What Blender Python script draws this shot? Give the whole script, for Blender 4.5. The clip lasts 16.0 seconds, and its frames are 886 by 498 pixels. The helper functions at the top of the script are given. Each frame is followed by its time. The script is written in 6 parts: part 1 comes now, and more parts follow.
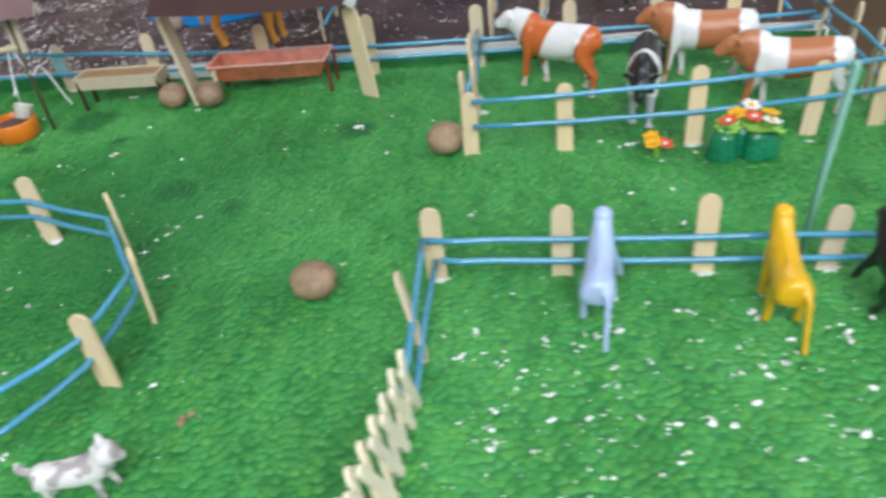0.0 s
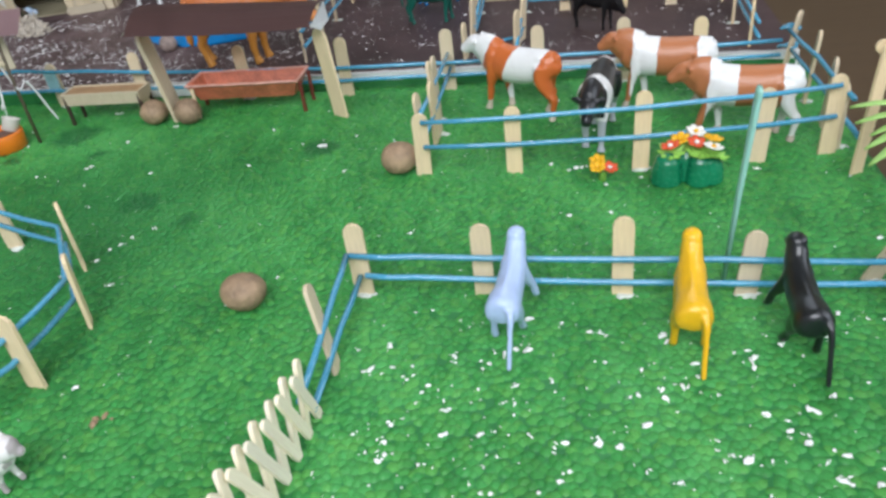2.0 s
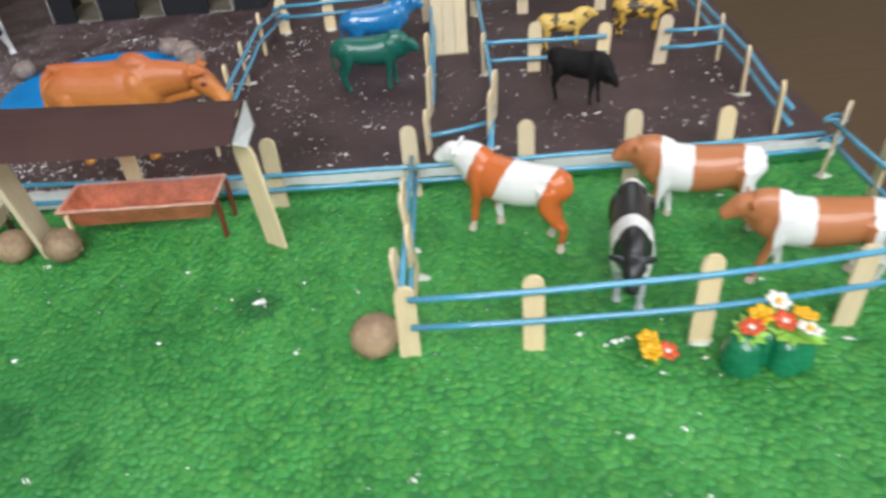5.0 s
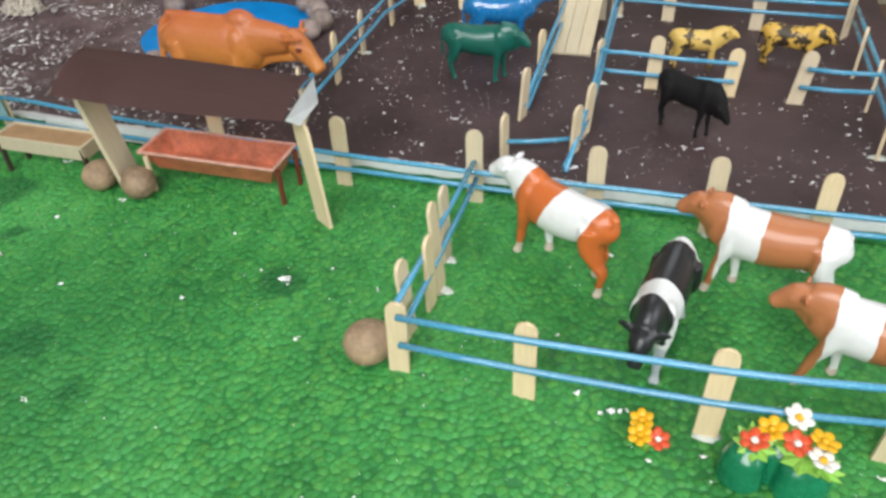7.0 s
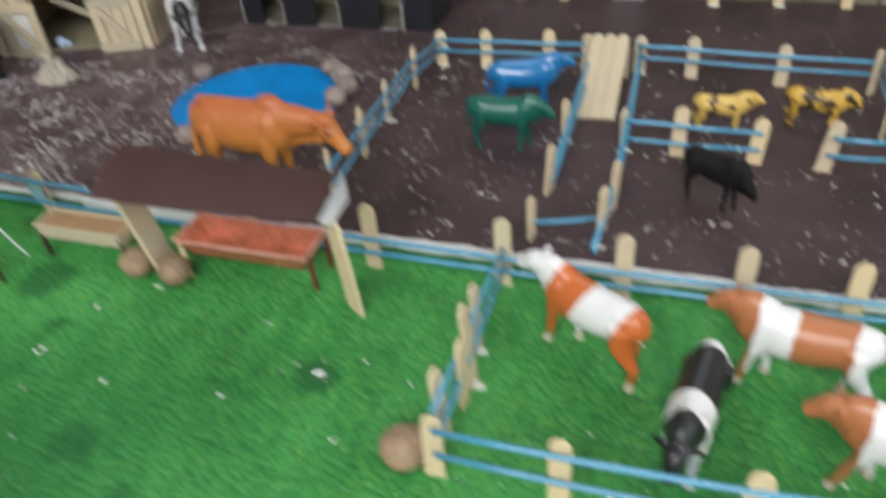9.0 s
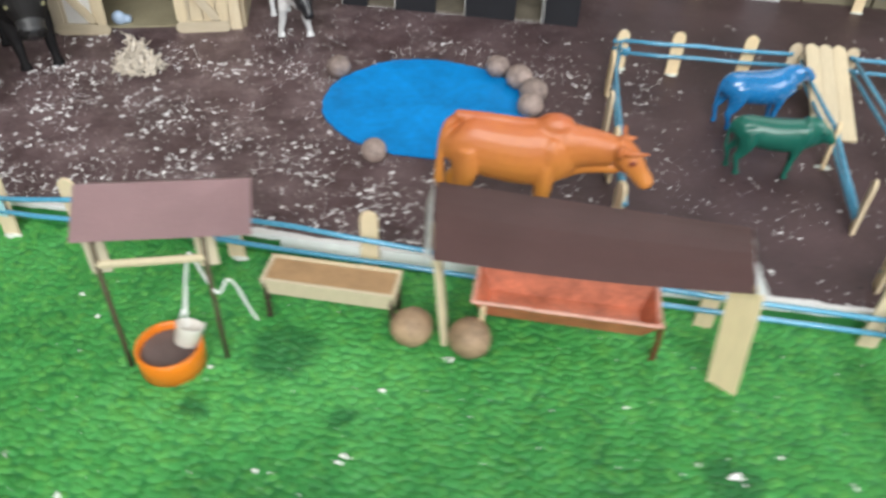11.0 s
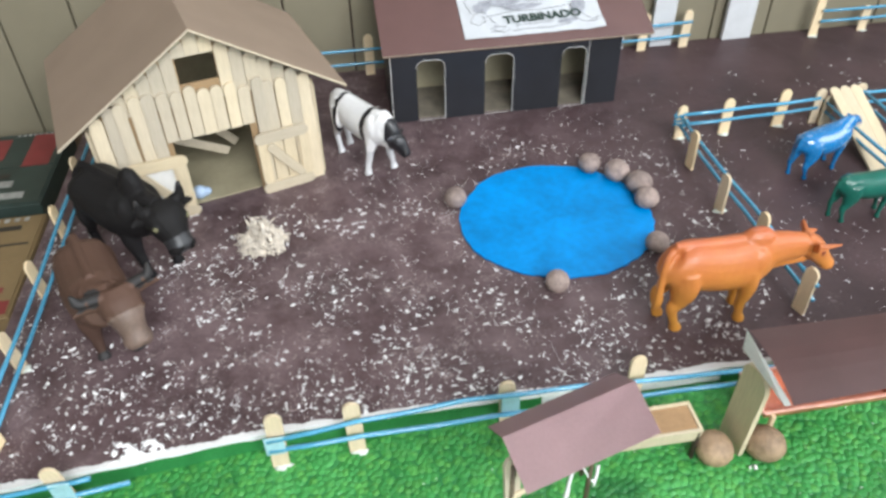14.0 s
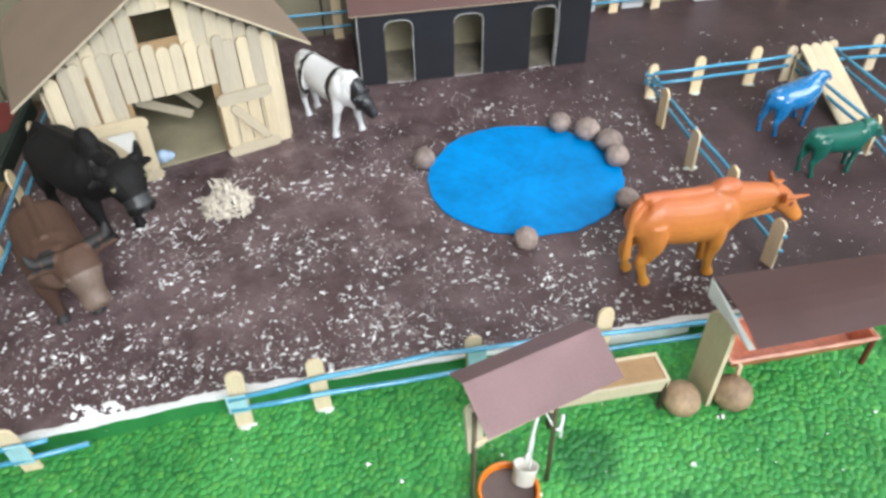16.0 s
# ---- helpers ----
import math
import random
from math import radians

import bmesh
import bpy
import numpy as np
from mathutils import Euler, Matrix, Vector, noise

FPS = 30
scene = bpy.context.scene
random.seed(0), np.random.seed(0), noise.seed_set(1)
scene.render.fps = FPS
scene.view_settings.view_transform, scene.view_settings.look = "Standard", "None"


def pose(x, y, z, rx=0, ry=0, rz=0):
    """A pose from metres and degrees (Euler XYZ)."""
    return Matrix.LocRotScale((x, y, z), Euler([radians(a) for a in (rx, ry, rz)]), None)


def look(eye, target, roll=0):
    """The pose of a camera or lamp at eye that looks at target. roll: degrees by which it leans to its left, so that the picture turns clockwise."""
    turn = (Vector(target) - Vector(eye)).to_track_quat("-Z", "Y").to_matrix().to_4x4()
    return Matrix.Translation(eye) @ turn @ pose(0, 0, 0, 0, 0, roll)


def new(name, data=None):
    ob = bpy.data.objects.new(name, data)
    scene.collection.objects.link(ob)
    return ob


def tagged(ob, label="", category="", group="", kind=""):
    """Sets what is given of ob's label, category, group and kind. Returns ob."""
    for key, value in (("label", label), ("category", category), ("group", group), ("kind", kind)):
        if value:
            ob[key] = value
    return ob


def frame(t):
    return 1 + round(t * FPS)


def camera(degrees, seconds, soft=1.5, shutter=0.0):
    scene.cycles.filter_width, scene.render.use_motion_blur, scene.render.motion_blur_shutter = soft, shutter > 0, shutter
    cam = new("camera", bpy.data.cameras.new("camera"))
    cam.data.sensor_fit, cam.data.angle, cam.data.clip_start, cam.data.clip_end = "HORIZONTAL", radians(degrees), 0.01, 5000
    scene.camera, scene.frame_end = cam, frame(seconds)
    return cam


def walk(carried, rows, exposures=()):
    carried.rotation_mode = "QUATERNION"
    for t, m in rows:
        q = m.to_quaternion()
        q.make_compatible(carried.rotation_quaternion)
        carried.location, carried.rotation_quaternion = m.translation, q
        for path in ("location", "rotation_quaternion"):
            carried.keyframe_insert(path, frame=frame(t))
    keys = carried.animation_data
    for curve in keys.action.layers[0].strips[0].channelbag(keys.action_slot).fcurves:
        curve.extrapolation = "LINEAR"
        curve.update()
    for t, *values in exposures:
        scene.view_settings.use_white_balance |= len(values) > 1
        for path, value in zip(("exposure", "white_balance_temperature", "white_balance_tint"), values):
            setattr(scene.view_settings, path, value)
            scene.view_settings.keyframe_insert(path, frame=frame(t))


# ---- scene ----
cam = camera(61.55, 16.0, soft=3.0, shutter=0.9)
PATH = [
    (0, (0.05253, -0.29165, 0.23069), (-0.00030, 0.02874, -0.00290), -7.36),
    (0.5, (0.09086, -0.29035, 0.23397), (0.03516, 0.02926, -0.00001), -8.55),
    (1, (0.10456, -0.29048, 0.23826), (0.04815, 0.03525, 0.01306), -8.01),
    (1.5, (0.10496, -0.28359, 0.22198), (0.04394, 0.03940, -0.00596), -7.05),
    (2, (0.10778, -0.29252, 0.22566), (0.03619, 0.03304, 0.00456), -7.49),
    (2.5, (0.11052, -0.28178, 0.23140), (0.05208, 0.04415, 0.00701), -7.33),
    (3, (0.11317, -0.26764, 0.24787), (0.05679, 0.06469, 0.03252), -7.44),
    (3.5, (0.09838, -0.23493, 0.25173), (0.03068, 0.09338, 0.03349), -7.64),
    (4, (0.09310, -0.17757, 0.24234), (0.04243, 0.14239, 0.00769), -7.89),
    (4.5, (0.07426, -0.14514, 0.25285), (0.03927, 0.18254, 0.02614), -6.23),
    (5, (0.04488, -0.12866, 0.25133), (0.02664, 0.19246, 0.01352), -5.61),
    (5.2, (0.03734, -0.11693, 0.26828), (0.00663, 0.20063, 0.02701), -5.61),
    (7.3, (0.11364, -0.08602, 0.25635), (0.00362, 0.20703, 0.00732), -4.34),
    (7.5, (0.11227, -0.08262, 0.25987), (-0.00084, 0.20586, 0.00691), -5.52),
    (8, (0.11450, -0.08213, 0.25139), (0.00842, 0.21179, 0.00167), -5.07),
    (8.5, (0.11510, -0.08785, 0.25442), (0.00655, 0.20880, 0.00903), -5.26),
    (9, (0.10084, -0.06780, 0.29845), (-0.01392, 0.22795, 0.05480), -5.67),
    (9.2, (0.07956, -0.07096, 0.31476), (-0.04637, 0.22788, 0.08059), -7.22),
    (11.3, (-0.22528, -0.02797, 0.28400), (-0.25241, 0.27185, 0.02061), 1.71),
    (11.5, (-0.25846, -0.02238, 0.29768), (-0.28861, 0.27280, 0.02943), -1.73),
    (12, (-0.38805, 0.00396, 0.31451), (-0.36952, 0.29624, 0.04206), -2.73),
    (12.5, (-0.42671, 0.00834, 0.33501), (-0.35999, 0.30003, 0.06956), -0.46),
    (13, (-0.42968, 0.00287, 0.34612), (-0.36727, 0.30567, 0.09232), -1.22),
    (13.5, (-0.41758, -0.00315, 0.37046), (-0.37355, 0.29706, 0.10982), -2.01),
    (14, (-0.41835, 0.00098, 0.37839), (-0.37433, 0.30339, 0.12031), -1.48),
    (14.5, (-0.41356, 0.00401, 0.37665), (-0.36835, 0.30326, 0.11511), -0.78),
    (15, (-0.40812, 0.00621, 0.36615), (-0.35877, 0.29855, 0.09764), -0.82),
    (15.5, (-0.40752, -0.00235, 0.36497), (-0.35774, 0.29111, 0.09776), -0.82),
    (16, (-0.40782, -0.00636, 0.36078), (-0.35676, 0.28847, 0.09532), -1.33),
]
EXPOSURE = [(0, -0.42, 6150, 10), (1, -0.42, 6150, 10), (2.5, -0.38, 6150, 10), (3.5, -0.32, 6250, 10), (4.5, -0.28, 6400, 9), (5.2, -0.18, 6450, 9), (7.5, -0.2, 6500, 8), (9, -0.42, 6500, 9),
            (11.5, 0.14, 6600, 8), (12, 0.02, 6500, 8), (12.5, 0.18, 6350, 8), (14, 0.38, 6300, 8), (16, 0.38, 6300, 7)]
walk(cam, [(t, look(eye, target, roll)) for t, eye, target, roll in PATH], EXPOSURE)

# ---- world and light ----
SOIL = 0.0125        # top of the brown upper board; the green board's top is z = 0
TABLE = -0.025
sky_world = bpy.data.worlds.new("sky")
scene.world = sky_world
sky_world.use_nodes = True
wn = sky_world.node_tree.nodes
sky = wn.new("ShaderNodeTexSky")
sky.sky_type, sky.sun_disc = "NISHITA", False
sky.sun_elevation, sky.sun_rotation = radians(38), radians(250)
wn["Background"].inputs["Strength"].default_value = 0.12
sky_world.node_tree.links.new(sky.outputs["Color"], wn["Background"].inputs["Color"])


def window_lamp(name, m, width, height, power, colour):
    """Daylight standing in the opening of an unseen window."""
    data = bpy.data.lights.new(name, "AREA")
    data.shape, data.size, data.size_y = "RECTANGLE", width, height
    data.energy, data.color = power, colour
    ob = new(name, data)
    ob.matrix_world = m
    return ob


# no window is in view; these are added, placed by how the light falls
window_lamp("window_daylight_east", look((2.17, -0.25, 1.15), (0.3, 0.1, 0.0)), 1.5, 1.2, 29, (0.93, 0.96, 1.0))
window_lamp("window_daylight_north", look((0.1, 0.78, 0.87), (0.02, 0.2, 0.3)), 0.56, 0.78, 3.5, (0.95, 0.975, 1.0))
window_lamp("window_daylight_south", look((0.1, -1.32, 1.32), (0.0, 0.1, 0.0)), 1.5, 1.0, 58, (0.96, 0.96, 0.965))

# ---- materials ----


def nodes_of(name):
    m = bpy.data.materials.new(name)
    m.use_nodes = True
    return m, m.node_tree.nodes, m.node_tree.links, m.node_tree.nodes["Principled BSDF"]


def rgba(c):
    return (c[0], c[1], c[2], 1.0)


def noise_node(n, l, coords, scale, detail=3.0, rough=0.55, stretch=None):
    tex = n.new("ShaderNodeTexNoise")
    tex.inputs["Scale"].default_value = scale
    tex.inputs["Detail"].default_value = detail
    tex.inputs["Roughness"].default_value = rough
    if stretch:
        mp = n.new("ShaderNodeMapping")
        mp.inputs["Scale"].default_value = stretch
        l.new(coords, mp.inputs["Vector"])
        coords = mp.outputs["Vector"]
    l.new(coords, tex.inputs["Vector"])
    return tex


def ramp_node(n, l, fac, stops, mode="LINEAR"):
    r = n.new("ShaderNodeValToRGB")
    r.color_ramp.interpolation = mode
    el = r.color_ramp.elements
    while len(el) < len(stops):
        el.new(0.5)
    for e, (p, c) in zip(el, stops):
        e.position, e.color = p, rgba(c) if len(c) == 3 else c
    l.new(fac, r.inputs["Fac"])
    return r


def mix_node(n, l, fac, a, b, mode="MIX"):
    mx = n.new("ShaderNodeMix")
    mx.data_type, mx.blend_type = "RGBA", mode
    for socket, v in ((mx.inputs[0], fac), (mx.inputs[6], a), (mx.inputs[7], b)):
        if isinstance(v, (int, float)):
            socket.default_value = v
        elif isinstance(v, tuple):
            socket.default_value = rgba(v)
        else:
            l.new(v, socket)
    return mx.outputs[2]


def math_node(n, l, op, a, b=0.0, c=None):
    mt = n.new("ShaderNodeMath")
    mt.operation = op
    for socket, v in zip(mt.inputs, (a, b, c)):
        if v is None:
            continue
        if isinstance(v, (int, float)):
            socket.default_value = v
        else:
            l.new(v, socket)
    return mt.outputs[0]


def bump_node(n, l, height, strength, distance, bsdf, prior=None):
    b = n.new("ShaderNodeBump")
    b.inputs["Strength"].default_value = strength
    b.inputs["Distance"].default_value = distance
    l.new(height, b.inputs["Height"])
    if prior:
        l.new(prior, b.inputs["Normal"])
    l.new(b.outputs["Normal"], bsdf.inputs["Normal"])
    return b.outputs["Normal"]


def plain(name, base, rough=0.55, var=0.18, scale=60, fine=500, bump=0.3, depth=0.0004, spread=0.0, spec=0.5, coat=0.0):
    """A surface of one colour with blotches, fine grain and a little relief. spread: how much one copy differs from the next."""
    m, n, l, p = nodes_of(name)
    at = n.new("ShaderNodeTexCoord").outputs["Object"]
    big, small = noise_node(n, l, at, scale), noise_node(n, l, at, fine, 4)
    both = math_node(n, l, "ADD", math_node(n, l, "MULTIPLY", big.outputs["Fac"], 0.65), math_node(n, l, "MULTIPLY", small.outputs["Fac"], 0.35))
    lo = tuple(c * (1 - 1.6 * var) for c in base)
    hi = tuple(min(c * (1 + 1.6 * var), 0.95) for c in base)
    col = ramp_node(n, l, both, [(0.25, lo), (0.75, hi)]).outputs["Color"]
    if spread:
        info = n.new("ShaderNodeObjectInfo")
        hsv = n.new("ShaderNodeHueSaturation")
        l.new(math_node(n, l, "MULTIPLY_ADD", info.outputs["Random"], 2 * spread, 1 - spread), hsv.inputs["Value"])
        l.new(col, hsv.inputs["Color"])
        col = hsv.outputs["Color"]
    l.new(col, p.inputs["Base Color"])
    l.new(math_node(n, l, "MULTIPLY_ADD", small.outputs["Fac"], 0.25, max(rough - 0.12, 0.02)), p.inputs["Roughness"])
    p.inputs["Specular IOR Level"].default_value = spec
    p.inputs["Coat Weight"].default_value = coat
    p.inputs["Coat Roughness"].default_value = 0.15
    if bump:
        bump_node(n, l, small.outputs["Fac"], bump, depth, p)
    return m


def wooden(name, base, grain=(900, 900, 60), spread=0.12, rough=0.6):
    m, n, l, p = nodes_of(name)
    at = n.new("ShaderNodeTexCoord").outputs["Object"]
    g = noise_node(n, l, at, 1.0, 5, 0.6, grain)
    blot = noise_node(n, l, at, 90, 2)
    dark = tuple(c * 0.91 for c in base)
    lite = tuple(min(c * 1.1, 0.95) for c in base)
    col = ramp_node(n, l, g.outputs["Fac"], [(0.3, dark), (0.62, lite)]).outputs["Color"]
    col = mix_node(n, l, math_node(n, l, "MULTIPLY", blot.outputs["Fac"], 0.35), col, tuple(c * f for c, f in zip(base, (0.8, 0.74, 0.62))))
    info = n.new("ShaderNodeObjectInfo")
    hsv = n.new("ShaderNodeHueSaturation")
    l.new(math_node(n, l, "MULTIPLY_ADD", info.outputs["Random"], 2 * spread, 1 - spread), hsv.inputs["Value"])
    l.new(math_node(n, l, "MULTIPLY_ADD", info.outputs["Random"], 0.25, 0.85), hsv.inputs["Saturation"])
    l.new(col, hsv.inputs["Color"])
    l.new(hsv.outputs["Color"], p.inputs["Base Color"])
    p.inputs["Roughness"].default_value = rough
    p.inputs["Specular IOR Level"].default_value = 0.35
    bump_node(n, l, g.outputs["Fac"], 0.35, 0.0003, p)
    return m


def banded(name, stops, lo, hi, rough=0.42, wobble=0.05, belly=None, belly_z=0.0, coat=0.25, slant=0.0):
    """Paint in bands along a figure's length (lo to hi, metres); belly: another paint below belly_z; slant: how far the bands lean back with height."""
    m, n, l, p = nodes_of(name)
    at = n.new("ShaderNodeTexCoord").outputs["Object"]
    sep = n.new("ShaderNodeSeparateXYZ")
    l.new(at, sep.inputs["Vector"])
    wob = noise_node(n, l, at, 70, 2)
    lean = math_node(n, l, "MULTIPLY_ADD", sep.outputs["Z"], slant, -0.036 * slant)
    x = math_node(n, l, "MULTIPLY_ADD", math_node(n, l, "ADD", sep.outputs["X"], lean), 1 / (hi - lo), -lo / (hi - lo) - wobble / 2)
    x = math_node(n, l, "MULTIPLY_ADD", wob.outputs["Fac"], wobble, x)
    col = ramp_node(n, l, x, stops, "CONSTANT").outputs["Color"]
    if belly:
        low = math_node(n, l, "LESS_THAN", math_node(n, l, "MULTIPLY_ADD", wob.outputs["Fac"], 0.01, sep.outputs["Z"]), belly_z + 0.005)
        col = mix_node(n, l, low, col, belly)
    grain = noise_node(n, l, at, 160, 4)
    col = mix_node(n, l, math_node(n, l, "MULTIPLY", grain.outputs["Fac"], 0.5), col, mix_node(n, l, 1.0, col, (0.68, 0.65, 0.63), "MULTIPLY"))
    l.new(col, p.inputs["Base Color"])
    p.inputs["Roughness"].default_value = rough
    p.inputs["Coat Weight"].default_value, p.inputs["Coat Roughness"].default_value = coat, 0.2
    bump_node(n, l, grain.outputs["Fac"], 0.25, 0.0008, p)
    return m


def patched(name, base, spot, scale=110, cut=0.5, rough=0.5):
    m, n, l, p = nodes_of(name)
    at = n.new("ShaderNodeTexCoord").outputs["Object"]
    a = noise_node(n, l, at, scale, 2)
    col = ramp_node(n, l, a.outputs["Fac"], [(cut - 0.02, base), (cut + 0.02, spot)]).outputs["Color"]
    l.new(col, p.inputs["Base Color"])
    p.inputs["Roughness"].default_value = rough
    bump_node(n, l, noise_node(n, l, at, 300, 3).outputs["Fac"], 0.3, 0.0006, p)
    return m


def shaded_figure(name, top, low, z0, z1, rough=0.45, coat=0.2, horn=None):
    """Sprayed paint that runs from one colour on the back to another on the legs."""
    m, n, l, p = nodes_of(name)
    at = n.new("ShaderNodeTexCoord").outputs["Object"]
    sep = n.new("ShaderNodeSeparateXYZ")
    l.new(at, sep.inputs["Vector"])
    wob = noise_node(n, l, at, 60, 3)
    z = math_node(n, l, "MULTIPLY_ADD", sep.outputs["Z"], 1 / (z1 - z0), -z0 / (z1 - z0) - 0.2)
    z = math_node(n, l, "MULTIPLY_ADD", wob.outputs["Fac"], 0.4, z)
    col = ramp_node(n, l, z, [(0.0, low), (1.0, top)]).outputs["Color"]
    if horn:
        # dark horns: past this x, above this z
        over = math_node(n, l, "MULTIPLY", math_node(n, l, "GREATER_THAN", sep.outputs["X"], horn[0]), math_node(n, l, "GREATER_THAN", sep.outputs["Z"], horn[1]))
        col = mix_node(n, l, over, col, (0.02, 0.018, 0.018))
    grain = noise_node(n, l, at, 240, 4)
    col = mix_node(n, l, math_node(n, l, "MULTIPLY", grain.outputs["Fac"], 0.35), col, mix_node(n, l, 1.0, col, (0.6, 0.55, 0.5), "MULTIPLY"))
    l.new(col, p.inputs["Base Color"])
    p.inputs["Roughness"].default_value = rough
    p.inputs["Coat Weight"].default_value, p.inputs["Coat Roughness"].default_value = coat, 0.25
    p.inputs["Specular IOR Level"].default_value = 0.5 if coat else 0.25
    bump_node(n, l, grain.outputs["Fac"], 0.3, 0.001, p)
    return m


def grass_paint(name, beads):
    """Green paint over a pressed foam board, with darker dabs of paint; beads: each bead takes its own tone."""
    m, n, l, p = nodes_of(name)
    at = n.new("ShaderNodeTexCoord").outputs["Object"]
    wash, streak = noise_node(n, l, at, 9, 4), noise_node(n, l, at, 1.0, 4, 0.6, (70, 22, 20))
    tone = math_node(n, l, "ADD", math_node(n, l, "MULTIPLY", wash.outputs["Fac"], 0.6), math_node(n, l, "MULTIPLY", streak.outputs["Fac"], 0.4))
    if beads:
        col = ramp_node(n, l, tone, [(0.32, (0.02, 0.145, 0.032)), (0.5, (0.052, 0.285, 0.066)), (0.68, (0.102, 0.4, 0.11))]).outputs["Color"]
        own = n.new("ShaderNodeNewGeometry").outputs["Random Per Island"]
        col = mix_node(n, l, math_node(n, l, "MULTIPLY", own, 0.48), col, mix_node(n, l, 1.0, col, (0.5, 0.6, 0.52), "MULTIPLY"))
        other = math_node(n, l, "FRACT", math_node(n, l, "MULTIPLY", own, 17.3))
        col = mix_node(n, l, math_node(n, l, "MULTIPLY", math_node(n, l, "POWER", other, 3.0), 0.4), col, (0.15, 0.42, 0.075))
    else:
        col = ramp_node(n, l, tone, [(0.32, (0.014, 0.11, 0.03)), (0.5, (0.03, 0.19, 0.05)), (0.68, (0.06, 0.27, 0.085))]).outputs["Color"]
    grit = ramp_node(n, l, noise_node(n, l, at, 700, 4, 0.75).outputs["Fac"], [(0.33, (0.6, 0.64, 0.6)), (0.48, (0.97, 0.97, 0.97)), (0.68, (1.15, 1.12, 1.15))]).outputs["Color"]
    col = mix_node(n, l, 0.55, col, grit, "MULTIPLY")
    # dabs of darker green: x, y, radius
    sep = n.new("ShaderNodeSeparateXYZ")
    l.new(at, sep.inputs["Vector"])
    fray = math_node(n, l, "MULTIPLY", noise_node(n, l, at, 75, 4).outputs["Fac"], 0.022)
    for dx, dy, dr in ((-0.074, 0.171, 0.027), (-0.292, 0.208, 0.034), (-0.18, 0.097, 0.028), (-0.253, 0.173, 0.02), (-0.54, 0.262, 0.014), (-0.016, -0.06, 0.014), (-0.325, 0.165, 0.02), (0.02, 0.105, 0.012), (-0.135, 0.075, 0.02)):
        ddx, ddy = math_node(n, l, "SUBTRACT", sep.outputs["X"], dx), math_node(n, l, "SUBTRACT", sep.outputs["Y"], dy)
        far = math_node(n, l, "SQRT", math_node(n, l, "ADD", math_node(n, l, "MULTIPLY", ddx, ddx), math_node(n, l, "MULTIPLY", ddy, ddy)))
        far = math_node(n, l, "ADD", far, fray)
        dab = ramp_node(n, l, math_node(n, l, "DIVIDE", far, dr), [(0.75, (1, 1, 1)), (1.0, (0, 0, 0))])
        col = mix_node(n, l, math_node(n, l, "MULTIPLY", dab.outputs["Color"], 0.7), col, (0.008, 0.085, 0.025))
    # a broad soft darkening: the dimmer light on this grass put into the colour
    ddx, ddy = math_node(n, l, "ADD", sep.outputs["X"], 0.2), math_node(n, l, "SUBTRACT", sep.outputs["Y"], 0.06)
    far = math_node(n, l, "SQRT", math_node(n, l, "ADD", math_node(n, l, "MULTIPLY", ddx, ddx), math_node(n, l, "MULTIPLY", ddy, ddy)))
    far = math_node(n, l, "MULTIPLY_ADD", wash.outputs["Fac"], 0.08, far)
    broad = ramp_node(n, l, math_node(n, l, "DIVIDE", far, 0.2), [(0.35, (1, 1, 1)), (1.0, (0, 0, 0))])
    col = mix_node(n, l, math_node(n, l, "MULTIPLY", broad.outputs["Color"], 0.6), col, (0.016, 0.12, 0.034))
    # thin places where the white foam shows
    bare = noise_node(n, l, at, 260, 3, 0.7)
    col = mix_node(n, l, ramp_node(n, l, bare.outputs["Fac"], [(0.71, (0, 0, 0)), (0.77, (1, 1, 1))]).outputs["Color"], col, (0.42, 0.62, 0.4))
    l.new(col, p.inputs["Base Color"])
    p.inputs["Roughness"].default_value = 0.42
    p.inputs["Specular IOR Level"].default_value = 0.3
    bump_node(n, l, noise_node(n, l, at, 900, 3).outputs["Fac"], 0.3, 0.0003, p)
    return m


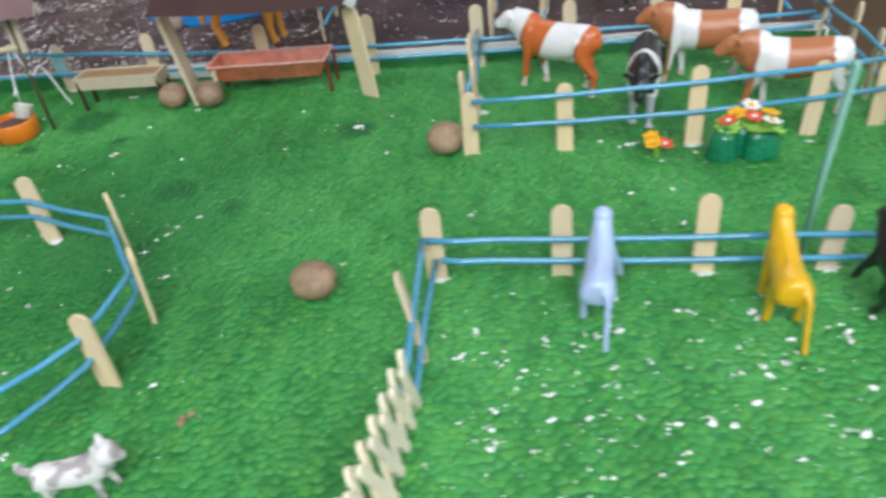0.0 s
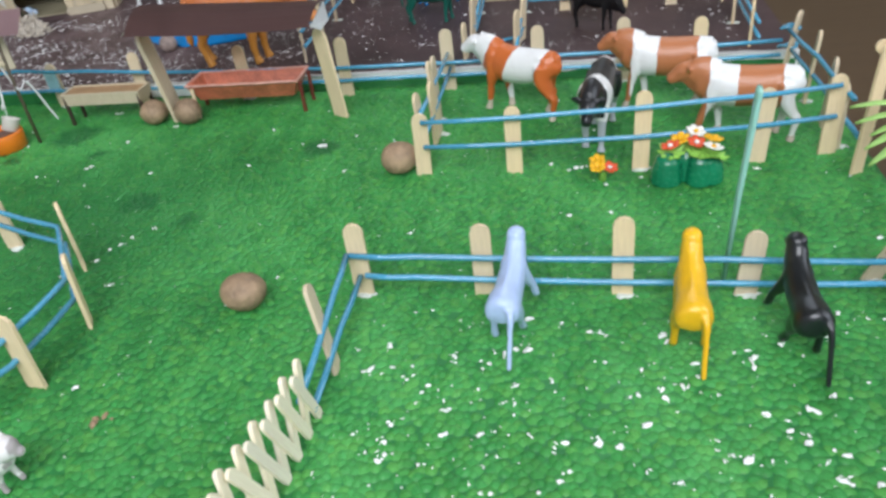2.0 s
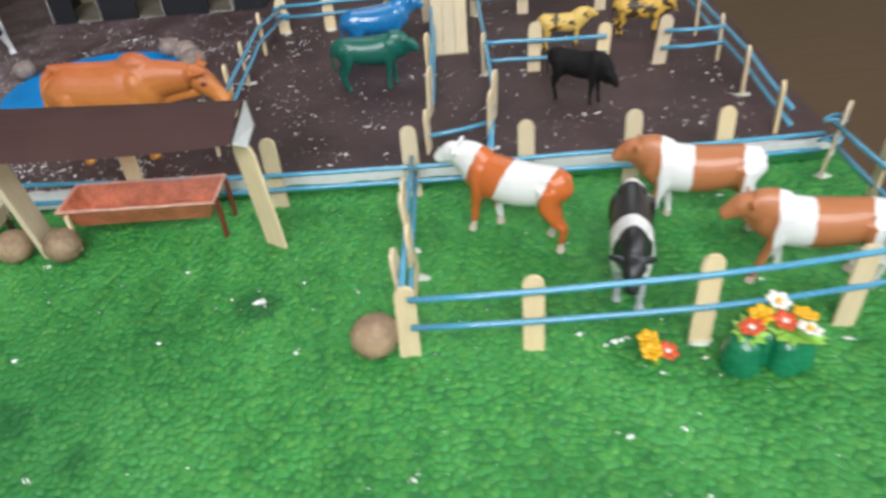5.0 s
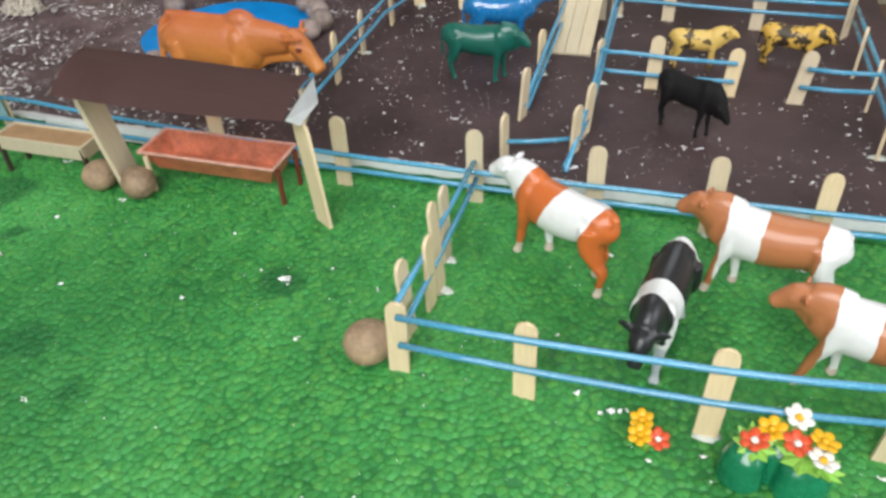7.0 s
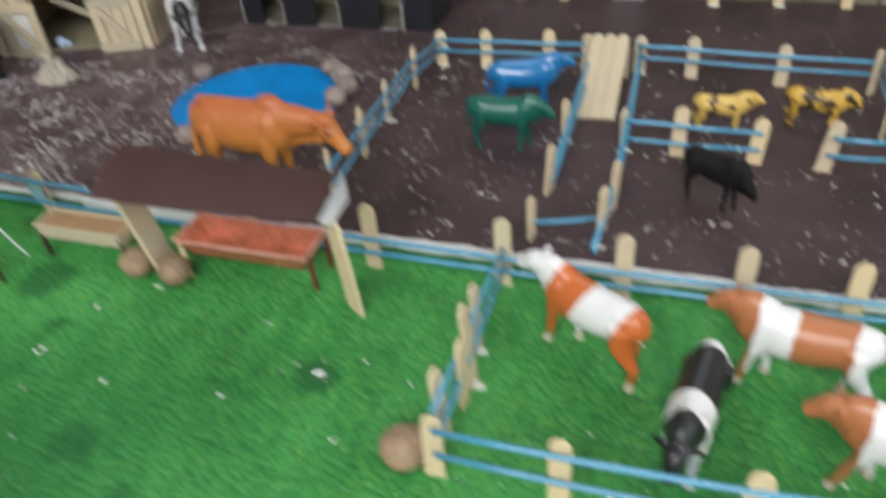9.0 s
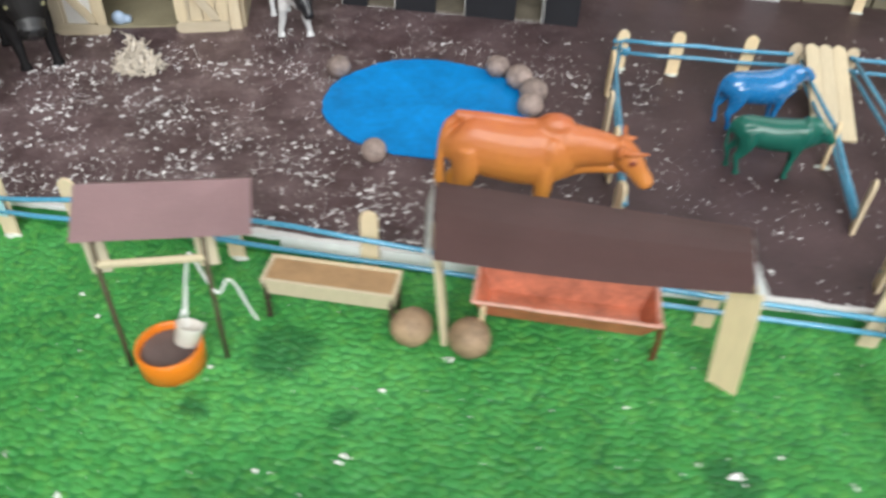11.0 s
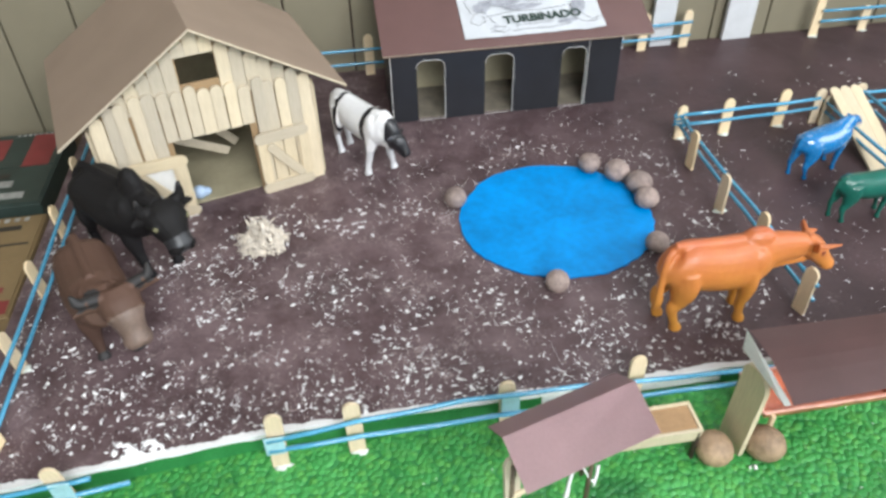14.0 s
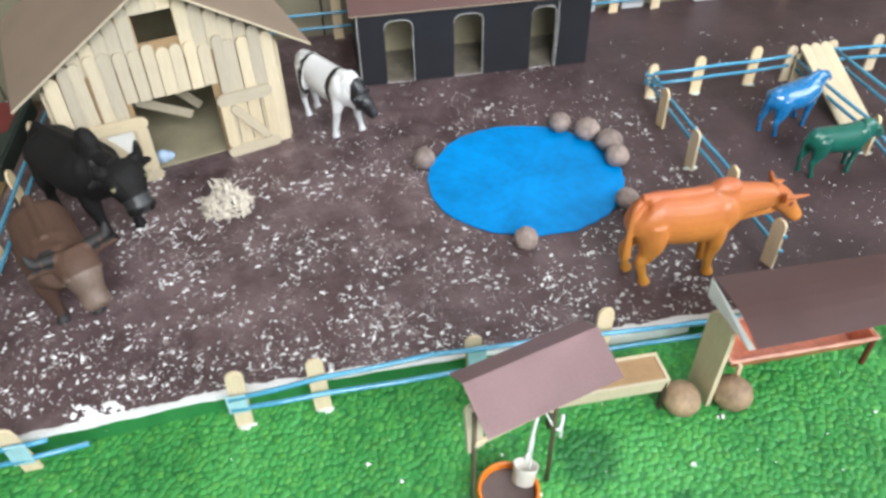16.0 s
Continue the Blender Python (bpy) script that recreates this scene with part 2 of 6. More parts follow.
def soil_paint():
    """Dull purple-brown paint, scuffed to white in clumps and along the front edge."""
    m, n, l, p = nodes_of("brown_painted_foam")
    at = n.new("ShaderNodeTexCoord").outputs["Object"]
    wash, fine = noise_node(n, l, at, 14, 4), noise_node(n, l, at, 330, 4, 0.65)
    col = ramp_node(n, l, wash.outputs["Fac"], [(0.3, (0.048, 0.029, 0.031)), (0.7, (0.1, 0.061, 0.065))]).outputs["Color"]
    col = mix_node(n, l, math_node(n, l, "MULTIPLY", fine.outputs["Fac"], 0.55), col, mix_node(n, l, 1.0, col, (0.45, 0.42, 0.42), "MULTIPLY"))
    sep = n.new("ShaderNodeSeparateXYZ")
    l.new(at, sep.inputs["Vector"])
    # more scuffing towards the barn yard, less in the pens
    yard = ramp_node(n, l, math_node(n, l, "MULTIPLY_ADD", sep.outputs["X"], -1.4, 0.0), [(0.1, (0.0, 0.0, 0.0)), (0.5, (1, 1, 1))]).outputs["Color"]
    scuff = noise_node(n, l, at, 48, 5, 0.72)
    grit = noise_node(n, l, at, 620, 2, 0.6)
    lot = math_node(n, l, "ADD", math_node(n, l, "MULTIPLY", scuff.outputs["Fac"], 0.55), math_node(n, l, "MULTIPLY", grit.outputs["Fac"], 0.55))
    lot = math_node(n, l, "ADD", lot, math_node(n, l, "MULTIPLY", yard, 0.06))
    # paler patches in the yard: scuffing, plus the soil's sheen put into the colour
    worn = ramp_node(n, l, noise_node(n, l, at, 30, 5, 0.75).outputs["Fac"], [(0.4, (0.1, 0.1, 0.1)), (0.64, (0.9, 0.9, 0.9))]).outputs["Color"]
    col = mix_node(n, l, math_node(n, l, "MULTIPLY", worn, yard), col, mix_node(n, l, math_node(n, l, "MULTIPLY", fine.outputs["Fac"], 0.6), (0.2, 0.142, 0.148), (0.09, 0.06, 0.063)))
    col = mix_node(n, l, ramp_node(n, l, lot, [(0.68, (0, 0, 0)), (0.8, (0.8, 0.8, 0.8))]).outputs["Color"], col, (0.5, 0.42, 0.41))
    pits = noise_node(n, l, at, 300, 2, 0.6)
    col = mix_node(n, l, ramp_node(n, l, pits.outputs["Fac"], [(0.69, (0, 0, 0)), (0.73, (1, 1, 1))]).outputs["Color"], col, (0.012, 0.008, 0.009))
    rim = math_node(n, l, "SUBTRACT", math_node(n, l, "MULTIPLY_ADD", scuff.outputs["Fac"], 0.010, 0.2805), sep.outputs["Y"])
    rim = math_node(n, l, "MULTIPLY_ADD", math_node(n, l, "MAXIMUM", math_node(n, l, "SUBTRACT", -0.485, sep.outputs["X"]), 0.0), -0.088, rim)
    col = mix_node(n, l, math_node(n, l, "GREATER_THAN", rim, 0.0), col, (0.72, 0.71, 0.7))
    l.new(col, p.inputs["Base Color"])
    p.inputs["Roughness"].default_value = 0.5
    p.inputs["Specular IOR Level"].default_value = 0.3
    cell = n.new("ShaderNodeTexVoronoi")
    cell.inputs["Scale"].default_value = 230
    l.new(at, cell.inputs["Vector"])
    first = bump_node(n, l, math_node(n, l, "SUBTRACT", 1.0, cell.outputs["Distance"]), 0.3, 0.0006, p)
    bump_node(n, l, fine.outputs["Fac"], 0.4, 0.0006, p, first)
    return m


def panelled_wall():
    m, n, l, p = nodes_of("cream_wall_paint")
    at = n.new("ShaderNodeTexCoord").outputs["Object"]
    a, b = noise_node(n, l, at, 3, 4), noise_node(n, l, at, 60, 4)
    col = ramp_node(n, l, a.outputs["Fac"], [(0.3, (0.18, 0.158, 0.107)), (0.7, (0.235, 0.21, 0.147))]).outputs["Color"]
    col = mix_node(n, l, math_node(n, l, "MULTIPLY", b.outputs["Fac"], 0.3), col, (0.29, 0.26, 0.175))
    l.new(col, p.inputs["Base Color"])
    p.inputs["Roughness"].default_value = 0.5
    bump_node(n, l, b.outputs["Fac"], 0.2, 0.001, p)
    return m


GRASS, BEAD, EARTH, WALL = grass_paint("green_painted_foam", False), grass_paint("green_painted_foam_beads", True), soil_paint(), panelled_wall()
# white foam darkened in its colour for the weaker light at the wall
FOAM_DULL = plain("dimmed_white_foam", (0.56, 0.57, 0.58), 0.7, 0.08, 60, 900, 0.4, 0.0006)
FOAM = plain("white_foam", (0.84, 0.85, 0.86), 0.6, 0.06, 200, 900, 0.4, 0.0006)
CRUMB = plain("white_foam_crumb", (0.93, 0.92, 0.91), 0.6, 0.05, 300, 900, 0.0)
STICK = wooden("craft_stick_wood", (0.73, 0.59, 0.39))
PLANK = wooden("pale_craft_wood", (0.56, 0.48, 0.345), spread=0.14)
BARN_WOOD = wooden("pale_barn_sticks", (0.6, 0.52, 0.385), spread=0.2)
TRELLIS = wooden("pale_pink_wood", (0.92, 0.8, 0.63), spread=0.06)
STRAW_BLUE = plain("blue_plastic", (0.078, 0.315, 0.49), 0.25, 0.1, 40, 600, 0.1, 0.0002, 0.08, 0.5, 0.8)
ROOF_BROWN = plain("dark_brown_card", (0.135, 0.072, 0.068), 0.46, 0.1, 25, 700, 0.15, 0.0003)
# the well roof's card, paler because its sheen is put into the colour
ROOF_MAUVE = plain("mauve_card_with_sheen", (0.44, 0.29, 0.3), 0.35, 0.08, 25, 700, 0.15, 0.0003)
ROOF_TAN = plain("tan_cardboard", (0.29, 0.215, 0.16), 0.7, 0.08, 20, 400, 0.2, 0.0004)
CARD = plain("kraft_cardboard", (0.36, 0.24, 0.125), 0.75, 0.1, 30, 500, 0.2, 0.0004)
WHITE_CARD = plain("white_card", (0.76, 0.75, 0.72), 0.55, 0.05, 40, 500, 0.1, 0.0003)
BLACK_CARD = plain("black_card", (0.012, 0.013, 0.017), 0.5, 0.2, 40, 500, 0.2, 0.0004)
RED_WORN = plain("worn_terracotta_edge", (0.62, 0.33, 0.26), 0.5, 0.3, 200, 700, 0.3, 0.0004)
RED_TROUGH = plain("terracotta_paint", (0.5, 0.15, 0.08), 0.35, 0.4, 70, 500, 0.3, 0.0005)
RED_LEG = plain("dark_red_paint", (0.16, 0.03, 0.02), 0.45, 0.15, 90, 500, 0.2, 0.0004)
POST_DARK = plain("dark_brown_stain", (0.05, 0.03, 0.022), 0.6, 0.2, 90, 500, 0.3, 0.0004)
NUT = plain("brown_seed_shell", (0.31, 0.21, 0.13), 0.65, 0.3, 130, 420, 0.7, 0.0012, 0.12)
NUT_GREY = plain("grey_brown_seed_shell", (0.28, 0.215, 0.19), 0.7, 0.3, 160, 480, 0.8, 0.0012, 0.15)
POND = plain("blue_water_paint", (0.0, 0.225, 0.6), 0.45, 0.24, 22, 160, 0.2, 0.0004, 0, 0.22)
ORANGE = plain("orange_plastic", (0.72, 0.19, 0.012), 0.35, 0.08, 60, 500, 0.05, 0.0002, 0, 0.5, 0.2)
MUD = plain("grey_brown_filling", (0.12, 0.09, 0.085), 0.5, 0.15, 120, 600, 0.5, 0.0008)
WHITE_PLASTIC = plain("white_plastic", (0.72, 0.68, 0.62), 0.4, 0.06, 60, 500, 0.1, 0.0002)
RIBBON = plain("white_ribbon", (0.78, 0.78, 0.78), 0.6, 0.06, 90, 900, 0.3, 0.0003)
HAY = plain("dry_straw", (0.66, 0.58, 0.49), 0.7, 0.3, 200, 700, 0.2, 0.0003)
PLANT_POT = plain("dark_green_plastic", (0.01, 0.19, 0.085), 0.25, 0.2, 60, 400, 0.1, 0.0004, 0, 0.5, 0.4)
PALM_LEAF = plain("pale_green_plastic", (0.36, 0.6, 0.17), 0.4, 0.15, 100, 500, 0.15, 0.0003, 0.1)
LEAF = plain("light_green_plastic", (0.3, 0.58, 0.1), 0.4, 0.15, 100, 500, 0.15, 0.0003, 0.1)
PETALS = {
    "red": plain("red_petal", (0.68, 0.085, 0.025), 0.4, 0.12, 150, 600, 0.1, 0.0002),
    "yellow": plain("yellow_petal", (0.80, 0.43, 0.01), 0.4, 0.1, 150, 600, 0.1, 0.0002),
    "white": plain("white_petal", (0.80, 0.78, 0.72), 0.4, 0.06, 150, 600, 0.1, 0.0002),
}
TAPE = plain("pale_blue_tape", (0.36, 0.58, 0.66), 0.2, 0.15, 120, 400, 0.1, 0.0002, 0, 0.5, 0.5)
POLE = plain("pale_teal_plastic", (0.30, 0.58, 0.50), 0.35, 0.12, 60, 500, 0.1, 0.0003)
TABLETOP = wooden("dark_varnished_wood", (0.085, 0.056, 0.034), (14, 260, 14), 0.0, 0.5)
ROOM_WALL = plain("pale_room_paint", (0.62, 0.62, 0.62), 0.7, 0.06, 2, 40, 0.1, 0.001)
FLOOR_TILE = plain("beige_floor", (0.3, 0.25, 0.2), 0.4, 0.15, 4, 60, 0.1, 0.001)
INK = plain("green_black_ink", (0.02, 0.045, 0.035), 0.6, 0.3, 200, 600, 0.0)
PAPER = plain("white_drawing_paper", (0.56, 0.58, 0.61), 0.7, 0.06, 60, 500, 0.1, 0.0003)
SHADING = plain("soft_pencil_shading", (0.33, 0.34, 0.38), 0.8, 0.3, 160, 600, 0.0)
OLIVE_CARD = plain("olive_brown_card", (0.36, 0.32, 0.21), 0.7, 0.12, 40, 300, 0.1, 0.0003)
INNER_CARD = plain("dull_grey_brown_card", (0.2, 0.175, 0.135), 0.6, 0.3, 60, 300, 0.1, 0.0003)
WELL_POST = plain("weathered_grey_brown_wood", (0.11, 0.085, 0.055), 0.6, 0.25, 90, 500, 0.3, 0.0004)
FEED = plain("brown_feed", (0.36, 0.22, 0.11), 0.7, 0.15, 120, 500, 0.5, 0.001)
PENCIL = plain("grey_pencil", (0.22, 0.22, 0.24), 0.7, 0.2, 200, 600, 0.0)
CLEAR_GLUE = plain("whitish_glue", (0.62, 0.66, 0.6), 0.25, 0.1, 150, 500, 0.2, 0.0004)
PALE_BLUE = plain("pale_blue_plastic", (0.40, 0.52, 0.68), 0.4, 0.1, 90, 500, 0.1, 0.0003)
BOX_GREEN = plain("dark_green_print", (0.026, 0.04, 0.034), 0.45, 0.3, 25, 300, 0.1, 0.0003)
BOX_RED = plain("red_print", (0.2, 0.032, 0.032), 0.45, 0.2, 30, 300, 0.1, 0.0003)
BOX_YELLOW = plain("yellow_kraft_print", (0.21, 0.145, 0.07), 0.55, 0.15, 25, 300, 0.1, 0.0003)

# ---- mesh helpers ----


def mesh_ob(name, bm, material, smooth=False):
    me = bpy.data.meshes.new(name)
    bm.normal_update()
    bm.to_mesh(me)
    bm.free()
    me.materials.append(material)
    if smooth:
        me.polygons.foreach_set("use_smooth", [True] * len(me.polygons))
    return new(name, me)


def part(name, bm, material, parent, label="", smooth=False):
    ob = mesh_ob(name, bm, material, smooth)
    ob.parent = parent
    return tagged(ob, label)


def share(name, me, parent, m):
    """Another object on the same mesh, as a part."""
    ob = new(name, me)
    ob.parent = parent
    ob.matrix_basis = m
    return ob


def thing(name, m, label, category, group="", kind=""):
    ob = new(name)
    ob.empty_display_size = 0.01
    ob.matrix_world = m
    return tagged(ob, label, category, group, kind)


def add_box(bm, x0, x1, y0, y1, z0, z1, bevel=0.0):
    m = Matrix.Translation(((x0 + x1) / 2, (y0 + y1) / 2, (z0 + z1) / 2)) @ Matrix.Diagonal((x1 - x0, y1 - y0, z1 - z0, 1))
    made = bmesh.ops.create_cube(bm, size=1, matrix=m)
    if bevel:
        edges = list({e for v in made["verts"] for e in v.link_edges})
        bmesh.ops.bevel(bm, geom=edges, offset=bevel, segments=2, affect="EDGES", profile=0.6)
    return bm


def box(x0, x1, y0, y1, z0, z1, bevel=0.0):
    return add_box(bmesh.new(), x0, x1, y0, y1, z0, z1, bevel)


def add_prism(bm, outline, y0, y1):
    """An outline in x and z, drawn out from y0 to y1."""
    a = [bm.verts.new((x, y0, z)) for x, z in outline]
    b = [bm.verts.new((x, y1, z)) for x, z in outline]
    k = len(outline)
    bm.faces.new(a)
    bm.faces.new(b[::-1])
    for i in range(k):
        bm.faces.new((a[i], b[i], b[(i + 1) % k], a[(i + 1) % k]))
    bmesh.ops.recalc_face_normals(bm, faces=bm.faces[:])
    return bm


def add_tube(bm, pts, radii, seg=8, flat=1.0):
    """A closed tube along points; radii: one number, or (across, upright) pairs, one for each point."""
    pts = [Vector(p) for p in pts]
    if isinstance(radii, (int, float)):
        radii = [radii] * len(pts)
    side, rings = None, []
    for i, p in enumerate(pts):
        way = (pts[min(i + 1, len(pts) - 1)] - pts[max(i - 1, 0)]).normalized()
        if side is None:
            side = way.cross(Vector((0, 0, 1)))
            side = way.cross(Vector((1, 0, 0))) if side.length < 0.05 else side
        side = (side - way * side.dot(way)).normalized()
        up = side.cross(way)
        r = radii[i]
        ra, rb = r if isinstance(r, tuple) else (r, r * flat)
        rings.append([bm.verts.new(p + side * ra * math.cos(a) + up * rb * math.sin(a)) for a in (2 * math.pi * k / seg for k in range(seg))])
    for a, b in zip(rings, rings[1:]):
        for k in range(seg):
            bm.faces.new((a[k], a[(k + 1) % seg], b[(k + 1) % seg], b[k]))
    bm.faces.new(rings[0][::-1])
    bm.faces.new(rings[-1])
    return bm


def tube(pts, radii, seg=8, flat=1.0):
    return add_tube(bmesh.new(), pts, radii, seg, flat)


def add_ball(bm, at, r, sub=2):
    r = (r, r, r) if isinstance(r, (int, float)) else r
    bmesh.ops.create_icosphere(bm, subdivisions=sub, radius=1.0, matrix=Matrix.Translation(at) @ Matrix.Diagonal((*r, 1)))
    return bm


def add_limb(bm, pts, radii, seg=10):
    """A tube whose line and girth flow smoothly through the given points."""
    pts = [Vector(p) for p in pts]
    if isinstance(radii, (int, float)):
        radii = [radii] * len(pts)
    girth = [Vector((*r, 0)) if isinstance(r, tuple) else Vector((r, r, 0)) for r in radii]
    line, wide = [], []
    for i in range(len(pts) - 1):
        for k in range(5):
            u = k / 5
            for src, out in ((pts, line), (girth, wide)):
                p0, p1, p2, p3 = src[max(i - 1, 0)], src[i], src[i + 1], src[min(i + 2, len(src) - 1)]
                out.append(0.5 * ((2 * p1) + (p2 - p0) * u + (2 * p0 - 5 * p1 + 4 * p2 - p3) * u * u + (3 * p1 - p0 - 3 * p2 + p3) * u ** 3))
    line.append(pts[-1])
    wide.append(girth[-1])
    return add_tube(bm, line, [(max(w.x, 0.2), max(w.y, 0.2)) for w in wide], seg)


def fused(name, bm, material, voxel, rounds=4):
    """Closed pieces melted into one skin, as a moulded figure has."""
    me = bpy.data.meshes.new(name)
    bmesh.ops.recalc_face_normals(bm, faces=bm.faces[:])
    bm.to_mesh(me)
    bm.free()
    rough = bpy.data.objects.new(name, me)
    scene.collection.objects.link(rough)
    mod = rough.modifiers.new("melt", "REMESH")
    mod.mode, mod.voxel_size, mod.use_smooth_shade = "VOXEL", voxel, True
    soft = rough.modifiers.new("soften", "SMOOTH")
    soft.factor, soft.iterations = 0.5, rounds
    done = bpy.data.meshes.new_from_object(rough.evaluated_get(bpy.context.evaluated_depsgraph_get()))
    bpy.data.objects.remove(rough)
    bpy.data.meshes.remove(me)
    done.name = name
    done.materials.clear()
    done.materials.append(material)
    done.polygons.foreach_set("use_smooth", [True] * len(done.polygons))
    return done


STICK_MESHES = {}


def stick_outline(width, length, ends=1):
    r = width / 2
    arc = [(r * math.cos(a), r * math.sin(a)) for a in (math.pi * k / 6 for k in range(7))]
    top = [(x, length - r + z) for x, z in arc]
    if ends == 2:
        return top + [(-x, r - z) for x, z in arc]
    return top + [(-r, 0.0), (r, 0.0)]


def stick_mesh(length, width=0.0098, ends=1, material=None, thick=0.0019):
    """A craft stick: a flat strip with a rounded top, standing on its base at the origin, wide along x."""
    key = (round(length, 3), round(width, 4), ends, material.name if material else "", thick)
    if key not in STICK_MESHES:
        bm = add_prism(bmesh.new(), stick_outline(width, length, ends), -thick / 2, thick / 2)
        me = bpy.data.meshes.new("stick")
        bm.to_mesh(me)
        bm.free()
        me.materials.append(material or STICK)
        STICK_MESHES[key] = me
    return STICK_MESHES[key]


def fence(label, base, posts, rails, group="", radius=0.00155):
    """posts: (x, y, height, the way its flat faces, lean along x, lean along y); rails: lists of points."""
    ob = thing("fence", pose(posts[0][0], posts[0][1], base), label, "fence", group)
    back = ob.matrix_world.inverted()
    for x, y, h, face, lx, ly in posts:
        m = back @ pose(x, y, base - 0.001) @ pose(0, 0, 0, -ly, lx, 0) @ pose(0, 0, 0, 0, 0, face)
        share("post", stick_mesh(h), ob, m)
        if int(abs(x) * 7919 + abs(y) * 3571) % 5 < 2:
            lump = add_ball(bmesh.new(), (0, 0, 0), (0.0052, 0.0033, 0.0011), 2)
            for v in lump.verts:
                v.co *= 1 + 0.9 * noise.noise(v.co * 420 + Vector((x * 50, y * 50, 0)))
            bmesh.ops.translate(lump, verts=lump.verts[:], vec=back @ Vector((x + 0.001, y - 0.001, base)))
            part("glue_blob", lump, CLEAR_GLUE, ob, "dried whitish glue at the post's foot", True)
    for line in rails:
        pts = []
        for a, b in zip(line, line[1:]):
            a, b = Vector(a), Vector(b)
            k = max(2, int((b - a).length / 0.03))
            pts += [a.lerp(b, i / k) + Vector((0, 0, -0.0008 * math.sin(math.pi * i / k))) for i in range(k)]
        pts.append(Vector(line[-1]))
        part("rail", tube([back @ p for p in pts], radius), STRAW_BLUE, ob, "", True)
    return ob

# ---- the room and the table ----
north = thing("wall_north", pose(0, 0.742, 0), "cream painted panelled wall behind the model farm", "wall", "", "structure")
edges = [-2.3] + [-0.732 + 0.0665 * k for k in range(-6, 29)] + [2.3]
# window opening high out of view, added for light from behind
WIN_L, WIN_R, WIN_LOW, WIN_TOP = edges[15], edges[24], 0.45, 1.28
for x0, x1 in zip(edges, edges[1:]):
    for z0, z1 in ((-0.78, WIN_LOW), (WIN_TOP, 2.35)) if WIN_L <= x0 < WIN_R - 0.01 else ((-0.78, 2.35),):
        part("wall_panel", box(x0 + 0.0009, x1 - 0.0009, 0, 0.1, z0, z1, 0.0012), WALL, north)
backing, frame_bm = bmesh.new(), bmesh.new()
for x0, x1, z0, z1 in ((-2.3, WIN_L, -0.78, 2.35), (WIN_R, 2.3, -0.78, 2.35), (WIN_L, WIN_R, -0.78, WIN_LOW), (WIN_L, WIN_R, WIN_TOP, 2.35)):
    add_box(backing, x0, x1, 0.006, 0.11, z0, z1)
for x0, x1, z0, z1 in ((WIN_L, WIN_L + 0.02, WIN_LOW, WIN_TOP), (WIN_R - 0.02, WIN_R, WIN_LOW, WIN_TOP), (WIN_L + 0.02, WIN_R - 0.02, WIN_LOW, WIN_LOW + 0.02), (WIN_L + 0.02, WIN_R - 0.02, WIN_TOP - 0.02, WIN_TOP)):
    add_box(frame_bm, x0, x1, 0.07, 0.1, z0, z1)
part("wall_backing", backing, POST_DARK, north)
part("window_frame", frame_bm, WHITE_CARD, north)


def wall_with_window(name, m, width, x0, x1, z0, z1, label):
    """A wall along local x with an opening through it; its inner face is local y = 0."""
    ob = thing(name, m, label, "wall", "", "structure")
    bm = bmesh.new()
    for a, b, c, d in ((-width / 2, x0, -0.78, 2.35), (x1, width / 2, -0.78, 2.35), (x0, x1, -0.78, z0), (x0, x1, z1, 2.35)):
        add_box(bm, a, b, 0, 0.12, c, d)
    part("wall_face", bm, ROOM_WALL, ob)
    bm = bmesh.new()
    for a, b, c, d in ((x0, x0 + 0.05, z0, z1), (x1 - 0.05, x1, z0, z1), (x0 + 0.05, x1 - 0.05, z0, z0 + 0.05), (x0 + 0.05, x1 - 0.05, z1 - 0.05, z1)):
        add_box(bm, a, b, 0.05, 0.1, c, d)
    part("window_frame", bm, WHITE_CARD, ob)
    return ob


# walls and ceiling out of view, added to hold and bounce the light
wall_with_window("wall_east", pose(2.2, -0.3, 0, 0, 0, -90), 2.4, -0.8, 0.9, 0.45, 1.85, "unseen pale room wall with a window added for light")
wall_with_window("wall_south", pose(0, -1.35, 0, 0, 0, 180), 4.6, -0.75, 0.95, 0.55, 1.75, "unseen pale room wall with a window added for light")
tagged(mesh_ob("wall_west", box(-2.3, -2.2, -1.5, 0.74, -0.78, 2.35), ROOM_WALL), "unseen plain pale room wall", "wall", "", "structure")
tagged(mesh_ob("ceiling", box(-2.4, 2.4, -1.6, 0.86, 2.35, 2.43), ROOM_WALL), "unseen plain pale ceiling", "ceiling", "", "structure")
tagged(mesh_ob("floor", box(-2.4, 2.4, -1.6, 0.86, -0.86, -0.78), FLOOR_TILE), "beige room floor", "floor", "", "structure")

table = thing("table", pose(0, 0.1, -0.78), "large dark brown wooden table under the model", "table")
part("tabletop", box(-1.15, 1.25, -0.62, 0.635, 0.725, 0.755, 0.004), TABLETOP, table)
for lx, ly in ((-1.05, -0.5), (1.15, -0.5), (-1.05, 0.55), (1.15, 0.55)):
    part("leg", box(lx - 0.035, lx + 0.035, ly - 0.035, ly + 0.035, 0, 0.726, 0.004), TABLETOP, table)

# ---- the two painted boards ----
green_board = thing("ground", pose(0, 0, 0), "green painted foam board with a beaded surface", "ground", "", "structure")
bm = bmesh.new()
add_box(bm, -0.668, 0.279, -0.34, 0.737, TABLE, -0.0012)
part("board_core", bm, FOAM, green_board)
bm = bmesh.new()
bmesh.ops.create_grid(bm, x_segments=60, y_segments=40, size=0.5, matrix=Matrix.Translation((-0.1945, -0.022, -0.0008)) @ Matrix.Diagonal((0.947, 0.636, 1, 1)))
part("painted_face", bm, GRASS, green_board)


